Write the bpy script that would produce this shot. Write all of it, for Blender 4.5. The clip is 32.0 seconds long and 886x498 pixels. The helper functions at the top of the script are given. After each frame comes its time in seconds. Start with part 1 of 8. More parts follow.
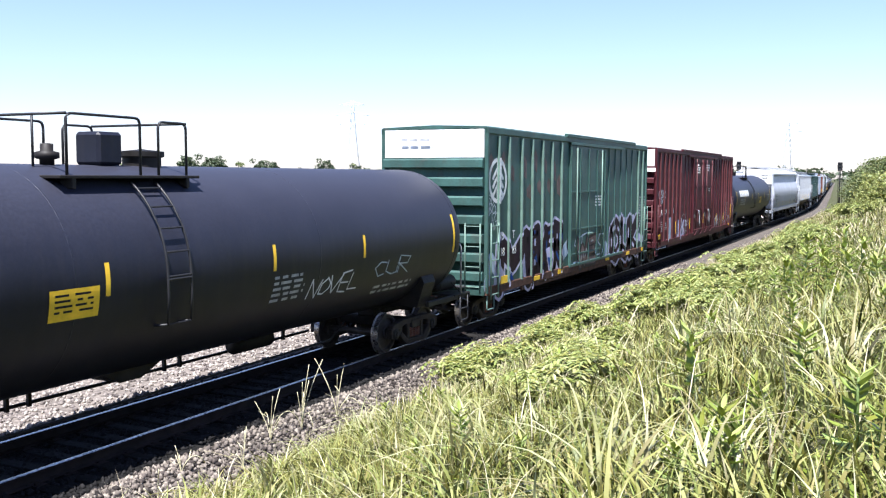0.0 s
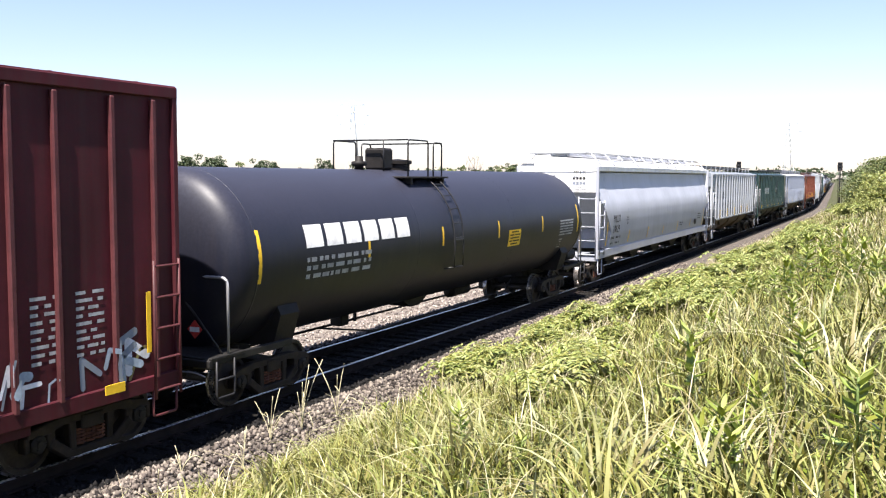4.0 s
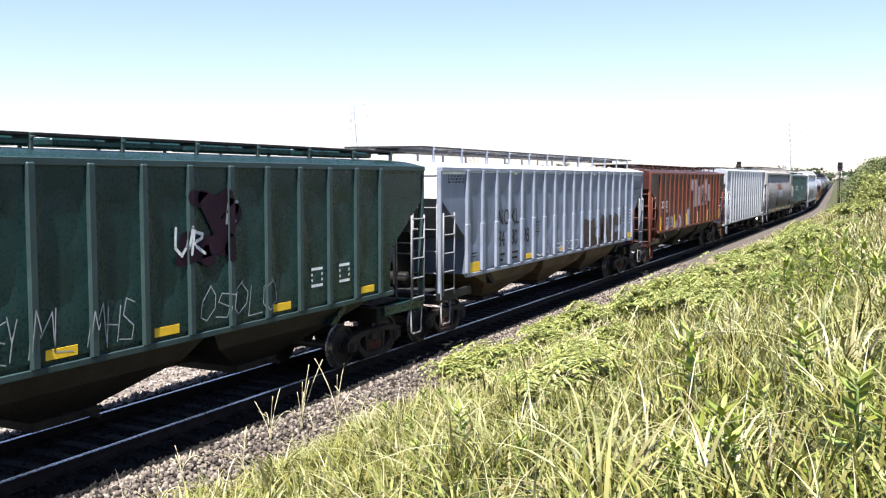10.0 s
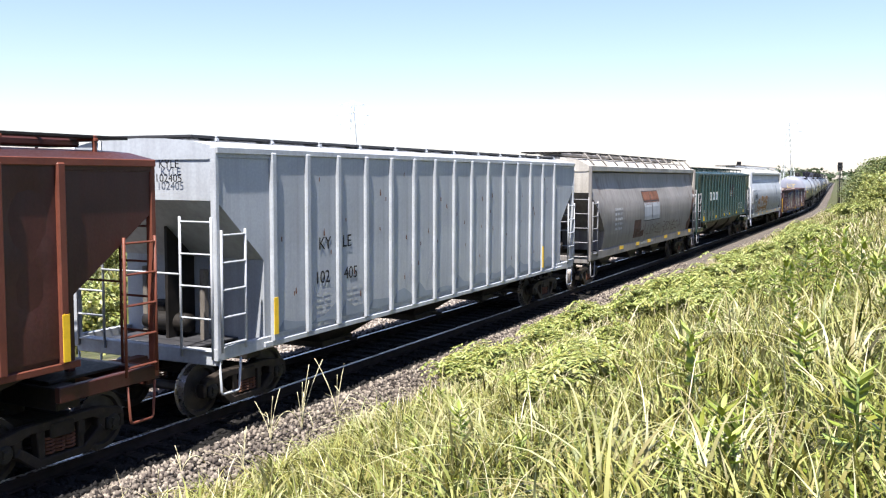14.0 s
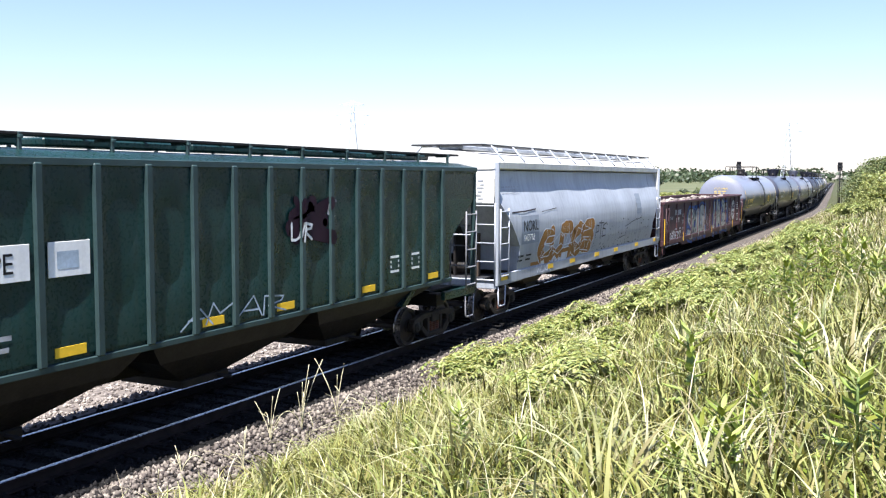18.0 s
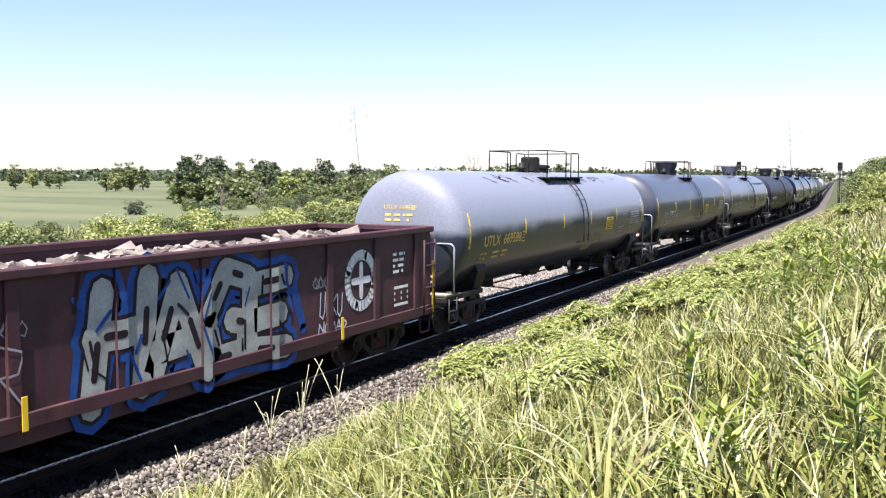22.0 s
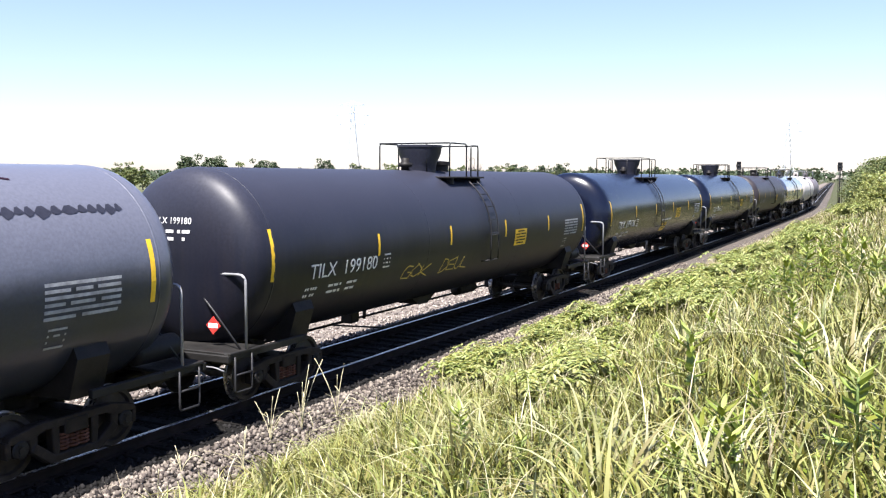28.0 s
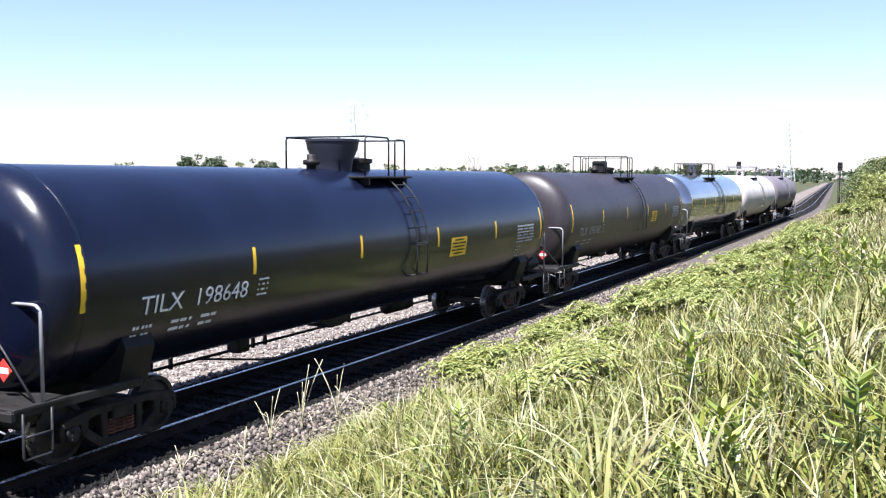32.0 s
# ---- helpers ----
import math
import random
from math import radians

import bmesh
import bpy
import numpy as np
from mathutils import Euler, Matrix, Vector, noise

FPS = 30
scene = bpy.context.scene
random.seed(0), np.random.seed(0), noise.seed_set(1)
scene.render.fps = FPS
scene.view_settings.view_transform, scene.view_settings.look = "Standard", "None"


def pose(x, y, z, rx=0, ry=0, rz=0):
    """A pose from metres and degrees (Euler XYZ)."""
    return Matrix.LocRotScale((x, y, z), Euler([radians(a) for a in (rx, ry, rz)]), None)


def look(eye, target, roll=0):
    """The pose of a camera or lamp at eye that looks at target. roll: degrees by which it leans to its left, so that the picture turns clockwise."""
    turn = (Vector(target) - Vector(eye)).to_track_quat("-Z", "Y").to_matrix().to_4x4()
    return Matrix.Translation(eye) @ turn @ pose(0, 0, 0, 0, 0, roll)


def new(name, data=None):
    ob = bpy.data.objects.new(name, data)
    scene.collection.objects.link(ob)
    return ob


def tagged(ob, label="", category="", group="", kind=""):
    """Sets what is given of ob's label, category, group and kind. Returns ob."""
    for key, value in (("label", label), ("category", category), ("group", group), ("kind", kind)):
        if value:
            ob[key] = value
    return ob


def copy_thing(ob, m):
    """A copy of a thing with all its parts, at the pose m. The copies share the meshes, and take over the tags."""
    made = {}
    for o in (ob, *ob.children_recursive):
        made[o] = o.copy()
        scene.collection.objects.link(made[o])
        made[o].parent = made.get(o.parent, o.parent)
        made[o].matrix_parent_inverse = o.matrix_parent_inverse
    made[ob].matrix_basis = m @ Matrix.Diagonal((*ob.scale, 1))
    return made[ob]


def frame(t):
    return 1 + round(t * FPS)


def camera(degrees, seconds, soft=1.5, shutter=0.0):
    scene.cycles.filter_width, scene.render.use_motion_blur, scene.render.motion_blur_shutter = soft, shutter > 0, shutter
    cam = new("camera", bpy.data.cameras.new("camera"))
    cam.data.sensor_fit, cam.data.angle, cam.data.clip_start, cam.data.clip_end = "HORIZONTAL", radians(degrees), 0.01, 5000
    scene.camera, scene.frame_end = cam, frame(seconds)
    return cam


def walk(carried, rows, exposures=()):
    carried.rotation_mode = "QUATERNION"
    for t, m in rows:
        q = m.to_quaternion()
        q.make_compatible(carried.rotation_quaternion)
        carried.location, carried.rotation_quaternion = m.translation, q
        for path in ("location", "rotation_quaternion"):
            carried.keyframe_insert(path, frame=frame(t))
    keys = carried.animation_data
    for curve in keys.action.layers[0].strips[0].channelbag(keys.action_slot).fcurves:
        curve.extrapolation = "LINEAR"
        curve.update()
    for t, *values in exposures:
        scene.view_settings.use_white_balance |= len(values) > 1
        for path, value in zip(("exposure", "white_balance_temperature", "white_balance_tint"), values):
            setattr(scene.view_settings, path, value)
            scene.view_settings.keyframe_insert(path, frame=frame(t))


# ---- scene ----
# camera: it stands still on the grassy bank beside the line
EYE = Vector((0.0, -10.857, 3.884))
YAW, PITCH = radians(26.0215), radians(-4.4532)
AIM = EYE + 50 * Vector((math.cos(YAW) * math.cos(PITCH), math.sin(YAW) * math.cos(PITCH), math.sin(PITCH)))
cam = camera(50.84, 32.0, soft=1.2)
# the camera's white balance drifts as light and dark cars pass: seconds, kelvin, tint
BALANCE = [(0, 5900, 13), (1, 5950, 20), (2, 6200, 17), (3, 6400, 14), (6, 6650, 14), (8, 6600, 14), (10, 6350, 13), (12, 6400, 12), (14, 6400, 12), (17, 5950, 11), (18, 6050, 13),
           (20, 6400, 14), (22, 6200, 13), (24, 6480, 12), (25, 6450, 13), (28, 6250, 14), (30, 5980, 15), (32, 5880, 15)]
walk(cam, [(0, look(EYE, AIM, 0.218)), (32, look(EYE, AIM, 0.218))], [(t, 1.62, k, tint) for t, k, tint in BALANCE])

# daylight: high sun behind the camera along the line, clear sky
SUN_EL = radians(66)
world = bpy.data.worlds.new("sky_world")
scene.world = world
world.use_nodes = True
wn, wl = world.node_tree.nodes, world.node_tree.links
sky = wn.new("ShaderNodeTexSky")
sky.sky_type, sky.sun_disc = "NISHITA", False
sky.sun_elevation, sky.sun_rotation = SUN_EL, radians(270)
sky.air_density, sky.dust_density, sky.ozone_density = 1.0, 0.5, 2.2
haze = wn.new("ShaderNodeMix")                 # summer air takes a little green out of the clear sky
haze.data_type, haze.blend_type = "RGBA", "MULTIPLY"
haze.inputs[0].default_value, haze.inputs[7].default_value = 1.0, (1.03, 0.955, 1.05, 1)
wl.new(sky.outputs[0], haze.inputs[6])
wl.new(haze.outputs[2], wn["Background"].inputs[0])
wn["Background"].inputs[1].default_value = 0.069
sun = new("sun", bpy.data.lights.new("sun", "SUN"))
sun.data.energy, sun.data.angle, sun.data.color = 5.0, radians(0.53), (1.0, 0.955, 0.87)
sun.matrix_world = look((0, 0, 60), Vector((0, 0, 60)) - Vector((-math.cos(SUN_EL), -0.08, math.sin(SUN_EL))))


# ---- materials ----
def material(name, color, rough=0.55, metal=0.0, var=0.25, scale=1.2, fine=22.0, bump=0.15, streak=0.0,
             second=None, patch=0.5, hue=0.0, island=0.0, spec=0.25, coat=0.0, stretch=(1, 1, 1), randob=0.0, lit_top=None, wear=0.12, coat_rough=0.06):
    """Painted or natural surface: broad stains, fine grain, run-down streaks, relief."""
    m = bpy.data.materials.new(name)
    m.use_nodes = True
    n, l = m.node_tree.nodes, m.node_tree.links
    b = n["Principled BSDF"]
    tc = n.new("ShaderNodeTexCoord")
    mp = n.new("ShaderNodeMapping")
    mp.inputs["Scale"].default_value = stretch
    l.new(tc.outputs["Object"], mp.inputs["Vector"])
    def noise_node(s, detail, vec=None):
        t = n.new("ShaderNodeTexNoise")
        t.inputs["Scale"].default_value, t.inputs["Detail"].default_value = s, detail
        l.new(vec or mp.outputs[0], t.inputs["Vector"])
        return t.outputs["Fac"]
    def ramp(fac, lo, hi, a, z):
        r = n.new("ShaderNodeMapRange")
        for i, val in enumerate((lo, hi, a, z)):
            r.inputs[i + 1].default_value = val
        l.new(fac, r.inputs[0])
        return r.outputs[0]
    def mix(fac, a, z, mode="MIX"):
        x = n.new("ShaderNodeMix")
        x.data_type, x.blend_type = "RGBA", mode
        for sock, val in ((x.inputs[0], fac), (x.inputs[6], a), (x.inputs[7], z)):
            if hasattr(val, "is_linked"):
                l.new(val, sock)
            else:
                sock.default_value = val
        return x.outputs[2]
    c1 = (*color, 1)
    dark = (*[v * (1 - var) for v in color], 1)
    lite = (*[min(1, v * (1 + var * 0.8)) for v in color], 1)
    broad = noise_node(scale, 5)
    grain = noise_node(fine, 4)
    col = mix(ramp(broad, 0.3, 0.7, 0, 1), dark, lite)
    if second:
        col = mix(ramp(noise_node(scale * 1.9, 8), patch, patch + 0.12, 0, 1), col, (*second, 1))
    if streak:
        sm = n.new("ShaderNodeMapping")
        sm.inputs["Scale"].default_value = (7, 7, 0.35)
        l.new(tc.outputs["Object"], sm.inputs["Vector"])
        col = mix(ramp(noise_node(1.0, 6, sm.outputs[0]), 0.42, 0.75, 0, streak), col, (0.05, 0.04, 0.035, 1))
    if lit_top:                                   # sun and sky sheen put into the paint: upper shell paler, ragged lower edge
        tone, z0, z1 = lit_top
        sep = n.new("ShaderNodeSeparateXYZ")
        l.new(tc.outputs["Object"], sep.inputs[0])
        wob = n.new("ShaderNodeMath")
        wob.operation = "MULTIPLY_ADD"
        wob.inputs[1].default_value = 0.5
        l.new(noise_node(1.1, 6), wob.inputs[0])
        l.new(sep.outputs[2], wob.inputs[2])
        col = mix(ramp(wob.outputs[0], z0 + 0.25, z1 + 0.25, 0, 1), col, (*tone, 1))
    g = ramp(grain, 0.25, 0.75, 1 - var * 0.5, 1 + var * 0.5)
    if island or randob:
        if island:
            ge = n.new("ShaderNodeNewGeometry").outputs["Random Per Island"]
        else:
            ge = n.new("ShaderNodeObjectInfo").outputs["Random"]
        k = island or randob
        hs = n.new("ShaderNodeHueSaturation")
        l.new(ramp(ge, 0, 1, 0.5 - hue, 0.5 + hue), hs.inputs["Hue"])
        l.new(ramp(ge, 0, 1, 1 - k, 1 + k), hs.inputs["Value"])
        l.new(col, hs.inputs["Color"])
        col = hs.outputs[0]
    gm = n.new("ShaderNodeVectorMath")
    gm.operation = "SCALE"
    l.new(col, gm.inputs[0])
    l.new(g, gm.inputs["Scale"])
    l.new(gm.outputs[0], b.inputs["Base Color"])
    l.new(ramp(grain, 0.2, 0.8, max(0.02, rough - wear), min(1, rough + wear)), b.inputs["Roughness"])
    b.inputs["Metallic"].default_value = metal
    b.inputs["Specular IOR Level"].default_value = spec
    b.inputs["Coat Weight"].default_value = coat
    b.inputs["Coat Roughness"].default_value = coat_rough
    if bump:
        bu = n.new("ShaderNodeBump")
        bu.inputs["Strength"].default_value, bu.inputs["Distance"].default_value = bump, 0.02
        l.new(mix(0.6, broad, grain), bu.inputs["Height"])
        l.new(bu.outputs[0], b.inputs["Normal"])
    return m


def leafy(name, color, value=0.35, hue=0.03, translucent=0.35, rough=0.5, spec=0.4, sat=(1.1, 0.75)):
    """Leaf or blade: colour differs from blade to blade, some light passes through."""
    m = bpy.data.materials.new(name)
    m.use_nodes = True
    n, l = m.node_tree.nodes, m.node_tree.links
    b = n["Principled BSDF"]
    hs = n.new("ShaderNodeHueSaturation")
    hs.inputs["Color"].default_value = (*color, 1)
    rnd = n.new("ShaderNodeNewGeometry").outputs["Random Per Island"]
    shuffled = n.new("ShaderNodeMath")             # a second chance number for the hue, apart from the value's
    shuffled.operation = "FRACT"
    times = n.new("ShaderNodeMath")
    times.operation = "MULTIPLY"
    times.inputs[1].default_value = 37.7
    l.new(rnd, times.inputs[0])
    l.new(times.outputs[0], shuffled.inputs[0])
    for sock, src, lo, hi in (("Hue", shuffled.outputs[0], 0.5 - hue, 0.5 + hue), ("Value", rnd, 1 - value, 1 + value), ("Saturation", rnd, *sat)):
        r = n.new("ShaderNodeMapRange")
        r.inputs[3].default_value, r.inputs[4].default_value = lo, hi
        l.new(src, r.inputs[0])
        l.new(r.outputs[0], hs.inputs[sock])
    l.new(hs.outputs[0], b.inputs["Base Color"])
    b.inputs["Roughness"].default_value = rough
    b.inputs["Specular IOR Level"].default_value = spec
    tr = n.new("ShaderNodeBsdfTranslucent")
    l.new(hs.outputs[0], tr.inputs[0])
    mx = n.new("ShaderNodeMixShader")
    mx.inputs[0].default_value = translucent
    l.new(b.outputs[0], mx.inputs[1])
    l.new(tr.outputs[0], mx.inputs[2])
    l.new(mx.outputs[0], n["Material Output"].inputs[0])
    return m


M = {}
M["black_dull"] = material("black_tank_paint", (0.008, 0.009, 0.017), 0.46, var=0.35, scale=0.7, streak=0.15, bump=0.02, spec=0.28, wear=0.03, lit_top=((0.026, 0.027, 0.040), 2.4, 3.8))
M["black_grey"] = material("weathered_grey_black_paint", (0.012, 0.015, 0.027), 0.48, var=0.3, scale=0.6, streak=0.1, bump=0.01, spec=0.4, wear=0.03, coat=0.4, coat_rough=0.12, lit_top=((0.052, 0.055, 0.074), 2.4, 3.0))
M["grey_tank"] = material("lit_top_grey_paint", (0.019, 0.026, 0.044), 0.5, var=0.3, scale=0.5, streak=0.15, bump=0.01, spec=0.35, wear=0.04, coat=0.4, coat_rough=0.12, lit_top=((0.175, 0.182, 0.222), 2.40, 2.62))
M["blue_black"] = material("blue_black_tank_paint", (0.026, 0.031, 0.050), 0.46, var=0.3, scale=0.7, streak=0.15, bump=0.01, spec=0.4, wear=0.03, coat=0.4, coat_rough=0.12, lit_top=((0.10, 0.104, 0.134), 2.4, 2.8))
M["black_gloss"] = material("glossy_black_tank_paint", (0.004, 0.006, 0.017), 0.24, var=0.3, scale=0.8, bump=0.004, spec=0.45, wear=0.02)
M["mirror_tank"] = material("polished_dark_tank_paint", (0.30, 0.31, 0.34), 0.10, metal=0.9, var=0.15, scale=0.8, bump=0.004)
M["brown_black"] = material("brownish_black_tank_paint", (0.024, 0.019, 0.021), 0.45, var=0.4, scale=0.7, streak=0.3, bump=0.05, spec=0.5)
M["cream_tank"] = material("cream_white_tank_paint", (0.52, 0.48, 0.44), 0.4, var=0.2, scale=0.6, streak=0.25, bump=0.03)
M["mauve_tank"] = material("dull_mauve_grey_tank_paint", (0.15, 0.13, 0.14), 0.55, var=0.25, scale=0.6, streak=0.2, bump=0.04)
M["green_box"] = material("faded_green_boxcar_paint", (0.041, 0.092, 0.080), 0.48, var=0.3, scale=1.0, streak=0.25, second=(0.055, 0.066, 0.058), patch=0.6, bump=0.06, spec=0.22)
M["green_lite"] = material("light_green_rib_paint", (0.125, 0.20, 0.165), 0.5, var=0.3, scale=2.0, streak=0.3, bump=0.05)
M["brown_box"] = material("oxide_red_boxcar_paint", (0.058, 0.0085, 0.0135), 0.6, var=0.35, scale=0.9, streak=0.25, bump=0.08, spec=0.2)
M["red_lite"] = material("oxide_red_rib_paint", (0.092, 0.024, 0.027), 0.55, var=0.35, scale=1.5, streak=0.2, bump=0.05, spec=0.3)
M["white"] = material("off_white_paint", (0.74, 0.74, 0.72), 0.5, var=0.12, scale=1.5, streak=0.12, bump=0.03)
M["cream_roof"] = material("cream_white_roof_paint", (0.62, 0.60, 0.55), 0.5, var=0.15, scale=1.0, streak=0.15, bump=0.03)
M["white_hopper"] = material("white_hopper_paint", (0.37, 0.385, 0.43), 0.42, var=0.12, scale=0.6, streak=0.10, bump=0.06)
M["pale_hopper"] = material("weathered_white_hopper_paint", (0.32, 0.345, 0.385), 0.45, var=0.16, scale=0.6, streak=0.22, bump=0.08)
M["silver_hopper"] = material("weathered_grey_hopper_paint", (0.21, 0.235, 0.27), 0.36, metal=0.0, var=0.28, scale=0.55, streak=0.22, bump=0.2)
M["slate_hopper"] = material("slate_grey_hopper_paint", (0.14, 0.17, 0.235), 0.36, var=0.28, scale=0.55, streak=0.2, bump=0.12)
M["slate_rib"] = material("pale_slate_rib_paint", (0.235, 0.265, 0.33), 0.42, var=0.25, scale=1.2, streak=0.2, bump=0.05)
M["spray_umber"] = material("brown_spray_paint", (0.085, 0.062, 0.052), 0.55, var=0.45, scale=2.5, bump=0.0, spec=0.1)
M["silver_rib"] = material("light_grey_rib_paint", (0.36, 0.38, 0.41), 0.42, var=0.2, scale=1.2, streak=0.2, bump=0.05)
M["kyle_hopper"] = material("chalky_pale_grey_hopper_paint", (0.315, 0.335, 0.365), 0.55, var=0.18, scale=0.6, streak=0.22, bump=0.06)
M["green_hopper"] = material("dark_green_hopper_paint", (0.006, 0.028, 0.027), 0.30, var=0.3, scale=0.6, streak=0.2, bump=0.1, spec=0.3)
M["green_hopper_rib"] = material("dusty_green_rib_paint", (0.028, 0.052, 0.052), 0.5, var=0.25, scale=1.5, streak=0.15, bump=0.05)
M["brown_hopper"] = material("brown_hopper_paint", (0.048, 0.015, 0.012), 0.42, var=0.35, scale=0.7, streak=0.2, bump=0.15, spec=0.3)
M["brown_rib"] = material("orange_brown_rib_paint", (0.135, 0.040, 0.024), 0.55, var=0.25, scale=1.5, streak=0.2, bump=0.05)
M["tan_hopper"] = material("grimy_grey_tan_hopper_paint", (0.190, 0.178, 0.170), 0.55, var=0.25, scale=0.5, streak=0.5, second=(0.13, 0.10, 0.08), patch=0.62, bump=0.08)
M["gon"] = material("rusty_brown_gondola_paint", (0.058, 0.022, 0.028), 0.65, var=0.4, scale=0.9, streak=0.35, second=(0.085, 0.036, 0.032), patch=0.58, bump=0.12, spec=0.3)
M["rust"] = material("red_rust", (0.135, 0.058, 0.036), 0.8, var=0.45, scale=3, bump=0.3)
M["slope"] = material("grimy_brown_slope_sheet", (0.058, 0.042, 0.030), 0.75, var=0.4, scale=1.0, streak=0.3, bump=0.1)
# darker slope-sheet colour, with the shade on down-facing sheets put into it
M["slope_dark"] = material("shaded_slope_sheet", (0.020, 0.016, 0.013), 0.75, var=0.4, scale=1.0, streak=0.3, bump=0.1)
M["slope_grey"] = material("grimy_grey_slope_sheet", (0.13, 0.115, 0.10), 0.75, var=0.3, scale=1.0, streak=0.3, bump=0.1)
M["bay_brown"] = material("rust_brown_hopper_trough", (0.105, 0.072, 0.045), 0.75, var=0.45, scale=1.2, streak=0.3, bump=0.1)
M["old_rust"] = material("old_dark_rust", (0.075, 0.038, 0.026), 0.8, var=0.45, scale=4, bump=0.3)
M["dirty_roof"] = material("dirty_cream_roof_paint", (0.40, 0.375, 0.34), 0.55, var=0.25, scale=0.9, streak=0.3, bump=0.05)
M["iron"] = material("black_running_gear_steel", (0.013, 0.011, 0.010), 0.6, metal=0.0, var=0.5, scale=3, bump=0.2, spec=0.25)
M["dusty_steel"] = material("dusty_black_steel", (0.014, 0.013, 0.012), 0.6, var=0.5, scale=2.5, bump=0.15, spec=0.3)
M["truck_steel"] = material("rust_brown_truck_casting", (0.022, 0.017, 0.014), 0.65, var=0.5, scale=4, bump=0.3, spec=0.25, second=(0.045, 0.032, 0.022), patch=0.6)
M["wheel"] = material("worn_wheel_steel", (0.05, 0.042, 0.037), 0.5, metal=0.15, var=0.4, scale=4, bump=0.1, spec=0.25)
M["tread"] = material("polished_rail_steel", (0.55, 0.53, 0.52), 0.28, metal=0.9, var=0.15, scale=6, bump=0.02)
M["railside"] = material("rusty_rail_web", (0.022, 0.016, 0.014), 0.75, var=0.35, scale=4, bump=0.2, spec=0.15)
M["grate"] = material("galvanised_running_board", (0.05, 0.05, 0.055), 0.5, metal=0.3, var=0.25, scale=3, bump=0.1)
M["railing_black"] = material("black_handrail_paint", (0.02, 0.02, 0.022), 0.45, var=0.3, scale=3, bump=0.05)
M["rail_steel"] = material("bare_steel_handrail", (0.30, 0.30, 0.31), 0.4, metal=0.2, var=0.25, scale=3, bump=0.05)
M["railing_grey"] = material("grey_handrail_paint", (0.19, 0.19, 0.20), 0.45, var=0.25, scale=3, bump=0.05)
M["yellow"] = material("yellow_reflective_tape", (0.80, 0.50, 0.03), 0.4, var=0.15, scale=4, bump=0.02)
M["letter_white"] = material("white_stencil_paint", (0.72, 0.72, 0.70), 0.5, var=0.18, scale=5, bump=0.0)
M["letter_dim"] = material("worn_white_stencil_paint", (0.34, 0.35, 0.36), 0.6, var=0.35, scale=5, bump=0.0)
M["letter_black"] = material("black_stencil_paint", (0.018, 0.018, 0.02), 0.5, var=0.2, scale=5, bump=0.0, spec=0.08)
M["letter_gold"] = material("yellow_stencil_paint", (0.62, 0.45, 0.10), 0.5, var=0.25, scale=5, bump=0.0)
M["spray_white"] = material("white_spray_paint", (0.62, 0.64, 0.68), 0.5, var=0.25, scale=3, bump=0.0, spec=0.08)
M["spray_black"] = material("black_spray_paint", (0.025, 0.018, 0.022), 0.45, var=0.3, scale=3, bump=0.0, spec=0.08)
M["spray_plum"] = material("dark_plum_spray_paint", (0.022, 0.010, 0.018), 0.5, var=0.35, scale=2, bump=0.0, spec=0.08)
M["spray_blue"] = material("blue_spray_paint", (0.025, 0.07, 0.25), 0.5, var=0.3, scale=2, bump=0.0, spec=0.08)
M["spray_pale"] = material("pale_blue_grey_spray_paint", (0.36, 0.43, 0.50), 0.5, var=0.3, scale=2, bump=0.0, spec=0.08)
M["spray_khaki"] = material("grey_khaki_spray_paint", (0.33, 0.34, 0.31), 0.5, var=0.3, scale=2, bump=0.0, spec=0.08)
M["spray_orange"] = material("orange_brown_spray_paint", (0.30, 0.145, 0.04), 0.5, var=0.3, scale=2, bump=0.0, spec=0.08)
M["spray_pink"] = material("dusty_pink_spray_paint", (0.42, 0.30, 0.36), 0.5, var=0.3, scale=2, bump=0.0, spec=0.08)
M["spray_lilac"] = material("lilac_white_spray_paint", (0.50, 0.48, 0.62), 0.5, var=0.2, scale=3, bump=0.0, spec=0.1)
M["patch_grey"] = material("grey_cover_up_paint", (0.33, 0.30, 0.31), 0.6, var=0.15, scale=1.5, bump=0.02)
M["patch_slate"] = material("slate_grey_cover_up_paint", (0.20, 0.23, 0.27), 0.6, var=0.12, scale=1.5, bump=0.02)
M["red_sign"] = material("red_placard_paint", (0.55, 0.05, 0.04), 0.5, var=0.15, scale=6, bump=0.0)
# near black: shade under the train is put into the creosoted wood's colour
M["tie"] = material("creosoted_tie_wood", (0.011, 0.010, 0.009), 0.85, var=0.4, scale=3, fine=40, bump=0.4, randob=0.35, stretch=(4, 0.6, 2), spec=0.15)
M["stone"] = material("grey_ballast_stone", (0.132, 0.110, 0.094), 0.85, var=0.3, scale=8, bump=0.25, island=0.9, hue=0.02)
M["stone_pale"] = material("pale_ballast_stone", (0.22, 0.19, 0.17), 0.85, var=0.3, scale=8, bump=0.25, island=0.7, hue=0.02)
M["road_gravel"] = material("pale_road_gravel", (0.16, 0.135, 0.115), 0.9, var=0.55, scale=9, fine=38, bump=1.0)
# darkened stones and bed: the shade under the train put into their colour
M["stone_shaded"] = material("shaded_ballast_stone", (0.014, 0.013, 0.013), 0.85, var=0.3, scale=8, bump=0.25, island=0.45, hue=0.02, spec=0.15)
M["ballast_shaded"] = material("shaded_ballast_bed", (0.007, 0.0065, 0.006), 0.9, var=0.5, scale=9, fine=38, bump=0.8, spec=0.15)
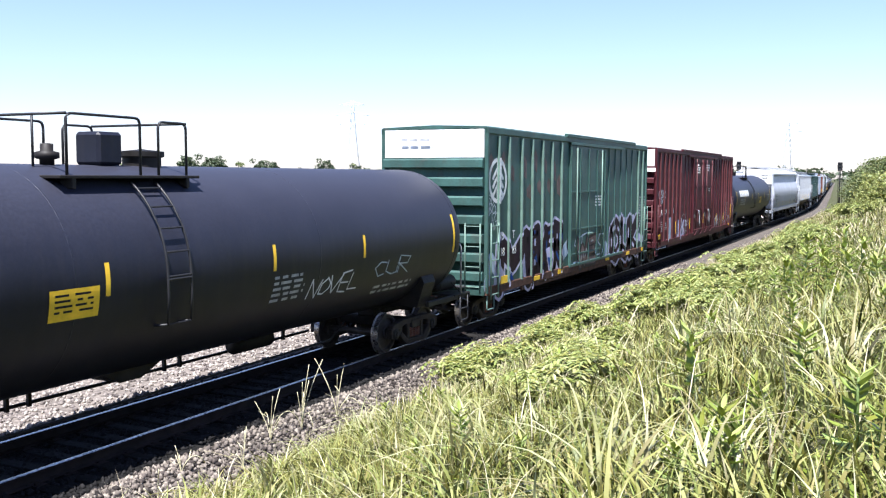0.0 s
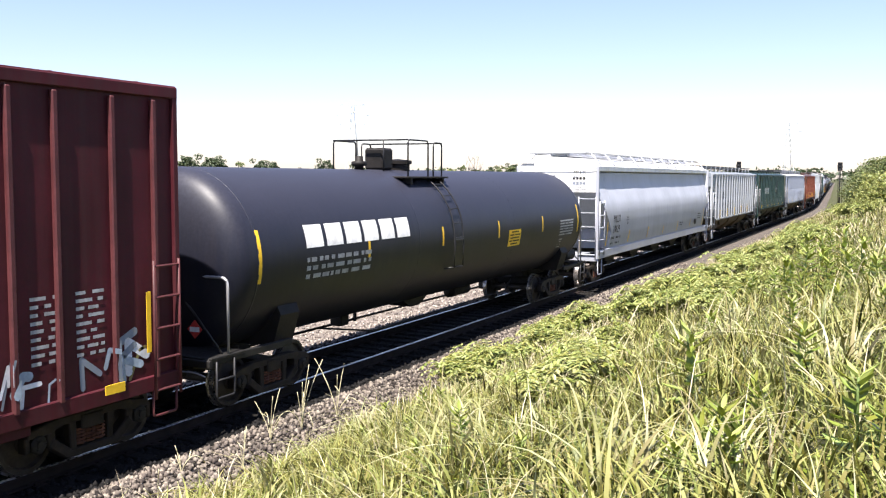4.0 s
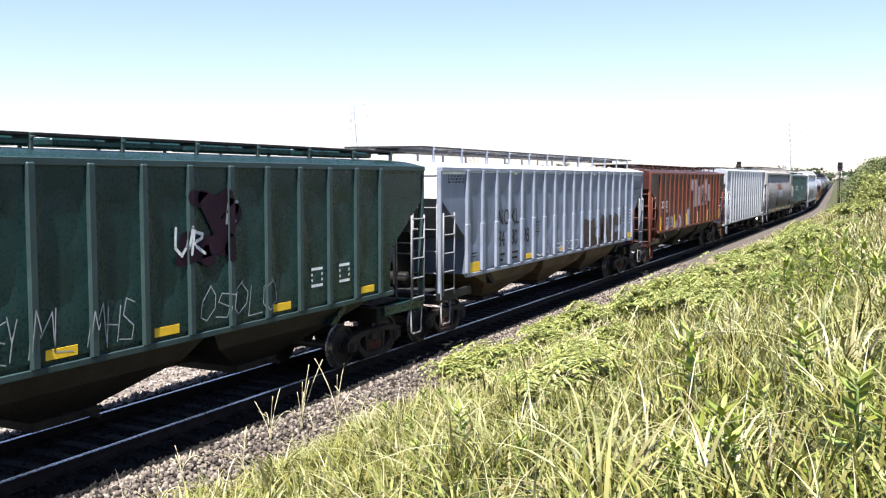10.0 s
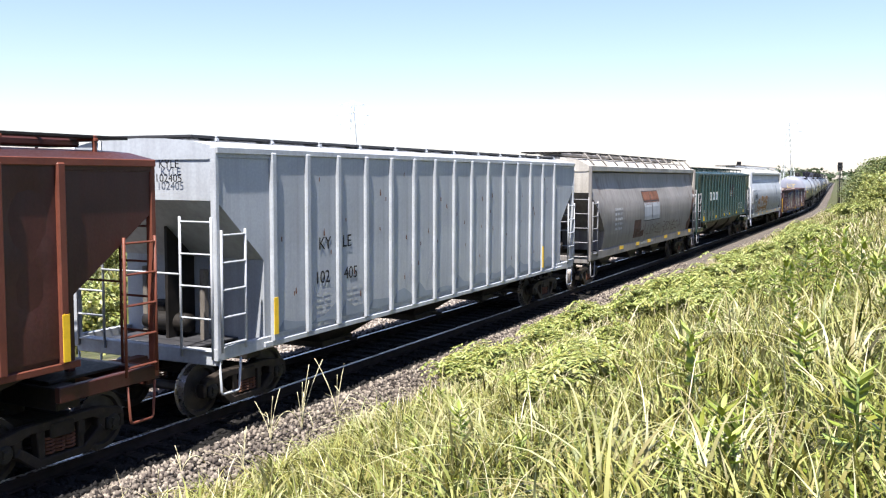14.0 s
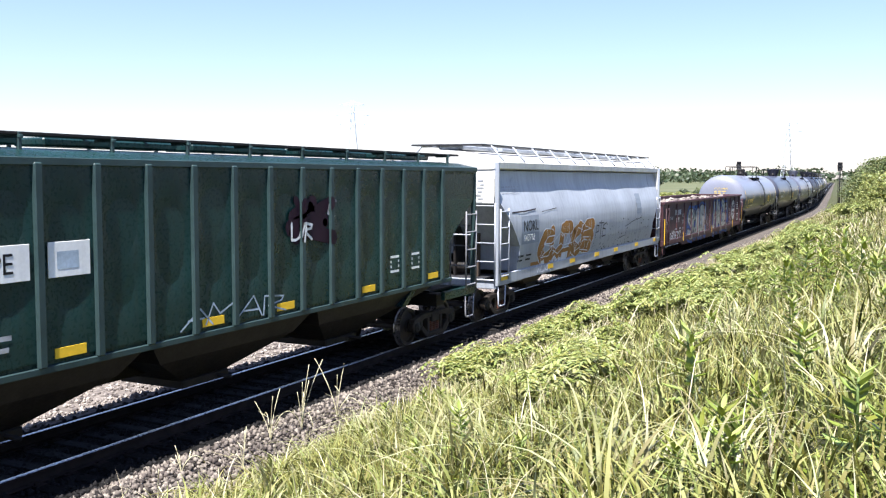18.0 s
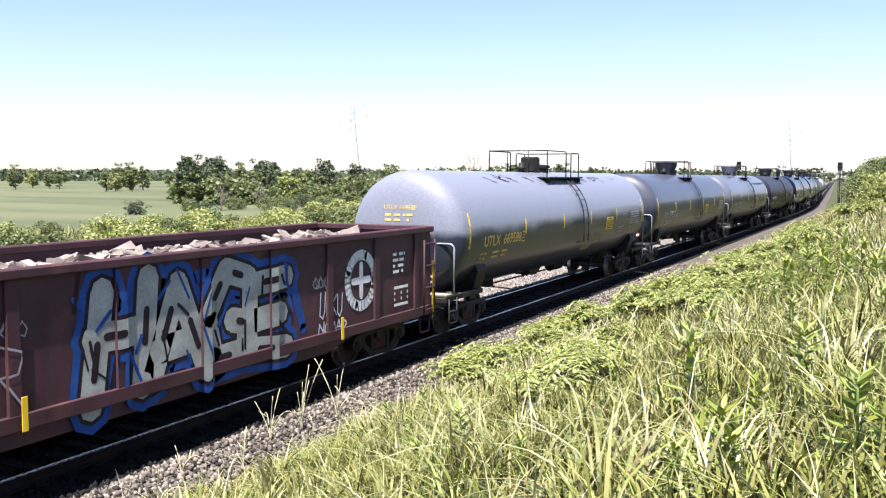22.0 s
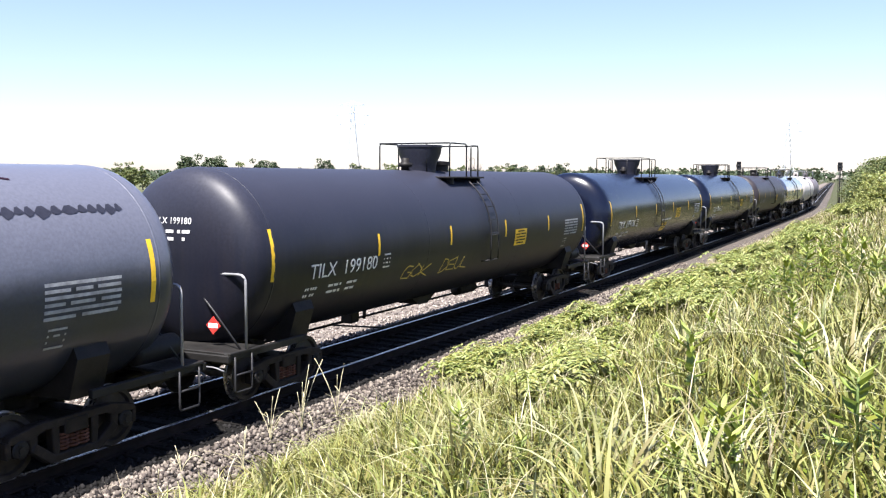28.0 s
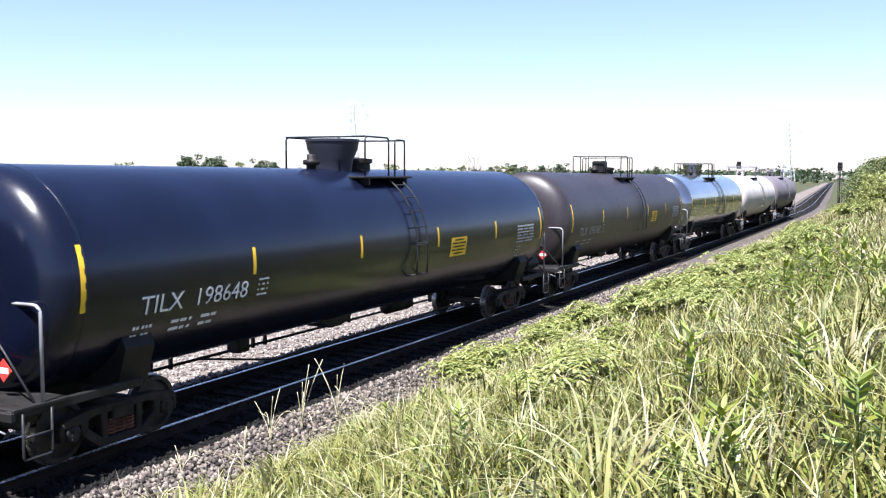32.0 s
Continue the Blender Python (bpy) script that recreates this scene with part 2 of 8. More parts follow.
M["ballast"] = material("ballast_bed", (0.095, 0.080, 0.068), 0.9, var=0.6, scale=9, fine=38, bump=1.0)
M["earth"] = material("grassy_earth", (0.050, 0.055, 0.020), 0.9, var=0.5, scale=1.5, fine=14, bump=0.6, second=(0.085, 0.075, 0.042), patch=0.54)
M["field"] = material("mown_field_grass", (0.088, 0.098, 0.046), 0.9, var=0.35, scale=0.03, fine=0.8, bump=0.3, second=(0.112, 0.112, 0.058), patch=0.5, stretch=(1, 0.3, 1))
M["grass"] = leafy("grass_blade", (0.176, 0.178, 0.036), 0.85, 0.035, 0.18, 0.5, 0.35, (1.15, 0.8))
M["grass_pale"] = leafy("bleached_grass_blade", (0.295, 0.285, 0.118), 0.4, 0.03, 0.15, 0.45, 0.4, (1.1, 0.75))
# low blades coloured dark, as the shade deep in the grass
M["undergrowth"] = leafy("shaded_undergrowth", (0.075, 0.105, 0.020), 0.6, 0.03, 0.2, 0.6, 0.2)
M["straw"] = leafy("dry_grass_stalk", (0.50, 0.43, 0.27), 0.3, 0.02, 0.2)
M["weed"] = leafy("broad_weed_leaf", (0.215, 0.262, 0.046), 0.5, 0.02, 0.25, 0.55, 0.25, (1.1, 0.85))
M["leaf"] = leafy("tree_leaf", (0.125, 0.150, 0.042), 0.5, 0.035, 0.3)
M["leaf_dark"] = leafy("dark_tree_leaf", (0.055, 0.078, 0.032), 0.5, 0.03, 0.25)
M["leaf_lite"] = leafy("sunny_shrub_leaf", (0.25, 0.27, 0.06), 0.55, 0.03, 0.25, 0.42, 0.4)
M["bark"] = material("grey_bark", (0.16, 0.135, 0.115), 0.9, var=0.35, scale=4, bump=0.5)
M["stem"] = material("green_plant_stem", (0.12, 0.17, 0.05), 0.6, var=0.3, scale=8, bump=0.0)
# distant haze is put into this pale steel colour
M["pylon"] = material("galvanised_lattice_steel", (0.62, 0.65, 0.70), 0.5, metal=0.0, var=0.15, scale=1, bump=0.0)
M["scrap"] = material("mixed_pale_scrap", (0.20, 0.165, 0.145), 0.75, var=0.3, scale=3, bump=0.3, island=0.6, hue=0.03)
M["gold_patch"] = material("dull_gold_patch_paint", (0.24, 0.20, 0.075), 0.6, var=0.3, scale=3, bump=0.0)
M["rim"] = material("worn_bright_wheel_rim", (0.34, 0.31, 0.29), 0.3, metal=0.8, var=0.2, scale=5, bump=0.02)
M["worn_brown"] = material("scuffed_brown_primer", (0.15, 0.11, 0.10), 0.6, var=0.35, scale=2.5, bump=0.05, spec=0.08)
M["wood"] = material("weathered_deck_wood", (0.30, 0.24, 0.17), 0.8, var=0.35, scale=4, bump=0.3, stretch=(1, 8, 1))


# ---- mesh helpers ----
def link(name, mesh, mat, parent=None, at=None, label="", smooth=False):
    if mat and not mesh.materials:
        mesh.materials.append(M[mat] if isinstance(mat, str) else mat)
    if smooth:
        mesh.shade_smooth()
    ob = new(name, mesh)
    if parent is not None:
        ob.parent = parent
    if at is not None:
        ob.matrix_basis = at if isinstance(at, Matrix) else Matrix.Translation(at)
    if label:
        ob["label"] = label
    return ob


def part(name, bm, mat, parent, label="", at=None, smooth=False):
    me = bpy.data.meshes.new(name)
    bm.to_mesh(me)
    bm.free()
    return link(name, me, mat, parent, at, label, smooth)


def from_lists(name, verts, faces):
    me = bpy.data.meshes.new(name)
    me.from_pydata(verts, [], faces)
    me.update()
    return me


BOXES = {}


def box(name, parent, mat, centre, size, bevel=0.012, label=""):
    """A chamfered block; blocks of one size and material share their mesh."""
    key = (tuple(round(s, 3) for s in size), mat, round(bevel, 3), name)
    if key not in BOXES:
        x, y, z = (s / 2 for s in size)
        b = min(bevel, x * 0.45, y * 0.45, z * 0.45)
        if b <= 0.0005:
            v = [(i * x, j * y, k * z) for i in (-1, 1) for j in (-1, 1) for k in (-1, 1)]
            f = [(0, 1, 3, 2), (4, 6, 7, 5), (0, 4, 5, 1), (2, 3, 7, 6), (0, 2, 6, 4), (1, 5, 7, 3)]
            BOXES[key] = from_lists(name, v, f)
        else:
            bm = bmesh.new()
            bmesh.ops.create_cube(bm, size=1, matrix=Matrix.Diagonal((*size, 1)))
            bmesh.ops.bevel(bm, geom=bm.edges[:], offset=b, segments=1, affect="EDGES")
            me = bpy.data.meshes.new(name)
            bm.to_mesh(me)
            bm.free()
            BOXES[key] = me
    return link(name, BOXES[key], mat, parent, centre, label)


def tube_lists(paths, r, sides=6):
    """Vertices and faces of round bars along the polylines."""
    verts, faces = [], []
    for pts in paths:
        pts = [Vector(q) for q in pts]
        base = len(verts)
        for i, q in enumerate(pts):
            d = (pts[min(i + 1, len(pts) - 1)] - pts[max(i - 1, 0)]).normalized()
            a = d.cross(Vector((0, 0, 1)) if abs(d.z) < 0.9 else Vector((1, 0, 0))).normalized()
            b = d.cross(a)
            for k in range(sides):
                t = 2 * math.pi * k / sides
                verts.append(q + r * (math.cos(t) * a + math.sin(t) * b))
        for i in range(len(pts) - 1):
            for k in range(sides):
                p, q = base + i * sides + k, base + i * sides + (k + 1) % sides
                faces.append((p, q, q + sides, p + sides))
        faces.append(tuple(base + k for k in range(sides))[::-1])
        faces.append(tuple(base + (len(pts) - 1) * sides + k for k in range(sides)))
    return verts, faces


def tubes(name, parent, mat, paths, r=0.02, sides=6, label=""):
    return link(name, from_lists(name, *tube_lists(paths, r, sides)), mat, parent, None, label, True)


def rounded(pts, r=0.12, n=4):
    """A polyline with its corners rounded."""
    pts = [Vector(q) for q in pts]
    out = [pts[0]]
    for a, b, c in zip(pts, pts[1:], pts[2:]):
        p, q = b + (a - b).normalized() * min(r, (a - b).length / 2), b + (c - b).normalized() * min(r, (c - b).length / 2)
        for i in range(n + 1):
            t = i / n
            out.append(p * (1 - t) ** 2 + b * 2 * t * (1 - t) + q * t * t)
    return out + [pts[-1]]


def prism(name, parent, mat, outline, y0, y1, label="", axis="y"):
    """An outline in x and z given thickness from y0 to y1 (or in y and z, along x)."""
    n = len(outline)
    place = (lambda a, b, d: (a, d, b)) if axis == "y" else (lambda a, b, d: (d, a, b))
    verts = [place(a, b, d) for d in (y0, y1) for a, b in outline]
    faces = [tuple(range(n)), tuple(range(2 * n - 1, n - 1, -1))]
    faces += [(i, i + n, (i + 1) % n + n, (i + 1) % n) for i in range(n)]
    bm = bmesh.new()
    vs = [bm.verts.new(v) for v in verts]
    for f in faces:
        bm.faces.new([vs[i] for i in f])
    bmesh.ops.recalc_face_normals(bm, faces=bm.faces[:])
    return part(name, bm, mat, parent, label)


def loft(name, parent, mat, sections, label="", smooth=False, caps=True):
    """A skin over closed sections with equal numbers of points."""
    n = len(sections[0])
    bm = bmesh.new()
    rows = [[bm.verts.new(v) for v in s] for s in sections]
    for a, b in zip(rows, rows[1:]):
        for i in range(n):
            bm.faces.new((a[i], a[(i + 1) % n], b[(i + 1) % n], b[i]))
    if caps:
        bm.faces.new(rows[0][::-1])
        bm.faces.new(rows[-1])
    bmesh.ops.recalc_face_normals(bm, faces=bm.faces[:])
    ob = part(name, bm, mat, parent, label)
    if smooth:
        ob.data.shade_smooth()
        ob.data.set_sharp_from_angle(angle=radians(32))
    return ob


TEXTS = {}


def writing(name, text, parent, mat, x, y, z, h, width=0.0, label="", face=0, stretch=1.0):
    """Lettering on a side (face 0: the side towards -y; 1: the end towards -x)."""
    key = (text, round(h, 3), mat, round(stretch, 3))
    if key not in TEXTS:
        cu = bpy.data.curves.new(name, "FONT")
        cu.body, cu.size, cu.extrude = text, h * 1.42, 0.0015
        cu.resolution_u = 3
        tmp = bpy.data.objects.new(name, cu)
        scene.collection.objects.link(tmp)
        bpy.context.view_layer.update()
        me = bpy.data.meshes.new_from_object(tmp.evaluated_get(bpy.context.evaluated_depsgraph_get()))
        scene.collection.objects.unlink(tmp)
        bpy.data.objects.remove(tmp)
        me.transform(Matrix.Diagonal((stretch, 1, 1, 1)))
        me.materials.clear()
        TEXTS[key] = me
    return link(name, TEXTS[key], mat, parent, pose(x, y, z, 90, 0, 0 if face == 0 else -90), label)


def bars(name, parent, mat, x, y, z, rows, h=0.06, gap=0.05, label="", face=0):
    """Unreadable small lettering: rows of plain bars; rows are lists of (start, length)."""
    v, f = [], []
    for i, row in enumerate(rows):
        for a, w in row:
            k = len(v)
            zz = -i * (h + gap)
            for dx, dz in ((a, zz), (a + w, zz), (a + w, zz - h), (a, zz - h)):
                v.append((dx, 0, dz))
            f.append((k, k + 3, k + 2, k + 1)[::-1])
    ob = link(name, from_lists(name, v, f), mat, parent, pose(x, y, z, 0, 0, 0 if face == 0 else -90), label)
    ob["kind"] = "stuff"
    return ob


# ---- the line and the land ----
BEND, RADIUS, ARC = 100.0, 900.0, 50.0


def line_at(s):
    """Point and heading of the centreline s metres along it: straight, an easy left-hand bend, straight again."""
    if s <= BEND:
        return Vector((s, 0, 0)), 0.0
    a = min(s - BEND, ARC) / RADIUS
    p = Vector((BEND + RADIUS * math.sin(a), RADIUS * (1 - math.cos(a)), 0))
    if s > BEND + ARC:
        p += (s - BEND - ARC) * Vector((math.cos(a), math.sin(a), 0))
    return p, a


def centre_y(x):
    if x <= BEND:
        return 0.0
    if x < 150:
        return (x - BEND) ** 2 / (2 * RADIUS)
    return 1.389 + (x - 150) * 0.0556


def ground_z(x, y):
    """Height of the land: cut bank on the near side, shallow fill and flat fields on the far side."""
    v = y - centre_y(x)
    if v < -2.35:
        k = 1.0 if x < 90 else max(0.25, 1 - (x - 90) / 90)
        up = min(-2.35 - v, 12.0)
        z = -0.62 + 0.348 * k * up
        if v < -14.4:
            z += 0.10 * min(-14.4 - v, 18)
        if v > -30 and x < 160:
            z += 0.10 * noise.noise((x * 0.35, y * 0.5, 0.3)) * min(1, (-2.35 - v) / 2)
        return z
    if v < 3.0:
        return -0.78
    if v < 7.0:
        return -0.70
    z = -0.70 - 0.18 * min(v - 7.0, 6.0)
    if v > 40:
        z += 0.0016 * min(v - 40, 500) + 0.25 * noise.noise((x * 0.01, y * 0.012, 2.0))
    return z


def spaced(*spans):
    out = []
    for a, b, d in spans:
        n = max(1, round((b - a) / d))
        out += [a + (b - a) * i / n for i in range(n)]
    return out + [spans[-1][1]]


gx = spaced((-2500, -600, 400), (-600, -100, 60), (-100, -10, 10), (-10, 60, 0.8), (60, 160, 2.5), (160, 400, 15), (400, 1000, 60), (1000, 4000, 400))
gy = spaced((-2500, -400, 300), (-400, -40, 40), (-40, -18, 3), (-18, -2.5, 0.6), (-2.5, 14, 0.9), (14, 60, 4), (60, 300, 12), (300, 700, 50), (700, 4000, 400))
verts = [(x, y, ground_z(x, y)) for x in gx for y in gy]
ny = len(gy)
faces = [(i * ny + j, (i + 1) * ny + j, (i + 1) * ny + j + 1, i * ny + j + 1) for i in range(len(gx) - 1) for j in range(ny - 1)]
me = from_lists("ground", verts, faces)
me.materials.append(M["earth"])
me.materials.append(M["field"])
me.polygons.foreach_set("material_index", [1 if me.vertices[f[0]].co.y > 34 + centre_y(me.vertices[f[0]].co.x) else 0 for f in faces])
me.shade_smooth()
tagged(new("ground", me), "sloping grassy bank, earth and wide mown green field", "ground", kind="structure")


def along(name, profile, mat, s0, s1, parent=None, step=10.0, smooth=False, label=""):
    """A cross-section (y, z) carried along the centreline."""
    stations = [s0 + (s1 - s0) * i / math.ceil((s1 - s0) / step) for i in range(math.ceil((s1 - s0) / step) + 1)]
    secs = []
    for s in stations:
        p, a = line_at(s)
        nrm = Vector((-math.sin(a), math.cos(a), 0))
        secs.append([p + nrm * y + Vector((0, 0, z)) for y, z in profile])
    return loft(name, parent, mat, secs, label, smooth)


bed = along("ballast_bed", [(-3.0, -0.95), (-2.6, -0.66), (-2.0, -0.32), (-1.75, -0.215), (1.75, -0.215), (2.0, -0.30), (2.9, -0.66), (3.2, -0.95)], "ballast", -420, 900)
tagged(bed, "pale grey crushed stone ballast bed under the track", "ballast", kind="structure")
road = along("service_road", [(2.75, -0.9), (2.95, -0.62), (6.2, -0.60), (6.7, -0.72), (6.9, -0.9)], "road_gravel", -420, 900)
tagged(road, "pale gravel service road beside the track", "gravel road", kind="structure")

track = tagged(new("railway_track"), "single railway track with steel rails on dark wooden ties", "railway track", kind="structure")
WEB = [(-0.07, -0.175), (0.07, -0.175), (0.068, -0.160), (0.012, -0.145), (0.010, -0.045), (0.036, -0.034), (0.036, -0.008), (-0.036, -0.008), (-0.036, -0.034), (-0.010, -0.045), (-0.012, -0.145), (-0.068, -0.160)]
HEAD = [(-0.035, -0.0075), (0.035, -0.0075), (0.031, -0.002), (0.015, 0.0), (-0.015, 0.0), (-0.031, -0.002)]
for side in (-0.755, 0.755):
    rail = along("rail", [(side + y, z) for y, z in WEB], "railside", -420, 900, track, label="rusty steel rail with a bright head")
    along("rail_head", [(side + y, z) for y, z in HEAD], "tread", -420, 900, rail, label="polished running surface")

rng = random.Random(5)
for i in range(300):
    s = 1.0 + i * 0.53
    p, a = line_at(s)
    t = box("tie", track, "tie", (0, 0, 0), (0.225, 2.6, 0.17), 0.012)
    t.matrix_basis = Matrix.Translation((p.x, p.y + rng.uniform(-0.03, 0.03), -0.262 + rng.uniform(-0.006, 0.004))) @ Matrix.Rotation(a + rng.uniform(-0.012, 0.012), 4, "Z")
tv, tf = [], []
for s in [1.0 + 300 * 0.53 + i * 0.53 for i in range(420)] + [1.0 - 0.53 * (i + 1) for i in range(140)]:
    p, a = line_at(s)
    k = len(tv)
    for dx in (-0.11, 0.11):
        for dy in (-1.3, 1.3):
            for dz in (-0.34, -0.18):
                tv.append(p + Matrix.Rotation(a, 3, "Z") @ Vector((dx, dy, dz)))
    tf += [tuple(k + q for q in f) for f in ((0, 1, 3, 2), (4, 6, 7, 5), (0, 4, 5, 1), (2, 3, 7, 6), (0, 2, 6, 4), (1, 5, 7, 3))]
tagged(link("distant_ties", from_lists("distant_ties", tv, tf), "tie", track), kind="stuff")

# tie plates and spikes under the rails, and the angle bars of a joint
pv, pf = [], []
for i in range(0, 190):
    s = 1.0 + i * 0.53
    p, a = line_at(s)
    for side in (-0.755, 0.755):
        for dx, dy, hx, hy, z0, z1 in ((0, 0, 0.09, 0.17, -0.178, -0.166), (0.05, 0.1, 0.012, 0.012, -0.17, -0.135), (-0.05, -0.1, 0.012, 0.012, -0.17, -0.135)):
            k = len(pv)
            pv += [(p.x + dx + u * hx, p.y + side + dy + w * hy, z) for u in (-1, 1) for w in (-1, 1) for z in (z0, z1)]
            pf += [tuple(k + q for q in f) for f in ((0, 1, 3, 2), (4, 6, 7, 5), (0, 4, 5, 1), (2, 3, 7, 6), (0, 2, 6, 4), (1, 5, 7, 3))]
tagged(link("tie_plates", from_lists("tie_plates", pv, pf), "railside", track), kind="stuff")


def stones(name, n, area, size, seed, label, mat="stone"):
    """Loose crushed stone: small uneven blocks lying on the bed."""
    r = np.random.RandomState(seed)
    x0, x1, y0, y1 = area
    u = r.rand(n)
    x = x0 + (x1 - x0) * u ** 1.5
    y = y0 + (y1 - y0) * r.rand(n)
    ay = np.abs(y)
    z = np.interp(ay, [0, 1.75, 2.0, 2.6, 3.25, 6.6], [-0.215, -0.215, -0.32, -0.66, -0.62, -0.62])
    z = np.where(y > 2.9, -0.62, z)
    sz = size * (0.6 + 0.9 * r.rand(n))
    base = np.array([(1, 0, 0), (-1, 0, 0), (0, 1, 0), (0, -1, 0), (0, 0, 1), (0, 0, -1), (.6, .6, .5), (-.6, -.55, .5)], float)
    pts = base[None] * (0.65 + 0.7 * r.rand(n, 8, 1)) * sz[:, None, None] * (0.6 + 0.6 * r.rand(n, 1, 3))
    ang = r.rand(n) * 6.28
    c, s = np.cos(ang)[:, None], np.sin(ang)[:, None]
    px, py = pts[:, :, 0] * c - pts[:, :, 1] * s, pts[:, :, 0] * s + pts[:, :, 1] * c
    v = np.stack([px + x[:, None], py + y[:, None], pts[:, :, 2] + z[:, None] + 0.3 * sz[:, None]], 2).reshape(-1, 3)
    tri = np.array([(0, 6, 4), (0, 2, 6), (2, 4, 6), (2, 1, 4), (1, 7, 4), (1, 3, 7), (3, 4, 7), (3, 0, 4), (2, 0, 5), (1, 2, 5), (3, 1, 5), (0, 3, 5)])
    f = (tri[None] + 8 * np.arange(n)[:, None, None]).reshape(-1, 3)
    ob = link(name, mesh_np(name, v, f), mat)
    return tagged(ob, label, "ballast", kind="stuff")


def mesh_np(name, v, f):
    """A triangle mesh from arrays."""
    me = bpy.data.meshes.new(name)
    me.vertices.add(len(v))
    me.vertices.foreach_set("co", np.ascontiguousarray(v, np.float32).ravel())
    me.loops.add(f.size)
    me.loops.foreach_set("vertex_index", np.ascontiguousarray(f, np.int32).ravel())
    me.polygons.add(len(f))
    me.polygons.foreach_set("loop_start", np.arange(0, f.size, f.shape[1], dtype=np.int32))
    me.update(calc_edges=True)
    return me


stones("shoulder_stones", 21000, (4, 45, -2.75, -1.6), 0.036, 1, "loose pale grey crushed stones on the ballast shoulder")
stones("bed_stones", 10000, (5, 40, -1.62, 1.5), 0.036, 2, "loose crushed stones between the ties, darkened for the train's shade", "stone_shaded")
stones("far_side_stones", 15000, (5, 60, 1.6, 5.5), 0.04, 3, "loose pale crushed stones beyond the far rail", "stone_pale")
# dark strip laid on the bed to stand for the train's shade
bed_shade = along("stained_bed", [(-1.68, -0.32), (-1.62, -0.209), (1.52, -0.209), (1.58, -0.32)], "ballast_shaded", -420, 900)
tagged(bed_shade, "ballast between the rails, darkened for the train's shade", "ballast", kind="structure")


# ---- the train ----
R_WHEEL = 0.43
V0, ACC, JERK = 12.5677, -0.084935, 0.0023444


def run(t):
    """Metres that the train has gone by t seconds."""
    return V0 * t + ACC * t * t / 2 + JERK * t ** 3 / 6


CARS = []          # (thing, its place along the line at 0 s, half its truck spacing)
WHEELSETS = []     # (wheelset, which axle)
SHARED = {}


def lathe(profile, seg=24):
    """Verts and faces of a profile (r, y) turned about the y axis."""
    v, f = [], []
    n = len(profile)
    for k in range(seg):
        t = 2 * math.pi * k / seg
        v += [(r * math.cos(t), y, r * math.sin(t)) for r, y in profile]
    for k in range(seg):
        for i in range(n - 1):
            a, b = k * n + i, ((k + 1) % seg) * n + i
            f.append((a, a + 1, b + 1, b))
    return v, f


def wheelset_mesh():
    if "ws" not in SHARED:
        pr = [(0.0, -1.02), (0.085, -1.02), (0.085, -0.94), (0.07, -0.94), (0.07, -0.83), (0.14, -0.83), (0.15, -0.79), (0.34, -0.765), (0.36, -0.82),
              (0.425, -0.82), (0.43, -0.70), (0.46, -0.69), (0.455, -0.665), (0.36, -0.665), (0.34, -0.72), (0.15, -0.73), (0.14, -0.66), (0.08, -0.64)]
        full = pr + [(r, -y) for r, y in pr[::-1]]
        v, f = lathe(full)
        for i in range(3):
            t = i * 2.094
            k = len(v)
            v += [(0.05 * math.cos(t) + dx, y, 0.05 * math.sin(t) + dz) for y in (-1.035, -1.015) for dx in (-0.012, 0.012) for dz in (-0.012, 0.012)]
            f += [tuple(k + q for q in g) for g in ((0, 1, 3, 2), (0, 4, 5, 1), (2, 3, 7, 6), (0, 2, 6, 4), (1, 5, 7, 3))]
        me = from_lists("wheelset", v, f)
        me.materials.append(M["wheel"])
        me.materials.append(M["rim"])
        for q in me.polygons:                     # the rim is rubbed bright by rail and brake shoes
            q.material_index = 1 if math.hypot(q.center.x, q.center.z) > 0.41 else 0
        me.shade_smooth()
        me.set_sharp_from_angle(angle=radians(35))
        SHARED["ws"] = me
    return SHARED["ws"]


def slab(bm, pts, y0, y1):
    """An outline in x and z, given thickness across the car."""
    a = [bm.verts.new((x, y0, z)) for x, z in pts]
    b = [bm.verts.new((x, y1, z)) for x, z in pts]
    bm.faces.new(a)
    bm.faces.new(b[::-1])
    for i in range(len(pts)):
        j = (i + 1) % len(pts)
        bm.faces.new((a[i], b[i], b[j], a[j]))


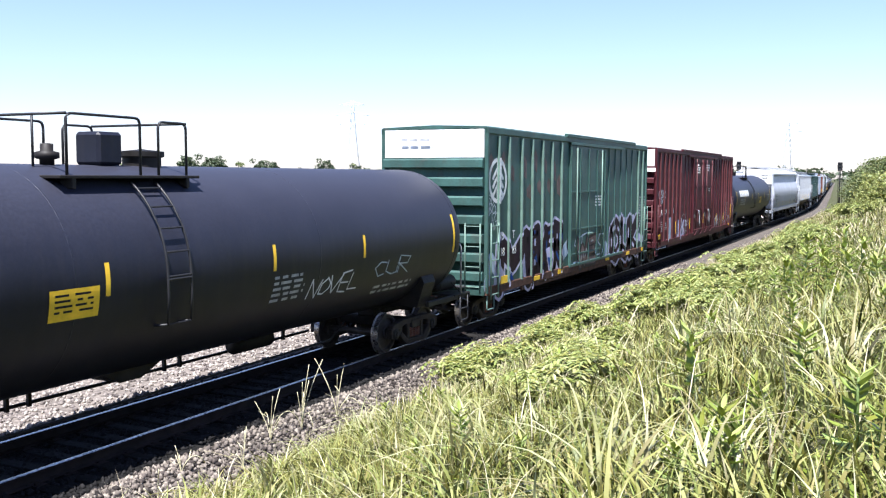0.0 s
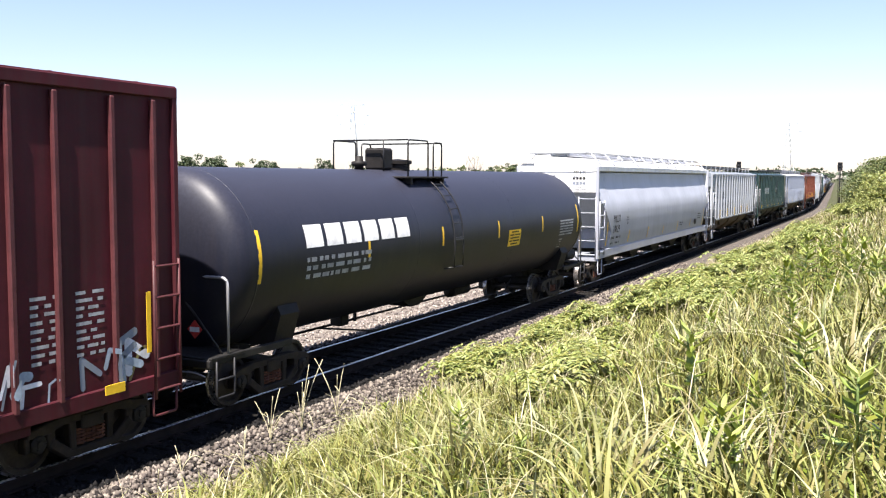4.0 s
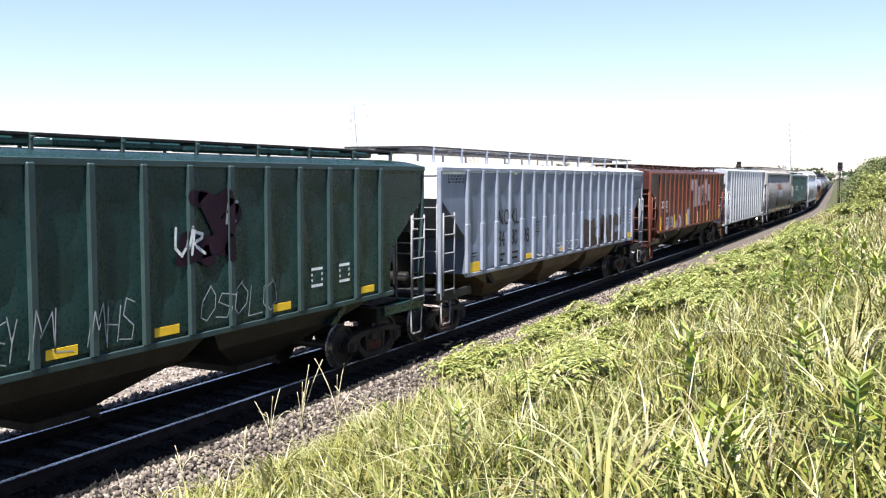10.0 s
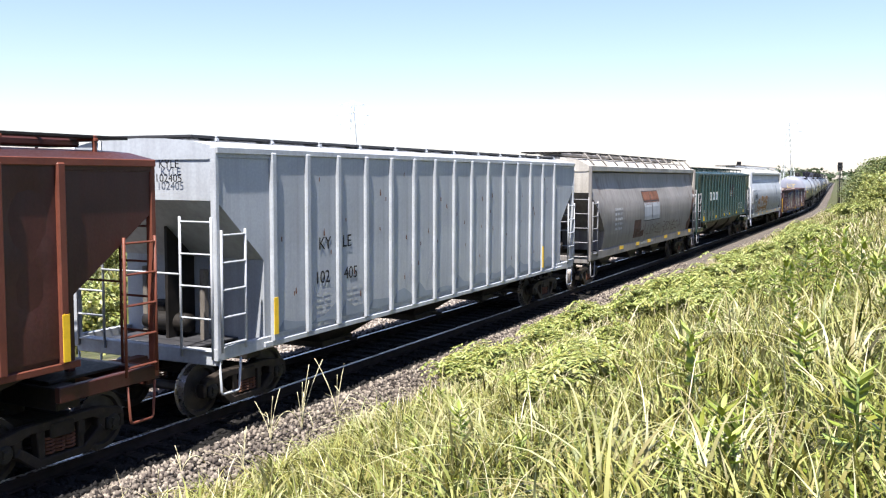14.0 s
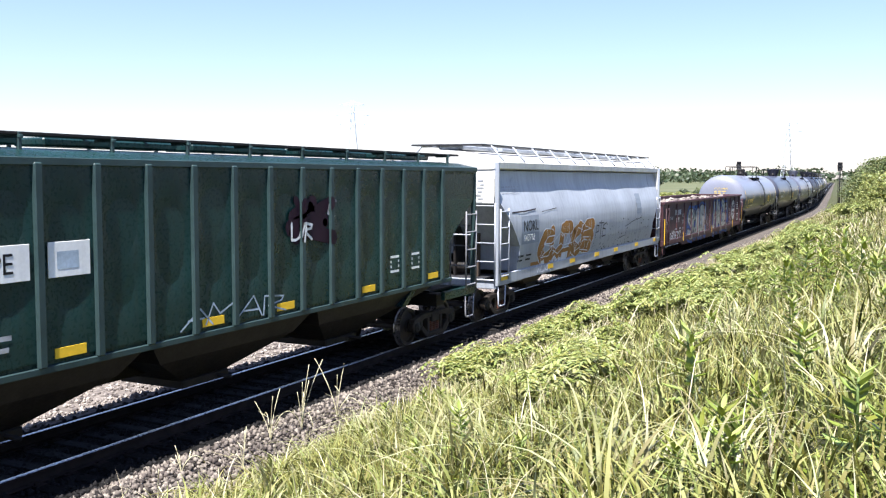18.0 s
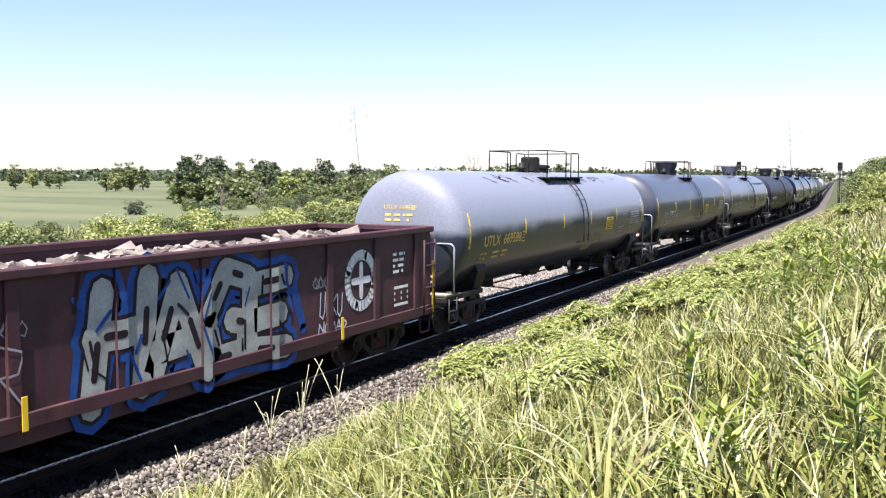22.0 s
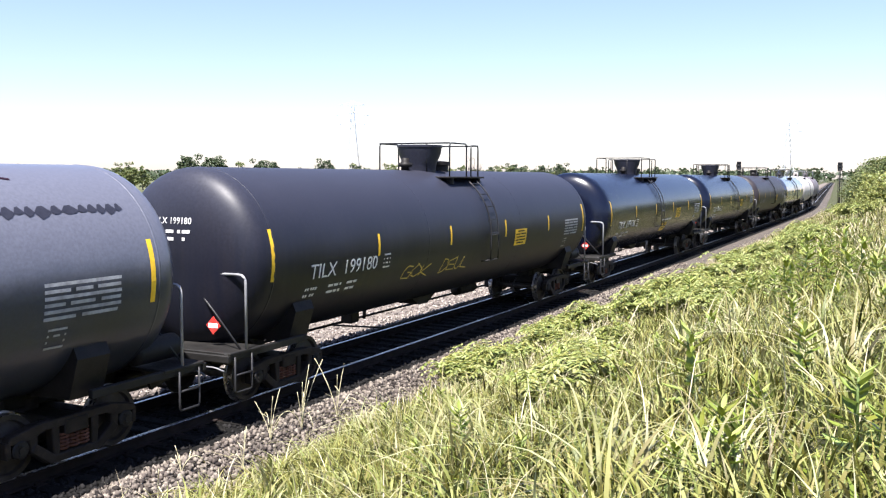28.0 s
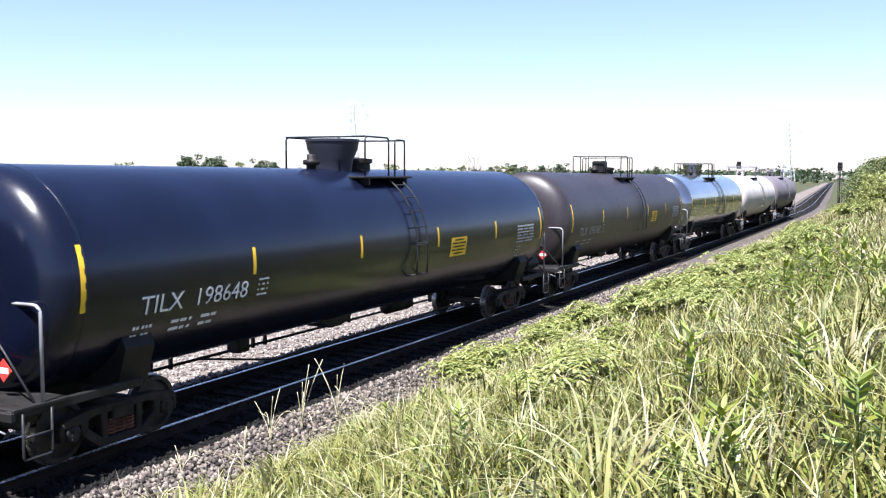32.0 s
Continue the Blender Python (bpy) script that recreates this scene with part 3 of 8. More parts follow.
def side_frame_mesh():
    """Cast side frame: arched top member, dropped tension member, columns round the spring opening, pedestal jaws."""
    if "sf" not in SHARED:
        bm = bmesh.new()
        slab(bm, [(-1.08, 0.52), (-1.04, 0.62), (-0.62, 0.70), (0.62, 0.70), (1.04, 0.62), (1.08, 0.52), (0.70, 0.52), (0.52, 0.585), (-0.52, 0.585), (-0.70, 0.52)], -0.075, 0.075)
        slab(bm, [(-0.74, 0.36), (-0.66, 0.46), (-0.36, 0.235), (0.36, 0.235), (0.66, 0.46), (0.74, 0.36), (0.44, 0.125), (-0.44, 0.125)], -0.085, 0.085)
        for sx in (-1, 1):
            slab(bm, [(sx * q, z) for q, z in ((0.27, 0.22), (0.37, 0.22), (0.40, 0.60), (0.27, 0.60))], -0.07, 0.07)
            slab(bm, [(sx * q, z) for q, z in ((0.62, 0.36), (0.74, 0.33), (0.76, 0.56), (0.62, 0.56))], -0.07, 0.07)
            slab(bm, [(sx * q, z) for q, z in ((1.02, 0.34), (1.10, 0.34), (1.10, 0.56), (1.02, 0.56))], -0.07, 0.07)
        bmesh.ops.recalc_face_normals(bm, faces=bm.faces[:])
        bmesh.ops.bevel(bm, geom=bm.edges[:], offset=0.014, segments=1, affect="EDGES")
        me = bpy.data.meshes.new("side_frame")
        bm.to_mesh(me)
        bm.free()
        SHARED["sf"] = me
        paths = []                                 # coil springs in the opening
        for cx in (-0.17, 0.0, 0.17):
            paths.append([(cx + 0.07 * math.cos(q * 0.9), 0.07 * math.sin(q * 0.9), 0.245 + q * 0.0068) for q in range(38)])
        SHARED["spring"] = from_lists("suspension_spring", *tube_lists(paths, 0.017, 5))
        v, f = lathe([(0.0, -0.115), (0.05, -0.115), (0.055, -0.095), (0.105, -0.09), (0.125, -0.07), (0.125, 0.09), (0.0, 0.09)], 16)
        for k in range(3):                         # cap screws on the bearing's end
            t, b = k * 2.094, len(v)
            v += [(0.07 * math.cos(t) + dx, y, 0.07 * math.sin(t) + dz) for y in (-0.108, -0.09) for dx in (-0.014, 0.014) for dz in (-0.014, 0.014)]
            f += [tuple(b + q for q in g) for g in ((0, 1, 3, 2), (0, 4, 5, 1), (2, 3, 7, 6), (0, 2, 6, 4), (1, 5, 7, 3))]
        SHARED["bearing"] = from_lists("axle_bearing", v, f)
    return SHARED["sf"]


def truck(parent, x):
    """Two-axle truck: bolster with side frames, spring groups and two wheelsets under it."""
    if "bolster" not in SHARED:
        bm = bmesh.new()
        bmesh.ops.create_cube(bm, size=1, matrix=Matrix.Translation((0, 0, 0.56)) @ Matrix.Diagonal((0.40, 2.16, 0.20, 1)))
        bmesh.ops.create_cone(bm, cap_ends=True, segments=16, radius1=0.24, radius2=0.24, depth=0.2, matrix=Matrix.Translation((0, 0, 0.74)))
        bmesh.ops.bevel(bm, geom=bm.edges[:], offset=0.015, segments=1, affect="EDGES")
        SHARED["bolster"] = bpy.data.meshes.new("truck")
        bm.to_mesh(SHARED["bolster"])
        bm.free()
        SHARED["brake_beam"] = from_lists("brake_beam", *tube_lists([[(0, -0.78, 0.36), (0, 0.78, 0.36)], [(0, -0.78, 0.36), (0.2, 0, 0.36), (0, 0.78, 0.36)]], 0.035, 6))
    tr = link("truck", SHARED["bolster"], "truck_steel", parent, (x, 0, 0), "rust-brown cast steel two-axle truck")
    for y in (-0.99, 0.99):
        link("side_frame", side_frame_mesh(), "truck_steel", tr, (0, y, 0))
        link("suspension_spring", SHARED["spring"], "rust", tr, (0, y, 0))["kind"] = "stuff"
        for ax in (-0.889, 0.889):
            link("axle_bearing", SHARED["bearing"], "dusty_steel", tr, pose(ax, y, R_WHEEL, 0, 0, 0 if y < 0 else 180))
    for k, ax in enumerate((-0.889, 0.889)):
        w = link("wheelset", wheelset_mesh(), None, tr, (ax, 0, R_WHEEL))
        WHEELSETS.append((w, k))
        box("brake_shoe", tr, "iron", (ax - math.copysign(0.47, ax), -0.75, 0.42), (0.07, 0.09, 0.34), 0.015)
        link("brake_beam", SHARED["brake_beam"], "iron", tr, pose(ax - math.copysign(0.42, ax), 0, 0, 0, 0, 0 if ax > 0 else 180))
    return tr


def coupler(parent, x):
    d = math.copysign(1, x)
    if "coupler" not in SHARED:
        pts = [(-0.9, -0.10), (0.12, -0.10), (0.22, -0.17), (0.44, -0.17), (0.46, -0.05), (0.33, -0.03), (0.33, 0.04), (0.44, 0.06), (0.42, 0.15), (0.2, 0.15), (0.1, 0.09), (-0.9, 0.09)]
        bm = bmesh.new()
        a = [bm.verts.new((px, py, -0.13)) for px, py in pts]
        b = [bm.verts.new((px, py, 0.13)) for px, py in pts]
        bm.faces.new(a[::-1])
        bm.faces.new(b)
        for i in range(len(pts)):
            j = (i + 1) % len(pts)
            bm.faces.new((a[i], a[j], b[j], b[i]))
        bmesh.ops.recalc_face_normals(bm, faces=bm.faces[:])
        SHARED["coupler"] = bpy.data.meshes.new("coupler")
        bm.to_mesh(SHARED["coupler"])
        bm.free()
        v, f = tube_lists([rounded([(-0.35, -0.32, 0.0), (0.05, -0.34, -0.30), (0.42, -0.2, -0.42)], 0.2)], 0.03, 6)
        SHARED["hose"] = from_lists("air_hose", v, f)
    c = link("coupler", SHARED["coupler"], "rust", parent, pose(x, 0, 0.86, 0, 0, 0 if d > 0 else 180))
    link("air_hose", SHARED["hose"], "iron", c, None)
    return c


def car(name, at, label, half, category):
    root = tagged(new(name), label, category, "cars of the freight train")
    CARS.append((root, at, half))
    return root


def ladder(parent, mat, x, y, z0, z1, width=0.42, along_y=False, rungs=0.38, r=0.018, stile=0.022):
    """Straight ladder; along_y: it stands across the car's end."""
    dx, dy = (0, width) if along_y else (width, 0)
    la = tubes("ladder", parent, mat, [[(x, y, z0), (x, y, z1)], [(x + dx, y + dy, z0), (x + dx, y + dy, z1)]], stile)
    n = max(2, int((z1 - z0) / rungs))
    key = ("rung", along_y, round(width, 2), mat)
    if key not in SHARED:
        SHARED[key] = from_lists("rung", *tube_lists([[(0, 0, 0), (dx, dy, 0)]], r, 6))
    for i in range(n):
        link("rung", SHARED[key], mat, la, (x, y, z0 + 0.12 + i * (z1 - z0 - 0.2) / (n - 1)))
    return la


# -- tank cars --
TC, TR = 2.46, 1.575


def shell_y(z, r=TR + 0.004):
    return -math.sqrt(max(0.02, r * r - (z - TC) ** 2))


def wrapped(name, parent, mat, x0, x1, z0, z1, label="", lift=0.004):
    """A painted or taped patch that follows the round shell."""
    v, f = [], []
    n = 6
    for i in range(n + 1):
        z = z0 + (z1 - z0) * i / n
        v += [(x0, shell_y(z, TR + lift), z), (x1, shell_y(z, TR + lift), z)]
        if i:
            k = 2 * i
            f.append((k - 2, k - 1, k + 1, k))
    return link(name, from_lists(name, v, f), mat, parent, None, label)


def shell_writing(name, text, parent, mat, x, z, h, label="", stretch=1.0):
    ob = writing(name, text, parent, mat, 0, 0, 0, h, stretch=stretch)
    me = ob.data.copy()
    for q in me.vertices:
        zz = z + q.co.y
        q.co = (x + q.co.x, shell_y(zz, TR + 0.012 + max(0, q.co.z)), zz)
    ob.data = me
    ob.matrix_basis = Matrix.Identity(4)
    if label:
        ob["label"] = label
    return ob


def shell_bars(name, parent, mat, x, z, rows, h=0.05, gap=0.05, label=""):
    v, f = [], []
    for i, row in enumerate(rows):
        for a, w in row:
            k = len(v)
            zt = z - i * (h + gap)
            for dx, zz in ((a, zt - h), (a + w, zt - h), (a + w, zt), (a, zt)):
                v.append((x + dx, shell_y(zz, TR + 0.010), zz))
            f.append((k, k + 1, k + 2, k + 3))
    return tagged(link(name, from_lists(name, v, f), mat, parent, None, label), kind="stuff")


def head_x(y, z, half):
    """Face of the bulging tank end at a place on it."""
    return -half - 0.13 - 0.67 * max(0.0, 1 - (math.hypot(y, z - TC) / TR) ** 2.94) ** 0.34 - 0.008


def head_text(root, text, mat, half, y, z, h):
    ob = writing("end_lettering", text, root, mat, 0, 0, 0, h)
    me = ob.data.copy()
    for q in me.vertices:
        yy, zz = y - q.co.x, z + q.co.y
        q.co = (head_x(yy, zz, half) - max(0, q.co.z), yy, zz)
    ob.data = me
    ob.matrix_basis = Matrix.Identity(4)


def head_bars(root, mat, half, y, z, rows, h, gap):
    v, f = [], []
    for i, row in enumerate(rows):
        zt = z - i * (h + gap)
        for a, w in row:
            k = len(v)
            v += [(head_x(y - a - b, zz, half), y - a - b, zz) for b, zz in ((0, zt - h), (w, zt - h), (w, zt), (0, zt))]
            f.append((k, k + 1, k + 2, k + 3))
    tagged(link("end_data", from_lists("end_data", v, f), mat, root), kind="stuff")


def tank_shell(parent, mat, half, head=0.67):
    key = ("shell", round(half, 2), mat)
    if key not in SHARED:
        half += 0.13
        prof = [(-half - head * math.cos(a) ** 0.68, TR * math.sin(a) ** 0.68) for a in [i * math.pi / 40 for i in range(21)]]
        prof += [(-half + 2 * half * i / 12, TR) for i in range(1, 12)] + [(-x, r) for x, r in prof[::-1]]
        seg = 56
        v, f = [], []
        n = len(prof)
        for k in range(seg):
            t = 2 * math.pi * k / seg
            v += [(x, -max(r, 0.01) * math.cos(t), TC + max(r, 0.01) * math.sin(t)) for x, r in prof]
        for k in range(seg):
            for i in range(n - 1):
                a, b = k * n + i, ((k + 1) % seg) * n + i
                f.append((a, a + 1, b + 1, b))
        me = from_lists("tank_shell", v, f)
        bm = bmesh.new()
        bm.from_mesh(me)
        bmesh.ops.recalc_face_normals(bm, faces=bm.faces[:])
        bm.to_mesh(me)
        bm.free()
        SHARED[key] = me
    return link("tank_shell", SHARED[key], mat, parent, None, "", True)


def tank_car(at, label, paint, half=8.35, lad=0.85, rail="railing_black", dome="bucket", strips=(), mark=None, number="", ends="letter_white",
             mid="letter_white", gear="iron", seams=True, placard="red_sign", plank=False, tag=True, tag_at=2.35, dome_at=-0.95, span=(-1.25, 0.45)):
    root = car("tank_car", at, label, half - 0.95, "tank car")
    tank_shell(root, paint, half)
    if seams:
        for x in (-half - 0.13, -half / 3, half / 3, half + 0.13):
            v, f = lathe([(TR - 0.01, -0.028), (TR + 0.005, -0.018), (TR + 0.005, 0.018), (TR - 0.01, 0.028)] if abs(x) > half else [(TR - 0.01, -0.02), (TR + 0.002, -0.012), (TR + 0.002, 0.012), (TR - 0.01, 0.02)], 48)
            link("weld_seam", from_lists("weld_seam", [(x + b, -a, TC + c) for a, b, c in v], f), paint, root, None, "", True)
    # top platform with its railing
    x0, x1, top = lad + span[0], lad + span[1], 4.70
    xm, xn = x0 + 0.58 * (x1 - x0), x0 + 0.74 * (x1 - x0)
    for sy in (-1, 1):
        box("platform", root, "grate" if rail != "railing_black" else "iron", ((x0 + x1) / 2, sy * 0.86, 3.86), (x1 - x0 + 0.4, 0.42, 0.045), 0.01)
        for x in (x0 + 0.05, x1 - 0.05):
            box("bracket", root, "iron", (x, sy * 0.88, 3.78), (0.07, 0.36, 0.16), 0.01)
        tubes("handrail", root, rail, [rounded([(x0, sy * 0.98, 3.84), (x0, sy * 0.98, top), (xm, sy * 0.98, top), (xm, sy * 0.98, 3.84)], 0.1)], 0.021)
        tubes("handrail", root, rail, [rounded([(xn, sy * 0.98, 3.84), (xn, sy * 0.98, top - 0.03), (x1, sy * 0.98, top - 0.03), (x1, sy * 0.98, 3.6)], 0.1)], 0.021)
    tubes("handrail", root, rail, [[(x0, -0.98, top), (x0, 0.98, top)]], 0.021)
    tubes("handrail", root, rail, [[(x1, -0.98, top - 0.03), (x1, 0.98, top - 0.03)]], 0.021)
    for yy in (-0.35, 0.35):
        tubes("handrail_post", root, rail, [[(x0, yy, 4.0), (x0, yy, top)]], 0.018)
    cx = lad + dome_at
    if dome == "bucket":
        v, f = lathe([(0.0, 3.95), (0.40, 3.95), (0.43, 4.2), (0.54, 4.46), (0.56, 4.60), (0.58, 4.61), (0.58, 4.66), (0.0, 4.68)], 20)
        link("valve_housing", from_lists("valve_housing", [(cx + a, c, b) for a, b, c in v], f), paint if paint not in ("black_gloss", "black_grey") else "black_dull", root, None, "", True).data.set_sharp_from_angle(angle=radians(35))
    else:
        box("valve_housing", root, "iron" if dome == "dark" else paint, (cx + 0.1, 0, 4.28), (0.5, 0.5, 0.5), 0.05)
    v, f = lathe([(0.0, 3.95), (0.30, 3.95), (0.30, 4.16), (0.35, 4.18), (0.35, 4.26), (0.0, 4.30)], 18)
    link("manway", from_lists("manway", [(cx + 0.98 + a, c, b) for a, b, c in v], f), "iron", root, None, "", True).data.set_sharp_from_angle(angle=radians(35))
    v, f = lathe([(0.0, 3.95), (0.10, 3.95), (0.10, 4.1), (0.17, 4.12), (0.17, 4.2), (0.09, 4.22), (0.09, 4.32), (0.0, 4.33)], 12)
    link("relief_valve", from_lists("relief_valve", [(cx - 0.95 + a, -0.1 + c, b) for a, b, c in v], f), "iron", root, None, "", True)
    # ladder bowed over the shell
    bow = [(-(TR + 0.09) * math.cos(q), TC + (TR + 0.09) * math.sin(q)) for q in [radians(54 - 6 * i) for i in range(10)]] + [(-(TR + 0.10), 2.2), (-(TR + 0.08), 1.78)]
    lx = lad - 0.24
    la = tubes("ladder", root, rail, [[(lx, y, z) for y, z in bow], [(lx + 0.48, y, z) for y, z in bow], [(lx, bow[-1][0], 1.78), (lx, -1.2, 1.72)], [(lx + 0.48, bow[-1][0], 1.78), (lx + 0.48, -1.2, 1.72)]], 0.02)
    key = ("tank_rung", rail)
    if key not in SHARED:
        SHARED[key] = from_lists("rung", *tube_lists([[(0, 0, 0), (0.48, 0, 0)]], 0.016, 6))
    for y, z in bow[1::2] + [bow[-1], (bow[10][0], 2.42)]:
        link("rung", SHARED[key], rail, la, (lx, y, z))
    # reflective tape
    for x, big in strips:
        wrapped("reflective_strip", root, "yellow", x - (0.045 if big else 0.04), x + (0.045 if big else 0.04), 2.12 if big else 2.30, 3.0 if big else 2.74, "worn yellow reflective tape")
    # underframe
    for d in (-1, 1):
        xe = d * (half + 1.35)
        box("stub_sill", root, "iron", (d * (half + 0.05), 0, 0.88), (2.9, 0.42, 0.36), 0.02)
        prism("saddle", root, "iron", [(-1.25, 0.95), (1.25, 0.95), (1.42, 1.5), (1.30, 1.78), (0.75, 1.24), (0, 1.05), (-0.75, 1.24), (-1.30, 1.78), (-1.42, 1.5)], d * (half - 0.95) - 0.28, d * (half - 0.95) + 0.28, axis="x")
        box("end_deck", root, "wood" if rail != "railing_black" else "dusty_steel", (d * (half + 0.75), 0, 1.05), (0.85, 2.9, 0.05), 0.01)
        if plank:
            box("deck_plank", root, "wood", (d * (half + 1.0), 0, 1.095), (0.30, 2.86, 0.04), 0.008, "weathered wooden plank")
        box("end_sill", root, "dusty_steel", (d * (half + 1.18), 0, 0.98), (0.08, 2.9, 0.12), 0.012)
        for sy in (-1, 1):
            box("side_bearer", root, "dusty_steel", (d * (half + 0.1), sy * 1.38, 1.0), (2.2, 0.09, 0.12), 0.012)
            tubes("end_step", root, rail, [rounded([(d * (half + 0.62), sy * 1.45, 1.0), (d * (half + 0.62), sy * 1.45, 0.42), (d * (half + 1.05), sy * 1.45, 0.42), (d * (half + 1.05), sy * 1.45, 1.0)], 0.05),
                                           [(d * (half + 0.62), sy * 1.45, 0.7), (d * (half + 1.05), sy * 1.45, 0.7)]], 0.018)
        tubes("end_railing", root, "rail_steel", [rounded([(d * (half + 0.72), -1.42, 1.05), (d * (half + 0.72), -1.42, 2.28), (d * (half + 0.72), 1.42, 2.28), (d * (half + 0.72), 1.42, 1.05)], 0.14)], 0.024)
        if not plank:
            tubes("end_brace", root, rail, [[(d * (half + 0.72), -0.15, 2.27), (d * (half + 0.76), -0.8, 1.65), (d * (half + 0.80), -1.36, 1.08)]], 0.018)
        # clutter under and on the deck: draft gear, hand brake or brake cylinder, air pipe, cut lever
        box("draft_gear_housing", root, "iron", (d * (half + 0.95), 0, 0.72), (0.75, 0.9, 0.28), 0.03)
        for sy in (-1, 1):
            prism("deck_gusset", root, "iron", [(d * (half + 0.35), 1.02), (d * (half + 1.15), 1.02), (d * (half + 1.1), 0.86), (d * (half + 0.5), 0.72)], sy * 1.0 - 0.03, sy * 1.0 + 0.03)
        tubes("cut_lever", root, "railing_grey", [rounded([(d * (half + 1.26), -1.4, 0.80), (d * (half + 1.30), -1.25, 0.86), (d * (half + 1.36), -0.4, 0.86), (d * (half + 1.5), -0.12, 1.0)], 0.08)], 0.014)
        tubes("train_pipe", root, "iron", [rounded([(d * (half + 1.3), -0.45, 0.72), (d * (half + 0.5), -0.55, 0.74), (d * (half - 0.2), -0.6, 0.74)], 0.1)], 0.028)
        for z in (1.38, 1.66, 1.94):
            tubes("end_rail_bar", root, rail, [[(d * (half + 0.72), 0.35, z), (d * (half + 0.72), 1.42, z)]], 0.016)
        if d > 0:
            v, f = tube_lists([[(-0.42, 0, 0), (-0.38, 0, 0), (0.38, 0, 0), (0.42, 0, 0)]], 0.19, 14)
            link("brake_cylinder", from_lists("brake_cylinder", v, f), "dusty_steel", root, pose(half + 0.62, -0.95, 1.30, 0, 0, 0), "", True)
        else:
            v, f = lathe([(0.27, -0.02), (0.29, 0.0), (0.27, 0.02), (0.25, 0.0), (0.27, -0.02)], 20)
            hw = link("brake_wheel", from_lists("brake_wheel", v, f), "railing_grey", root, pose(-half - 1.0, 0.55, 1.72, 0, 0, 90), "", True)
            tubes("spoke", hw, "railing_grey", [[(-0.27, 0, 0), (0.27, 0, 0)], [(0, 0, -0.27), (0, 0, 0.27)]], 0.012)
            box("brake_stand", root, "iron", (-half - 0.88, 0.55, 1.42), (0.16, 0.2, 0.75), 0.02)
        coupler(root, d * (half + 1.25))
        truck(root, d * (half - 0.95))
    tubes("brake_pipe", root, "iron", [[(-half + 2.3, 0.85, 0.62), (half - 2.3, 0.85, 0.62)]], 0.035)
    tubes("brake_pipe", root, "iron", [[(-half + 2.3, 0.95, 0.42), (half - 2.3, 0.95, 0.42)]], 0.03)
    for i, x in enumerate((-4.8, -4.3, -1.9, -1.5, 1.4, 1.8, 4.4, 5.0)):
        box("pipe_hanger", root, "iron", (x, 0.88, 0.76), (0.06, 0.07, 0.76), 0.008)
    tubes("brake_rod", root, "iron", [[(-5.2, -0.5, 0.85), (-3.4, -0.75, 0.55), (4.6, -0.55, 0.55), (5.4, -0.4, 0.8)]], 0.022)
    prism("outlet_skid", root, "iron", [(-1.2, 0.92), (-0.8, 0.72), (-0.35, 0.72), (0.1, 0.92)], -0.28, 0.28)
    v, f = tube_lists([[(-0.55, 0, 0), (-0.5, 0, 0), (0.5, 0, 0), (0.55, 0, 0)]], 0.17, 14)
    link("air_reservoir", from_lists("air_reservoir", v, f), "iron", root, (3.2, 0.35, 0.68), "", True)
    box("brake_valve", root, "iron", (-3.1, 0.3, 0.70), (0.35, 0.3, 0.3), 0.03)
    if mark:
        text, x, z, h = mark
        shell_writing("reporting_mark", text, root, mid, x, z, h, "stencilled reporting mark", 1.1)
        shell_bars("data_lettering", root, mid, x - 0.05, z - 0.16, [[(0, 0.05), (0.07, 0.05), (0.17, 0.05), (0.24, 0.05), (0.31, 0.06), (0.76, 0.16), (0.95, 0.14), (1.14, 0.06), (1.4, 0.2), (1.63, 0.12)], [(0, 0.05), (0.07, 0.05), (0.2, 0.06), (0.28, 0.06), (0.76, 0.2), (0.99, 0.1), (1.14, 0.07), (1.4, 0.14), (1.57, 0.14)]], 0.05, 0.07)
        # marks on the round end
        head_text(root, text.replace("  ", " "), ends, half, 0.46, 3.08, 0.11)
        head_bars(root, ends, half, 0.42, 2.98, [[(0, 0.17), (0.25, 0.17), (0.5, 0.06), (0.6, 0.16)], [(0, 0.17), (0.25, 0.17), (0.6, 0.06)]], 0.055, 0.07)
        shell_bars("test_box", root, mid, x + 2.62, z + h, [[(0, 0.26)], [(0, 0.025), (0.10, 0.06), (0.235, 0.025)], [(0, 0.025), (0.08, 0.1), (0.235, 0.025)], [(0, 0.26)]], 0.03, 0.055)
    if tag:
        q = tag_at
        wrapped("notice_panel", root, "yellow", q, q + 0.86, 2.02, 2.46, "yellow notice panel with black lettering")
        shell_bars("notice_lettering", root, "letter_black", q + 0.06, 2.42, [[(0.12, 0.5)], [(0, 0.3), (0.36, 0.38)], [(0.05, 0.62)], [(0, 0.2), (0.25, 0.45)], [(0.1, 0.5)]], 0.035, 0.045)
        shell_bars("capacity_table", root, "letter_dim", half - 1.85, 2.56, [[(0, 1.25)], [(0, 0.4), (0.48, 0.28), (0.84, 0.4)], [(0, 1.25)], [(0, 0.32), (0.4, 0.4), (0.9, 0.34)], [(0, 1.25)], [(0, 0.5), (0.6, 0.6)]], 0.045, 0.04)
        shell_bars("hazard_frame", root, "letter_dim", half - 1.75, 1.98, [[(0, 0.3)], [(0, 0.03), (0.1, 0.1), (0.27, 0.03)], [(0, 0.03), (0.27, 0.03)], [(0, 0.3)]], 0.03, 0.05)
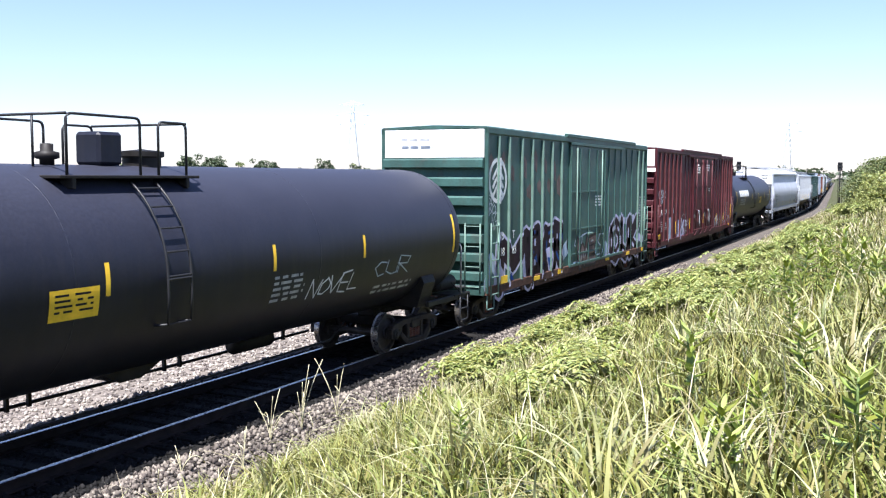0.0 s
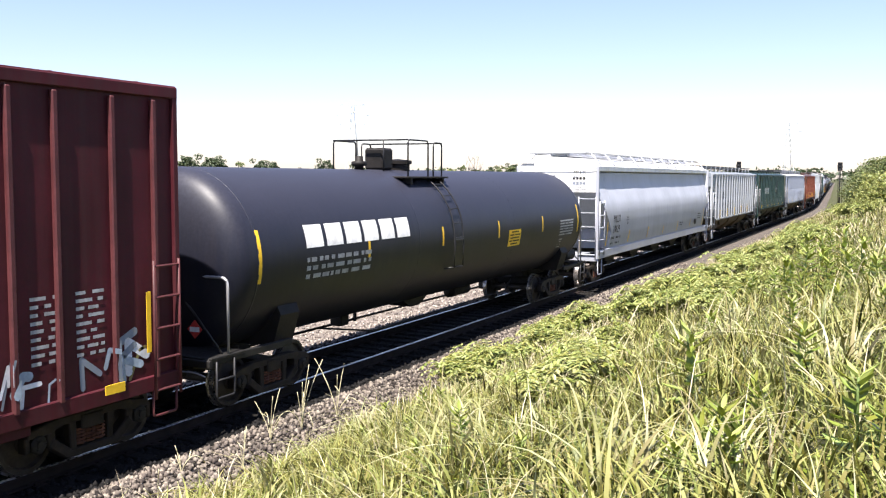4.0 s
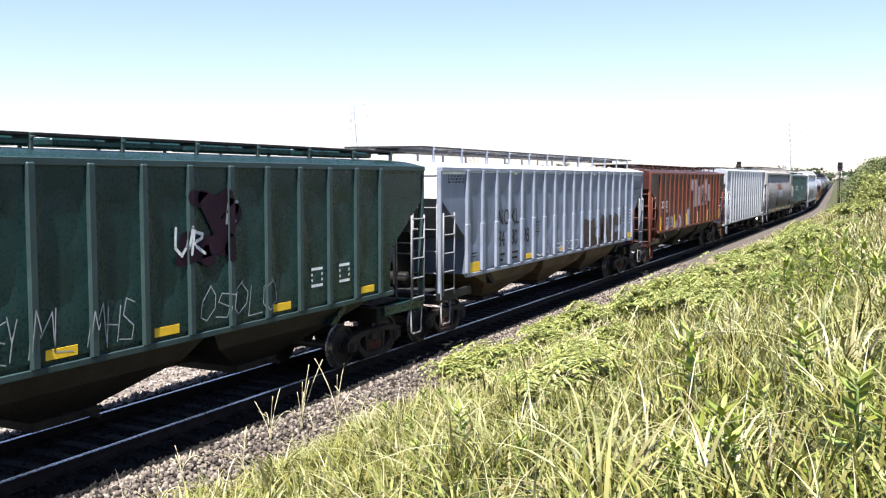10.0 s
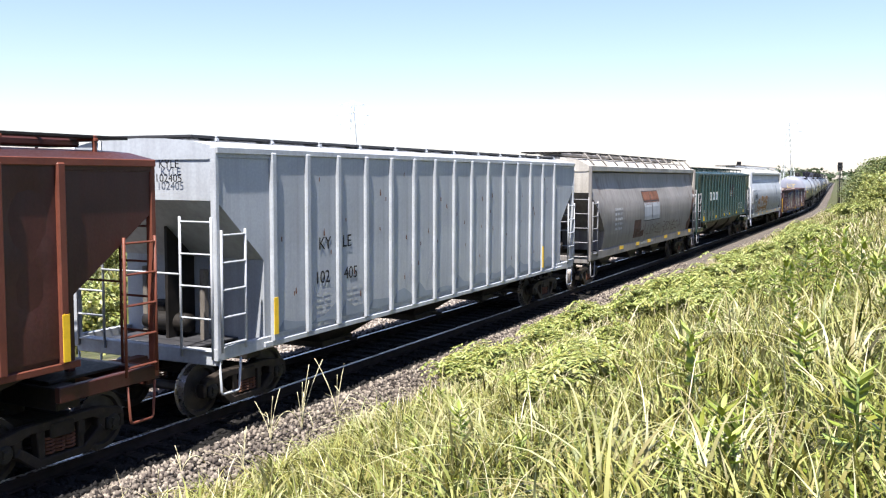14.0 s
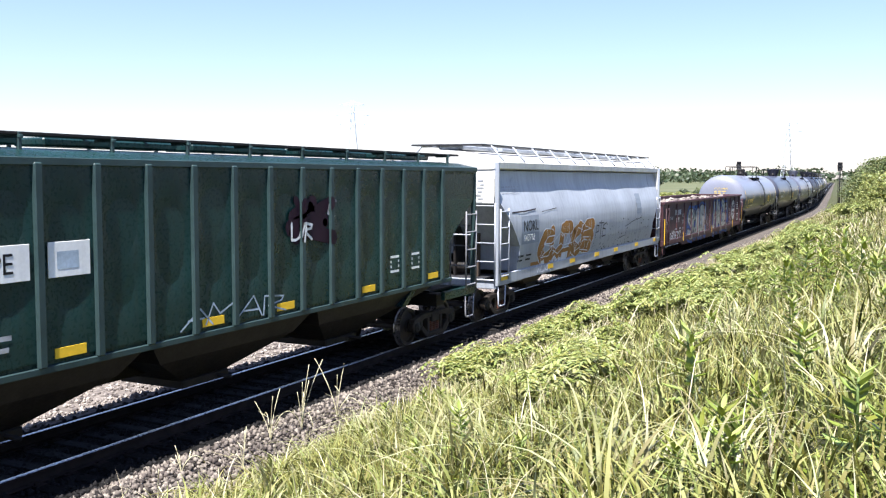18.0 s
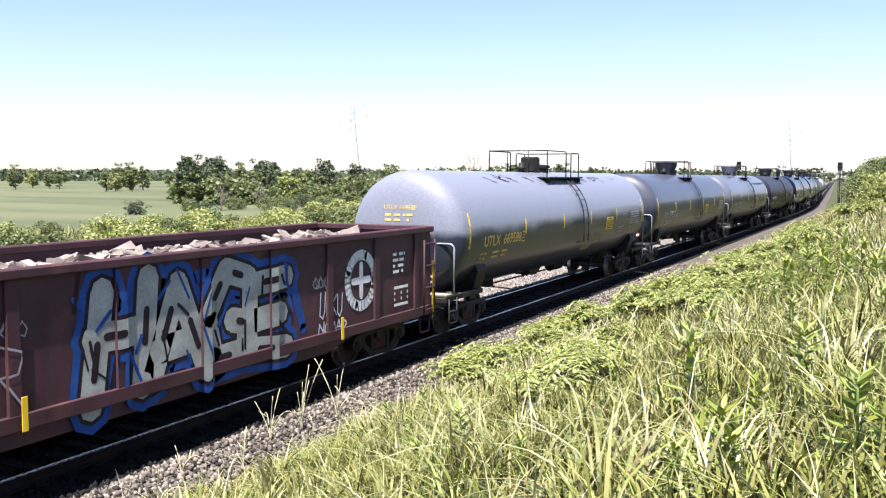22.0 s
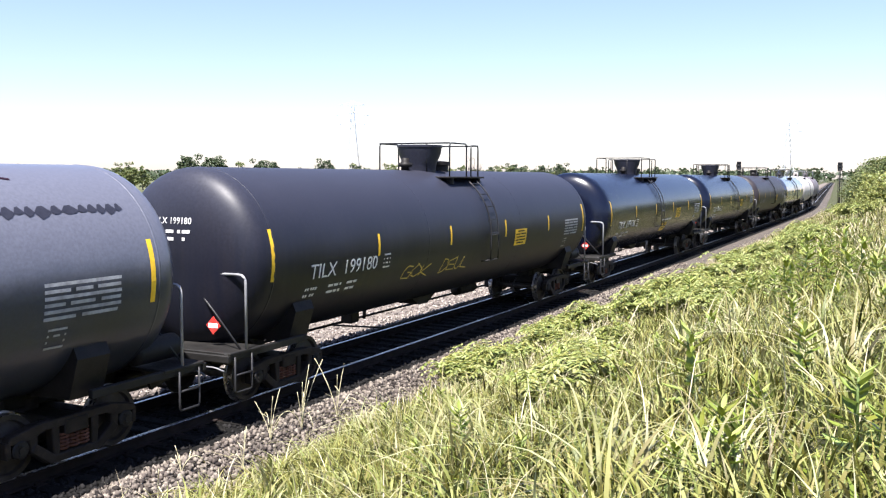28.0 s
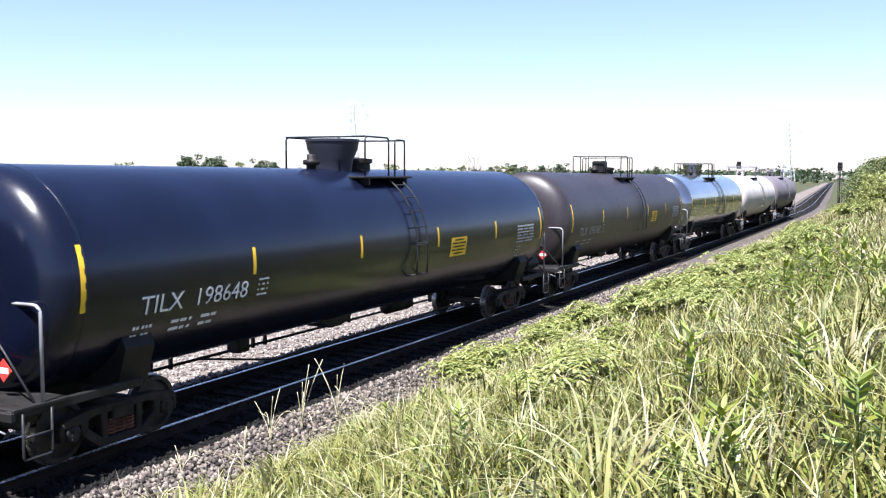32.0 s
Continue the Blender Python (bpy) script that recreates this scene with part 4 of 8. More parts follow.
    if placard:
        for d in (-1, 1):
            k = 0.15
            v = [(0, -k, 0), (0, 0, -k), (0, k, 0), (0, 0, k)] + [(-0.012, -k, 0), (-0.012, 0, -k), (-0.012, k, 0), (-0.012, 0, k)]
            pl = link("placard", from_lists("placard", v, [(0, 1, 2, 3), (7, 6, 5, 4), (0, 4, 5, 1), (1, 5, 6, 2), (2, 6, 7, 3), (3, 7, 4, 0)]), placard, root, (d * (half + 0.745) - 0.01, -0.78, 1.42), "red and white hazard placard")
            bars("placard_panel", pl, "letter_white" if placard == "red_sign" else "letter_black", -0.016, 0.10, 0.04, [[(0, 0.2)]], 0.08, face=1)
    return root


# -- boxcars --
def boxcar(at, label, L, paint, rib, end_top, ribs, doors, step, sill, plug=False):
    """High-cube boxcar with ribbed sides, sliding doors and corrugated ends."""
    h = L / 2
    root = car("boxcar", at, label, h - 2.2, "boxcar")
    W, Z0, Z1 = 1.48, 1.02, 5.10
    box("body", root, paint, (0, 0, (Z0 + Z1) / 2), (L - 0.16, 2 * W, Z1 - Z0), 0.02)
    # side sill, top chord, roof
    for sy in (-1, 1):
        box("side_sill", root, sill, (0, sy * (W + 0.02), 0.96), (L, 0.07, 0.22), 0.012)
        box("side_sill", root, sill, (0, sy * (W - 0.03), 0.80), (L - 5.2, 0.06, 0.16), 0.01)
        box("top_chord", root, paint, (0, sy * (W + 0.02), 5.05), (L, 0.09, 0.16), 0.012)
        box("eave", root, paint, ((step[0] + step[1]) / 2, sy * (W + 0.045), 5.17), (step[1] - step[0], 0.12, 0.10), 0.01)
        for d in (-1, 1):
            box("corner_post", root, paint, (d * (h - 0.05), sy * (W + 0.01), 3.0), (0.10, 0.10, 4.2), 0.012)
    prism("roof", root, paint, [(-1.52, 5.10), (1.52, 5.10), (1.50, 5.15), (0, 5.20), (-1.50, 5.15)], -h, h, axis="x")
    for i in range(14):
        box("roof_seam", root, paint, (-h + (i + 0.5) * L / 14, 0, 5.135), (0.06, 2.98, 0.05), 0.01)
    for x in ribs:                          # low pressed ribs in the middle bays; deeper end ribs coloured as sunlit
        low = step[0] < x < step[1]
        for sy in (-1, 1):
            if low:
                box("side_rib", root, paint, (x, sy * (W + 0.01), 2.98), (0.07, 0.05, 3.9), 0.02)
            else:
                box("side_rib", root, rib, (x, sy * (W + 0.035), 2.98), (0.085, 0.075, 3.9), 0.025)
    # doors
    for x0, x1 in doors:
        d = box("door", root, paint, ((x0 + x1) / 2, -W - 0.035, 2.95), (x1 - x0 - 0.03, 0.06, 3.85), 0.012)
        w = x1 - x0
        n = 1 if plug else 4
        for i in range(n + 1):
            box("door_rib", d, paint, ((w - 0.12) * (i / n - 0.5), -0.045, 0), (0.06, 0.04, 3.7), 0.012)
        for z in (-0.75, 0.45) if plug else (-1.55, -0.75, 0.45):
            box("door_rail", d, paint, (0, -0.036, z), (w - 0.1, 0.02 if plug else 0.035, 0.06), 0.008)
        for q in (-0.25, 0.32) if plug else (-0.36, 0.36):
            rod = tubes("locking_rod", d, rib, [[(w * q, -0.085, -1.85), (w * q, -0.085, 1.85)]], 0.026 if plug else 0.022)
            if plug:
                for z in (-1.8, -1.2, -0.7, 0.5, 1.7):
                    box("rod_clamp", rod, rib, (w * q, -0.08, z), (0.13, 0.05, 0.07), 0.012)
                tubes("rod_crank", rod, rib, [rounded([(w * q, -0.09, -1.80), (w * q - 0.10, -0.09, -1.93), (w * q - 0.45, -0.09, -1.98)], 0.05)], 0.022)
        if plug:
            g = box("lock_plate", d, rib, (0.03, -0.05, -1.05), (0.30, 0.03, 0.62), 0.02)
            v, f = lathe([(0.0, -0.02), (0.09, -0.02), (0.10, 0.0), (0.05, 0.03), (0.0, 0.035)], 14)
            link("lock_wheel", from_lists("lock_wheel", [(a, -b, c) for a, b, c in v], f), "letter_dim", g, (0, -0.03, 0.20), "", True)
            tubes("lock_lever", g, "letter_dim", [rounded([(0.10, -0.03, 0.26), (0.14, -0.05, -0.1), (0.12, -0.05, -0.42), (0.2, -0.05, -0.5)], 0.05), [(-0.12, -0.03, 0.28), (-0.02, -0.04, 0.24)]], 0.016)
            tubes("door_slide_bar", d, rib, [[(-w * 0.42, -0.09, -1.72), (w * 0.42, -0.09, -1.72)]], 0.022)
        else:
            box("lock_handle", d, rib, (0.1, -0.09, -0.95), (0.5, 0.05, 0.07), 0.012)
    for z in (1.06, 4.93):
        box("door_track", root, paint, ((doors[0][0] + doors[-1][1]) / 2 + (1.2 if len(doors) == 1 else 0), -W - 0.075, z), (doors[-1][1] - doors[0][0] + 2.4, 0.05, 0.09), 0.01)
    # ends: corrugated, white upper panel
    for d in (-1, 1):
        x = d * (h - 0.05)
        box("end_panel", root, end_top, (x, 0, 4.72), (0.12, 2.86, 0.72), 0.01)
        for i in range(7):
            z = 4.22 - i * 0.48
            prism("end_corrugation", root, paint, [(x - d * 0.06, z - 0.125), (x + d * 0.13, z - 0.125), (x + d * 0.15, z - 0.10), (x + d * 0.15, z + 0.08), (x + d * 0.11, z + 0.125), (x - d * 0.06, z + 0.125)], -1.43, 1.43)
        box("end_sill", root, paint, (d * (h - 0.02), 0, 0.98), (0.22, 2.96, 0.26), 0.02)
        box("crossover_step", root, "grate", (d * (h + 0.16), 0, 1.08), (0.30, 2.0, 0.045), 0.008)
        ladder(root, rib, d * (h + 0.10), -1.38, 0.95, 2.7, 0.42, True)
        ladder(root, rib, d * (h - 0.1) - (0.5 if d > 0 else 0), -W - 0.12, 0.75, 2.7, 0.5)
        ladder(root, rib, d * (h + 0.10), 0.95, 0.95, 2.2, 0.42, True)
        for sy in (-1, 1):
            tubes("step_stirrup", root, rib, [rounded([(d * (h - 0.08), sy * 1.5, 0.9), (d * (h - 0.08), sy * 1.5, 0.48), (d * (h - 0.55), sy * 1.5, 0.48), (d * (h - 0.55), sy * 1.5, 0.9)], 0.05)], 0.02)
        coupler(root, d * (h + 0.45))
        truck(root, d * (h - 1.25))
    box("centre_sill", root, "iron", (0, 0, 0.82), (L - 0.4, 0.34, 0.36), 0.02)
    for i, x in enumerate((-3.2, -1.1, 1.1, 3.2)):
        box("cross_bearer", root, "iron", (x, 0, 0.88), (0.16, 2.8, 0.2), 0.01)
    v, f = tube_lists([[(-0.5, 0, 0), (-0.46, 0, 0), (0.46, 0, 0), (0.5, 0, 0)]], 0.17, 14)
    link("air_reservoir", from_lists("air_reservoir", v, f), "iron", root, (1.9, -0.6, 0.62), "", True)
    CARS[-1] = (root, at, h - 1.25)
    return root


# -- covered hoppers --
FLAT = [(1.50, 1.52), (1.50, 2.2), (1.50, 3.0), (1.50, 3.6), (1.50, 4.06)]
BOWED = [(1.48, 1.30), (1.57, 1.75), (1.605, 2.3), (1.60, 2.65), (1.555, 2.95), (1.475, 3.2), (1.37, 3.5), (1.30, 3.75), (1.26, 4.04)]


def side_y(prof, z):
    for (ya, za), (yb, zb) in zip(prof, prof[1:]):
        if za <= z <= zb:
            return ya + (yb - ya) * (z - za) / (zb - za)
    return prof[0][0] if z < prof[0][1] else prof[-1][0]


def hopper(at, label, L, paint, rib, bowed=False, ribs=(), top=4.10, sill=1.52, bays=3, bay_mat="bay_brown", rail="railing_grey", slope_mat="slope", end_mat=None,
           diag=(1.45, 2.37, 3.38), board="grate", hatch="grate", walk_z=0.30, sleeve=False, frame_mat=None):
    """Covered hopper: sloped ends, side ribs or bowed sides, discharge bays, roof walk, ladders."""
    h = L / 2
    root = car("covered_hopper", at, label, h - 1.3, "hopper car")
    prof = BOWED if bowed else FLAT
    frame_mat = frame_mat or (rib if bowed else slope_mat)
    dx, zk, zt = diag                      # where the side sheet's end cut turns from slanting to upright
    levels = 25
    def dent(x, z):                        # thin sheet pressed in unevenly between its hidden posts, above the lettering
        if not bowed or abs(x) > h - dx:
            return 0.0
        k = min(1, max(0, (z - 2.5) / 0.6)) * min(1, max(0, 4.0 - z) / 0.3)
        return k * (0.012 + 0.020 * noise.noise((x * 0.55 + at, z * 1.1, 3.0)) + 0.010 * noise.noise((x * 1.9 + at, z * 2.4, 7.0)))
    def section(x, zmin, ztop):
        zs = [zmin + (ztop - zmin) * i / (levels - 1) for i in range(levels)]
        near = [(x, -side_y(prof, z) + dent(x, z), z) for z in zs]
        return near + [(x, -q[1], q[2]) for q in near[::-1]]
    ztop = prof[-1][1] if bowed else top - 0.04
    cut = [(0.03, zt), (dx, zk), (dx + 0.002, sill), (L / 2, sill), (L - dx - 0.002, sill), (L - dx, zk), (L - 0.03, zt)]
    fine = []                              # more sections along the slanting ends keep the bow smooth
    for (xa, za), (xb, zb) in zip(cut, cut[1:]):
        n = 8 if abs(zb - za) > 0.5 and abs(xb - xa) > 0.5 else (28 if bowed and abs(xb - xa) > 3 else 1)
        fine += [(xa + (xb - xa) * k / n, za + (zb - za) * k / n) for k in range(n)]
    loft("side_sheet_shell", root, paint, [section(-h + x, z, ztop) for x, z in fine + cut[-1:]], smooth=True)
    # sloping end sheets inside, between the side sheets
    for d in (-1, 1):
        run_x = dx * (zt - 1.1) / (zt - zk)
        prism("slope_sheet", root, slope_mat, [(d * (h - 0.06), zt + 0.02), (d * (h - 0.06 - run_x), 1.1), (d * (h - 0.30 - run_x), 1.1), (d * (h - 0.30), zt + 0.02)], -1.40, 1.40)
        prism("shear_plate", root, "iron", [(d * (h - 0.55), zt - 0.45), (d * (h - 0.25 - run_x), 1.1), (d * (h - 0.55), 1.1)], -0.03, 0.03)
        box("brake_rigging", root, "iron", (d * (h - 1.2), 0.55, 1.45), (0.7, 0.5, 0.55), 0.06)
    # roof
    rp = [(-1.52, top - 0.16), (-1.53, top), (-1.05, top + (0.20 if bowed else 0.10)), (-0.5, top + (0.29 if bowed else 0.14)), (0, top + (0.31 if bowed else 0.15)),
          (0.5, top + (0.29 if bowed else 0.14)), (1.05, top + (0.20 if bowed else 0.10)), (1.53, top), (1.52, top - 0.16), (1.35, top - 0.19), (-1.35, top - 0.19)]
    if bowed:
        rp = [(y * (1.445 / 1.53) if abs(y) > 1.3 else y, z) for y, z in rp]
    prism("roof", root, end_mat or paint, rp, -h, h, axis="x")
    # roof walks on stanchions, hatches
    zr = top + (0.46 if bowed else walk_z)
    for sy in (-1, 1):
        box("running_board", root, board, (0, sy * 0.86, zr), (L - 0.5, 0.36, 0.045), 0.008)
        for i in range(12):
            x = -h + 0.6 + i * (L - 1.2) / 11
            if bowed:
                tubes("board_bracket", root, rib, [[(x, sy * 1.42, top + 0.03), (x, sy * 1.05, zr - 0.02)], [(x, sy * 1.05, zr - 0.02), (x, sy * 0.6, zr - 0.02)]], 0.028)
            else:
                box("board_post", root, rib, (x, sy * 1.03, top + walk_z / 2 + 0.02), (0.055, 0.05, walk_z), 0.008)
                box("board_bracket", root, rib, (x, sy * 0.90, zr - 0.04), (0.06, 0.36, 0.04), 0.006)
    for d in (-1, 1):
        box("running_board", root, board, (d * (h - 0.18), 0, zr), (0.36, 2.1, 0.045), 0.008)
    nh = 6
    for i in range(nh):
        x = -h + (i + 0.5) * L / nh
        box("hatch_cover", root, hatch, (x, 0, top + (0.40 if bowed else walk_z - 0.06)), (L / nh - 0.35, 0.62, 0.12), 0.04)
        for q in (-0.3, 0.3):
            box("hatch_bar", root, "iron", (x + q * 2, 0, top + (0.48 if bowed else walk_z + 0.02)), (0.06, 0.86, 0.05), 0.01)
    # chords and sills
    for sy in (-1, 1):
        if not bowed:
            box("top_chord", root, rib, (0, sy * 1.525, top - 0.05), (L, 0.06, 0.10), 0.01)
            box("side_sill", root, rib, (0, sy * 1.515, sill - 0.03), (L - 2 * dx + 0.1, 0.07, 0.09), 0.01)
        else:
            box("side_sill", root, rib, (0, sy * 1.48, sill - 0.12), (L - 0.1, 0.10, 0.28), 0.015)
        for x in ribs:
            box("side_rib", root, rib, (x, sy * 1.535, (top + sill) / 2 - 0.03), (0.13, 0.085, top - sill - 0.06), 0.03)
            if sleeve:
                box("rib_sleeve", root, rib, (x, sy * 1.545, sill + 0.02 + (2.72 - sill) / 2), (0.19, 0.085, 2.72 - sill), 0.035)
    # end framing: corner posts, upper end sheet, platforms
    for d in (-1, 1):
        x = d * (h - 0.03)
        box("end_sheet", root, end_mat or paint, (x - d * 0.03, 0, (zt + top) / 2 - 0.05), (0.08, 2.9, top - zt - 0.08), 0.01)
        for sy in (-1, 1):
            box("corner_post", root, rib, (x, sy * 1.47, (top + 1.05) / 2), (0.09, 0.11, top - 1.05), 0.012)
            box("end_side_sill", root, frame_mat, (d * (h - 0.85), sy * 1.47, 1.12), (1.75, 0.10, 0.2), 0.012)
            tubes("step_stirrup", root, rail, [rounded([(d * (h - 0.05), sy * 1.5, 1.0), (d * (h - 0.1), sy * 1.5, 0.48), (d * (h - 0.52), sy * 1.5, 0.48), (d * (h - 0.57), sy * 1.5, 1.0)], 0.05)], 0.02)
        box("end_sill", root, frame_mat, (d * (h - 0.08), 0, 1.06), (0.18, 2.94, 0.24), 0.015)
        box("end_platform", root, board, (d * (h - 0.75), 0, 1.16), (1.3, 1.9, 0.04), 0.008)
        box("bolster_web", root, "iron", (d * (h - 1.3), 0, 0.98), (0.4, 2.4, 0.3), 0.02)
        for sy in (-0.62, 0.62):
            box("end_post", root, slope_mat, (d * (h - 0.75), sy, 1.75), (0.12, 0.1, 1.2), 0.012)
        la = ladder(root, rail, d * (h + 0.03), -1.44, 1.05, 3.25 if not bowed else 3.2, 0.62, True)
        ladder(root, rail, d * (h - 0.06) - (0.58 if d > 0 else 0.0), -1.56, 1.15, 3.05, 0.58)
        ladder(root, rail, d * (h + 0.03), 0.82, 1.05, top + 0.2, 0.58, True)
        tubes("grab_iron", root, rail, [[(d * (h + 0.06), -0.82, 2.35), (d * (h + 0.06), 0.82, 2.35)]], 0.018)
        coupler(root, d * (h + 0.35))
        truck(root, d * (h - 1.3))
        v, f = tube_lists([[(-0.45, 0, 0), (-0.4, 0, 0), (0.4, 0, 0), (0.45, 0, 0)]], 0.16, 12)
        if d < 0:
            link("air_reservoir", from_lists("air_reservoir", v, f), "iron", root, pose(d * (h - 0.8), 0.2, 1.42, 0, 0, 90), "", True)
        else:
            box("brake_cylinder", root, "iron", (d * (h - 0.8), -0.2, 1.40), (0.5, 0.34, 0.34), 0.08)
    box("centre_sill", root, "iron", (0, 0, 0.90), (L - 0.5, 0.36, 0.34), 0.02)
    # discharge bays
    x0 = -h + 2.75
    bw = (L - 5.5) / bays
    for i in range(bays):
        a, b = x0 + i * bw, x0 + (i + 1) * bw
        m = (a + b) / 2
        def ring(p, q, yy, z):
            return [(p, -yy, z), (q, -yy, z), (q, yy, z), (p, yy, z)]
        ey = side_y(prof, sill) - 0.04
        lip = ey - (0.45 if bowed else 0)
        loft("discharge_bay", root, bay_mat, [ring(a - (1.0 if i == 0 else 0), b + (1.0 if i == bays - 1 else 0), lip, sill), ring(m - bw * 0.40, m + bw * 0.40, lip - 0.22, 1.12), ring(m - 0.55, m + 0.55, 0.62, 0.60)])
        g = box("outlet_gate", root, "iron", (m, 0, 0.54), (1.15, 1.35, 0.14), 0.02)
        tubes("gate_shaft", g, "iron", [[(0.3, -0.95, 0), (0.3, 0.95, 0)]], 0.035)
    return root


def dented_panels(root, ribs, mat, z0, z1, dent=0.06):
    """Thin side panels between the ribs, each pressed in a little by the load."""
    w = ribs[1] - ribs[0] - 0.12
    for i, (a, b) in enumerate(zip(ribs, ribs[1:])):
        key = ("panel", mat, round(w, 2), round(z1 - z0, 2), i % 4)
        if key not in SHARED:
            r = random.Random(i % 4 + 50)
            nx, nz = 6, 12
            c1, c2 = r.uniform(0.30, 0.42), r.uniform(0.62, 0.75)
            v, f = [], []
            for j in range(nz + 1):
                for k in range(nx + 1):
                    u, t = k / nx, j / nz
                    d = math.sin(math.pi * u) * (math.exp(-((t - c2) / 0.16) ** 2) + 0.8 * math.exp(-((t - c1) / 0.14) ** 2) * math.sin(math.pi * u * 0.8 + 0.3))
                    v.append(((u - 0.5) * w, -0.026 + dent * d, (t - 0.5) * (z1 - z0)))
            for j in range(nz):
                for k in range(nx):
                    q = j * (nx + 1) + k
                    f.append((q, q + 1, q + nx + 2, q + nx + 1))
            SHARED[key] = from_lists("side_panel", v, f)
        link("side_panel", SHARED[key], mat, root, ((a + b) / 2, -1.50, (z0 + z1) / 2), "", True)


# -- gondola --
def gondola(at, label, L, lead):
    """Low-sided open car; its leading end lies farther from the origin by lead."""
    h, mid, full = L / 2, -lead / 2, L + lead
    root = car("gondola_car", at, label, h - 1.5, "gondola car")
    W, Z0, Z1 = 1.50, 0.98, 2.72
    box("floor", root, "gon", (mid, 0, Z0 + 0.05), (full - 0.1, 2.9, 0.12), 0.01)
    for sy in (-1, 1):
        box("side", root, "gon", (mid, sy * (W - 0.03), (Z0 + Z1) / 2), (full - 0.1, 0.06, Z1 - Z0), 0.008)
        box("top_chord", root, "gon", (mid, sy * W, Z1), (full, 0.16, 0.13), 0.02)
        box("side_sill", root, "gon", (mid, sy * W, 0.93), (full, 0.10, 0.2), 0.012)
        prism("fish_belly", root, "gon", [(-h + 3.0, 0.86), (-h + 4.2, 0.62), (h - 4.2, 0.62), (h - 3.0, 0.86)], sy * 1.42 - 0.05, sy * 1.42 + 0.05)
        for i in range(13):
            x = -h + 0.75 + i * (L - 1.5) / 12
            box("side_post", root, "gon", (x, sy * (W + 0.02), 1.82), (0.20, 0.05, 1.66), 0.02)
    for d in (-1, 1):
        e = h if d > 0 else h + lead
        x = d * (e - 0.04)
        box("end", root, "gon", (x, 0, (Z0 + Z1) / 2), (0.07, 2.94, Z1 - Z0), 0.008)
        for z in (1.12, 1.42, 1.72, 2.02, 2.32):
            box("end_rib", root, "gon", (x + d * 0.07, 0, z), (0.12, 2.9, 0.10), 0.025)
        box("top_chord", root, "gon", (x, 0, Z1), (0.16, 2.9, 0.13), 0.02)
        box("end_sill", root, "gon", (d * (e - 0.06), 0, 0.92), (0.2, 2.96, 0.26), 0.015)
        ladder(root, "gon", d * (e + 0.1), -1.42, 0.9, 2.6, 0.45, True)
        ladder(root, "gon", d * (e - 0.1) - (0.5 if d > 0 else 0), -W - 0.14, 0.85, 2.5, 0.5)
        wr = box("reflective_strip", root, "yellow", (d * (e - 0.06), -W - 0.09, 1.45), (0.10, 0.02, 1.15), 0.004)
        for sy in (-1, 1):
            tubes("step_stirrup", root, "gon", [rounded([(d * (e - 0.05), sy * 1.5, 0.9), (d * (e - 0.1), sy * 1.5, 0.45), (d * (e - 0.52), sy * 1.5, 0.45), (d * (e - 0.57), sy * 1.5, 0.9)], 0.05)], 0.02)
        coupler(root, d * (e + 0.35))
        truck(root, d * (e - 1.5))
    box("centre_sill", root, "iron", (mid, 0, 0.80), (full - 0.4, 0.36, 0.34), 0.02)
    # load: heap of broken pale scrap and boards
    r = random.Random(12)
    v, f = [], []
    for i in range(2600):
        x, y = r.uniform(-h + 0.4, h - 0.4), r.uniform(-1.3, 1.3)
        z = 2.40 + 0.20 * noise.noise((x * 0.5, y, 4.0)) + 0.12 * math.cos(y * 1.1) + r.uniform(-0.1, 0.08)
        m = Matrix.Translation((x, y, z)) @ Euler((r.uniform(-0.45, 0.45), r.uniform(-0.45, 0.45), r.uniform(0, 3.1))).to_matrix().to_4x4()
        s = (r.uniform(0.06, 0.3), r.uniform(0.03, 0.12), r.uniform(0.01, 0.04)) if r.random() < 0.97 else (r.uniform(0.15, 0.35), r.uniform(0.1, 0.22), r.uniform(0.04, 0.1))
        k = len(v)
        v += [m @ Vector((a * s[0] * r.uniform(0.7, 1), b * s[1] * r.uniform(0.6, 1), c * s[2])) for a in (-1, 1) for b in (-1, 1) for c in (-1, 1)]
        f += [tuple(k + q for q in g) for g in ((0, 1, 3, 2), (4, 6, 7, 5), (0, 4, 5, 1), (2, 3, 7, 6), (0, 2, 6, 4), (1, 5, 7, 3))]
    tagged(link("scrap_load", from_lists("scrap_load", v, f), "scrap", root, None, "heap of pale broken scrap and boards"), kind="stuff")
    box("load_bed", root, "gon", (0, 0, 1.65), (L - 0.3, 2.8, 1.25), 0.02)
    return root


def tape(root, xs, z, w=0.07, hgt=0.5, y=-1.535, horiz=False):
    for x in xs:
        box("reflective_strip", root, "yellow", (x, y, z), (hgt if horiz else w, 0.008, w if horiz else hgt), 0.002, "yellow reflective tape")


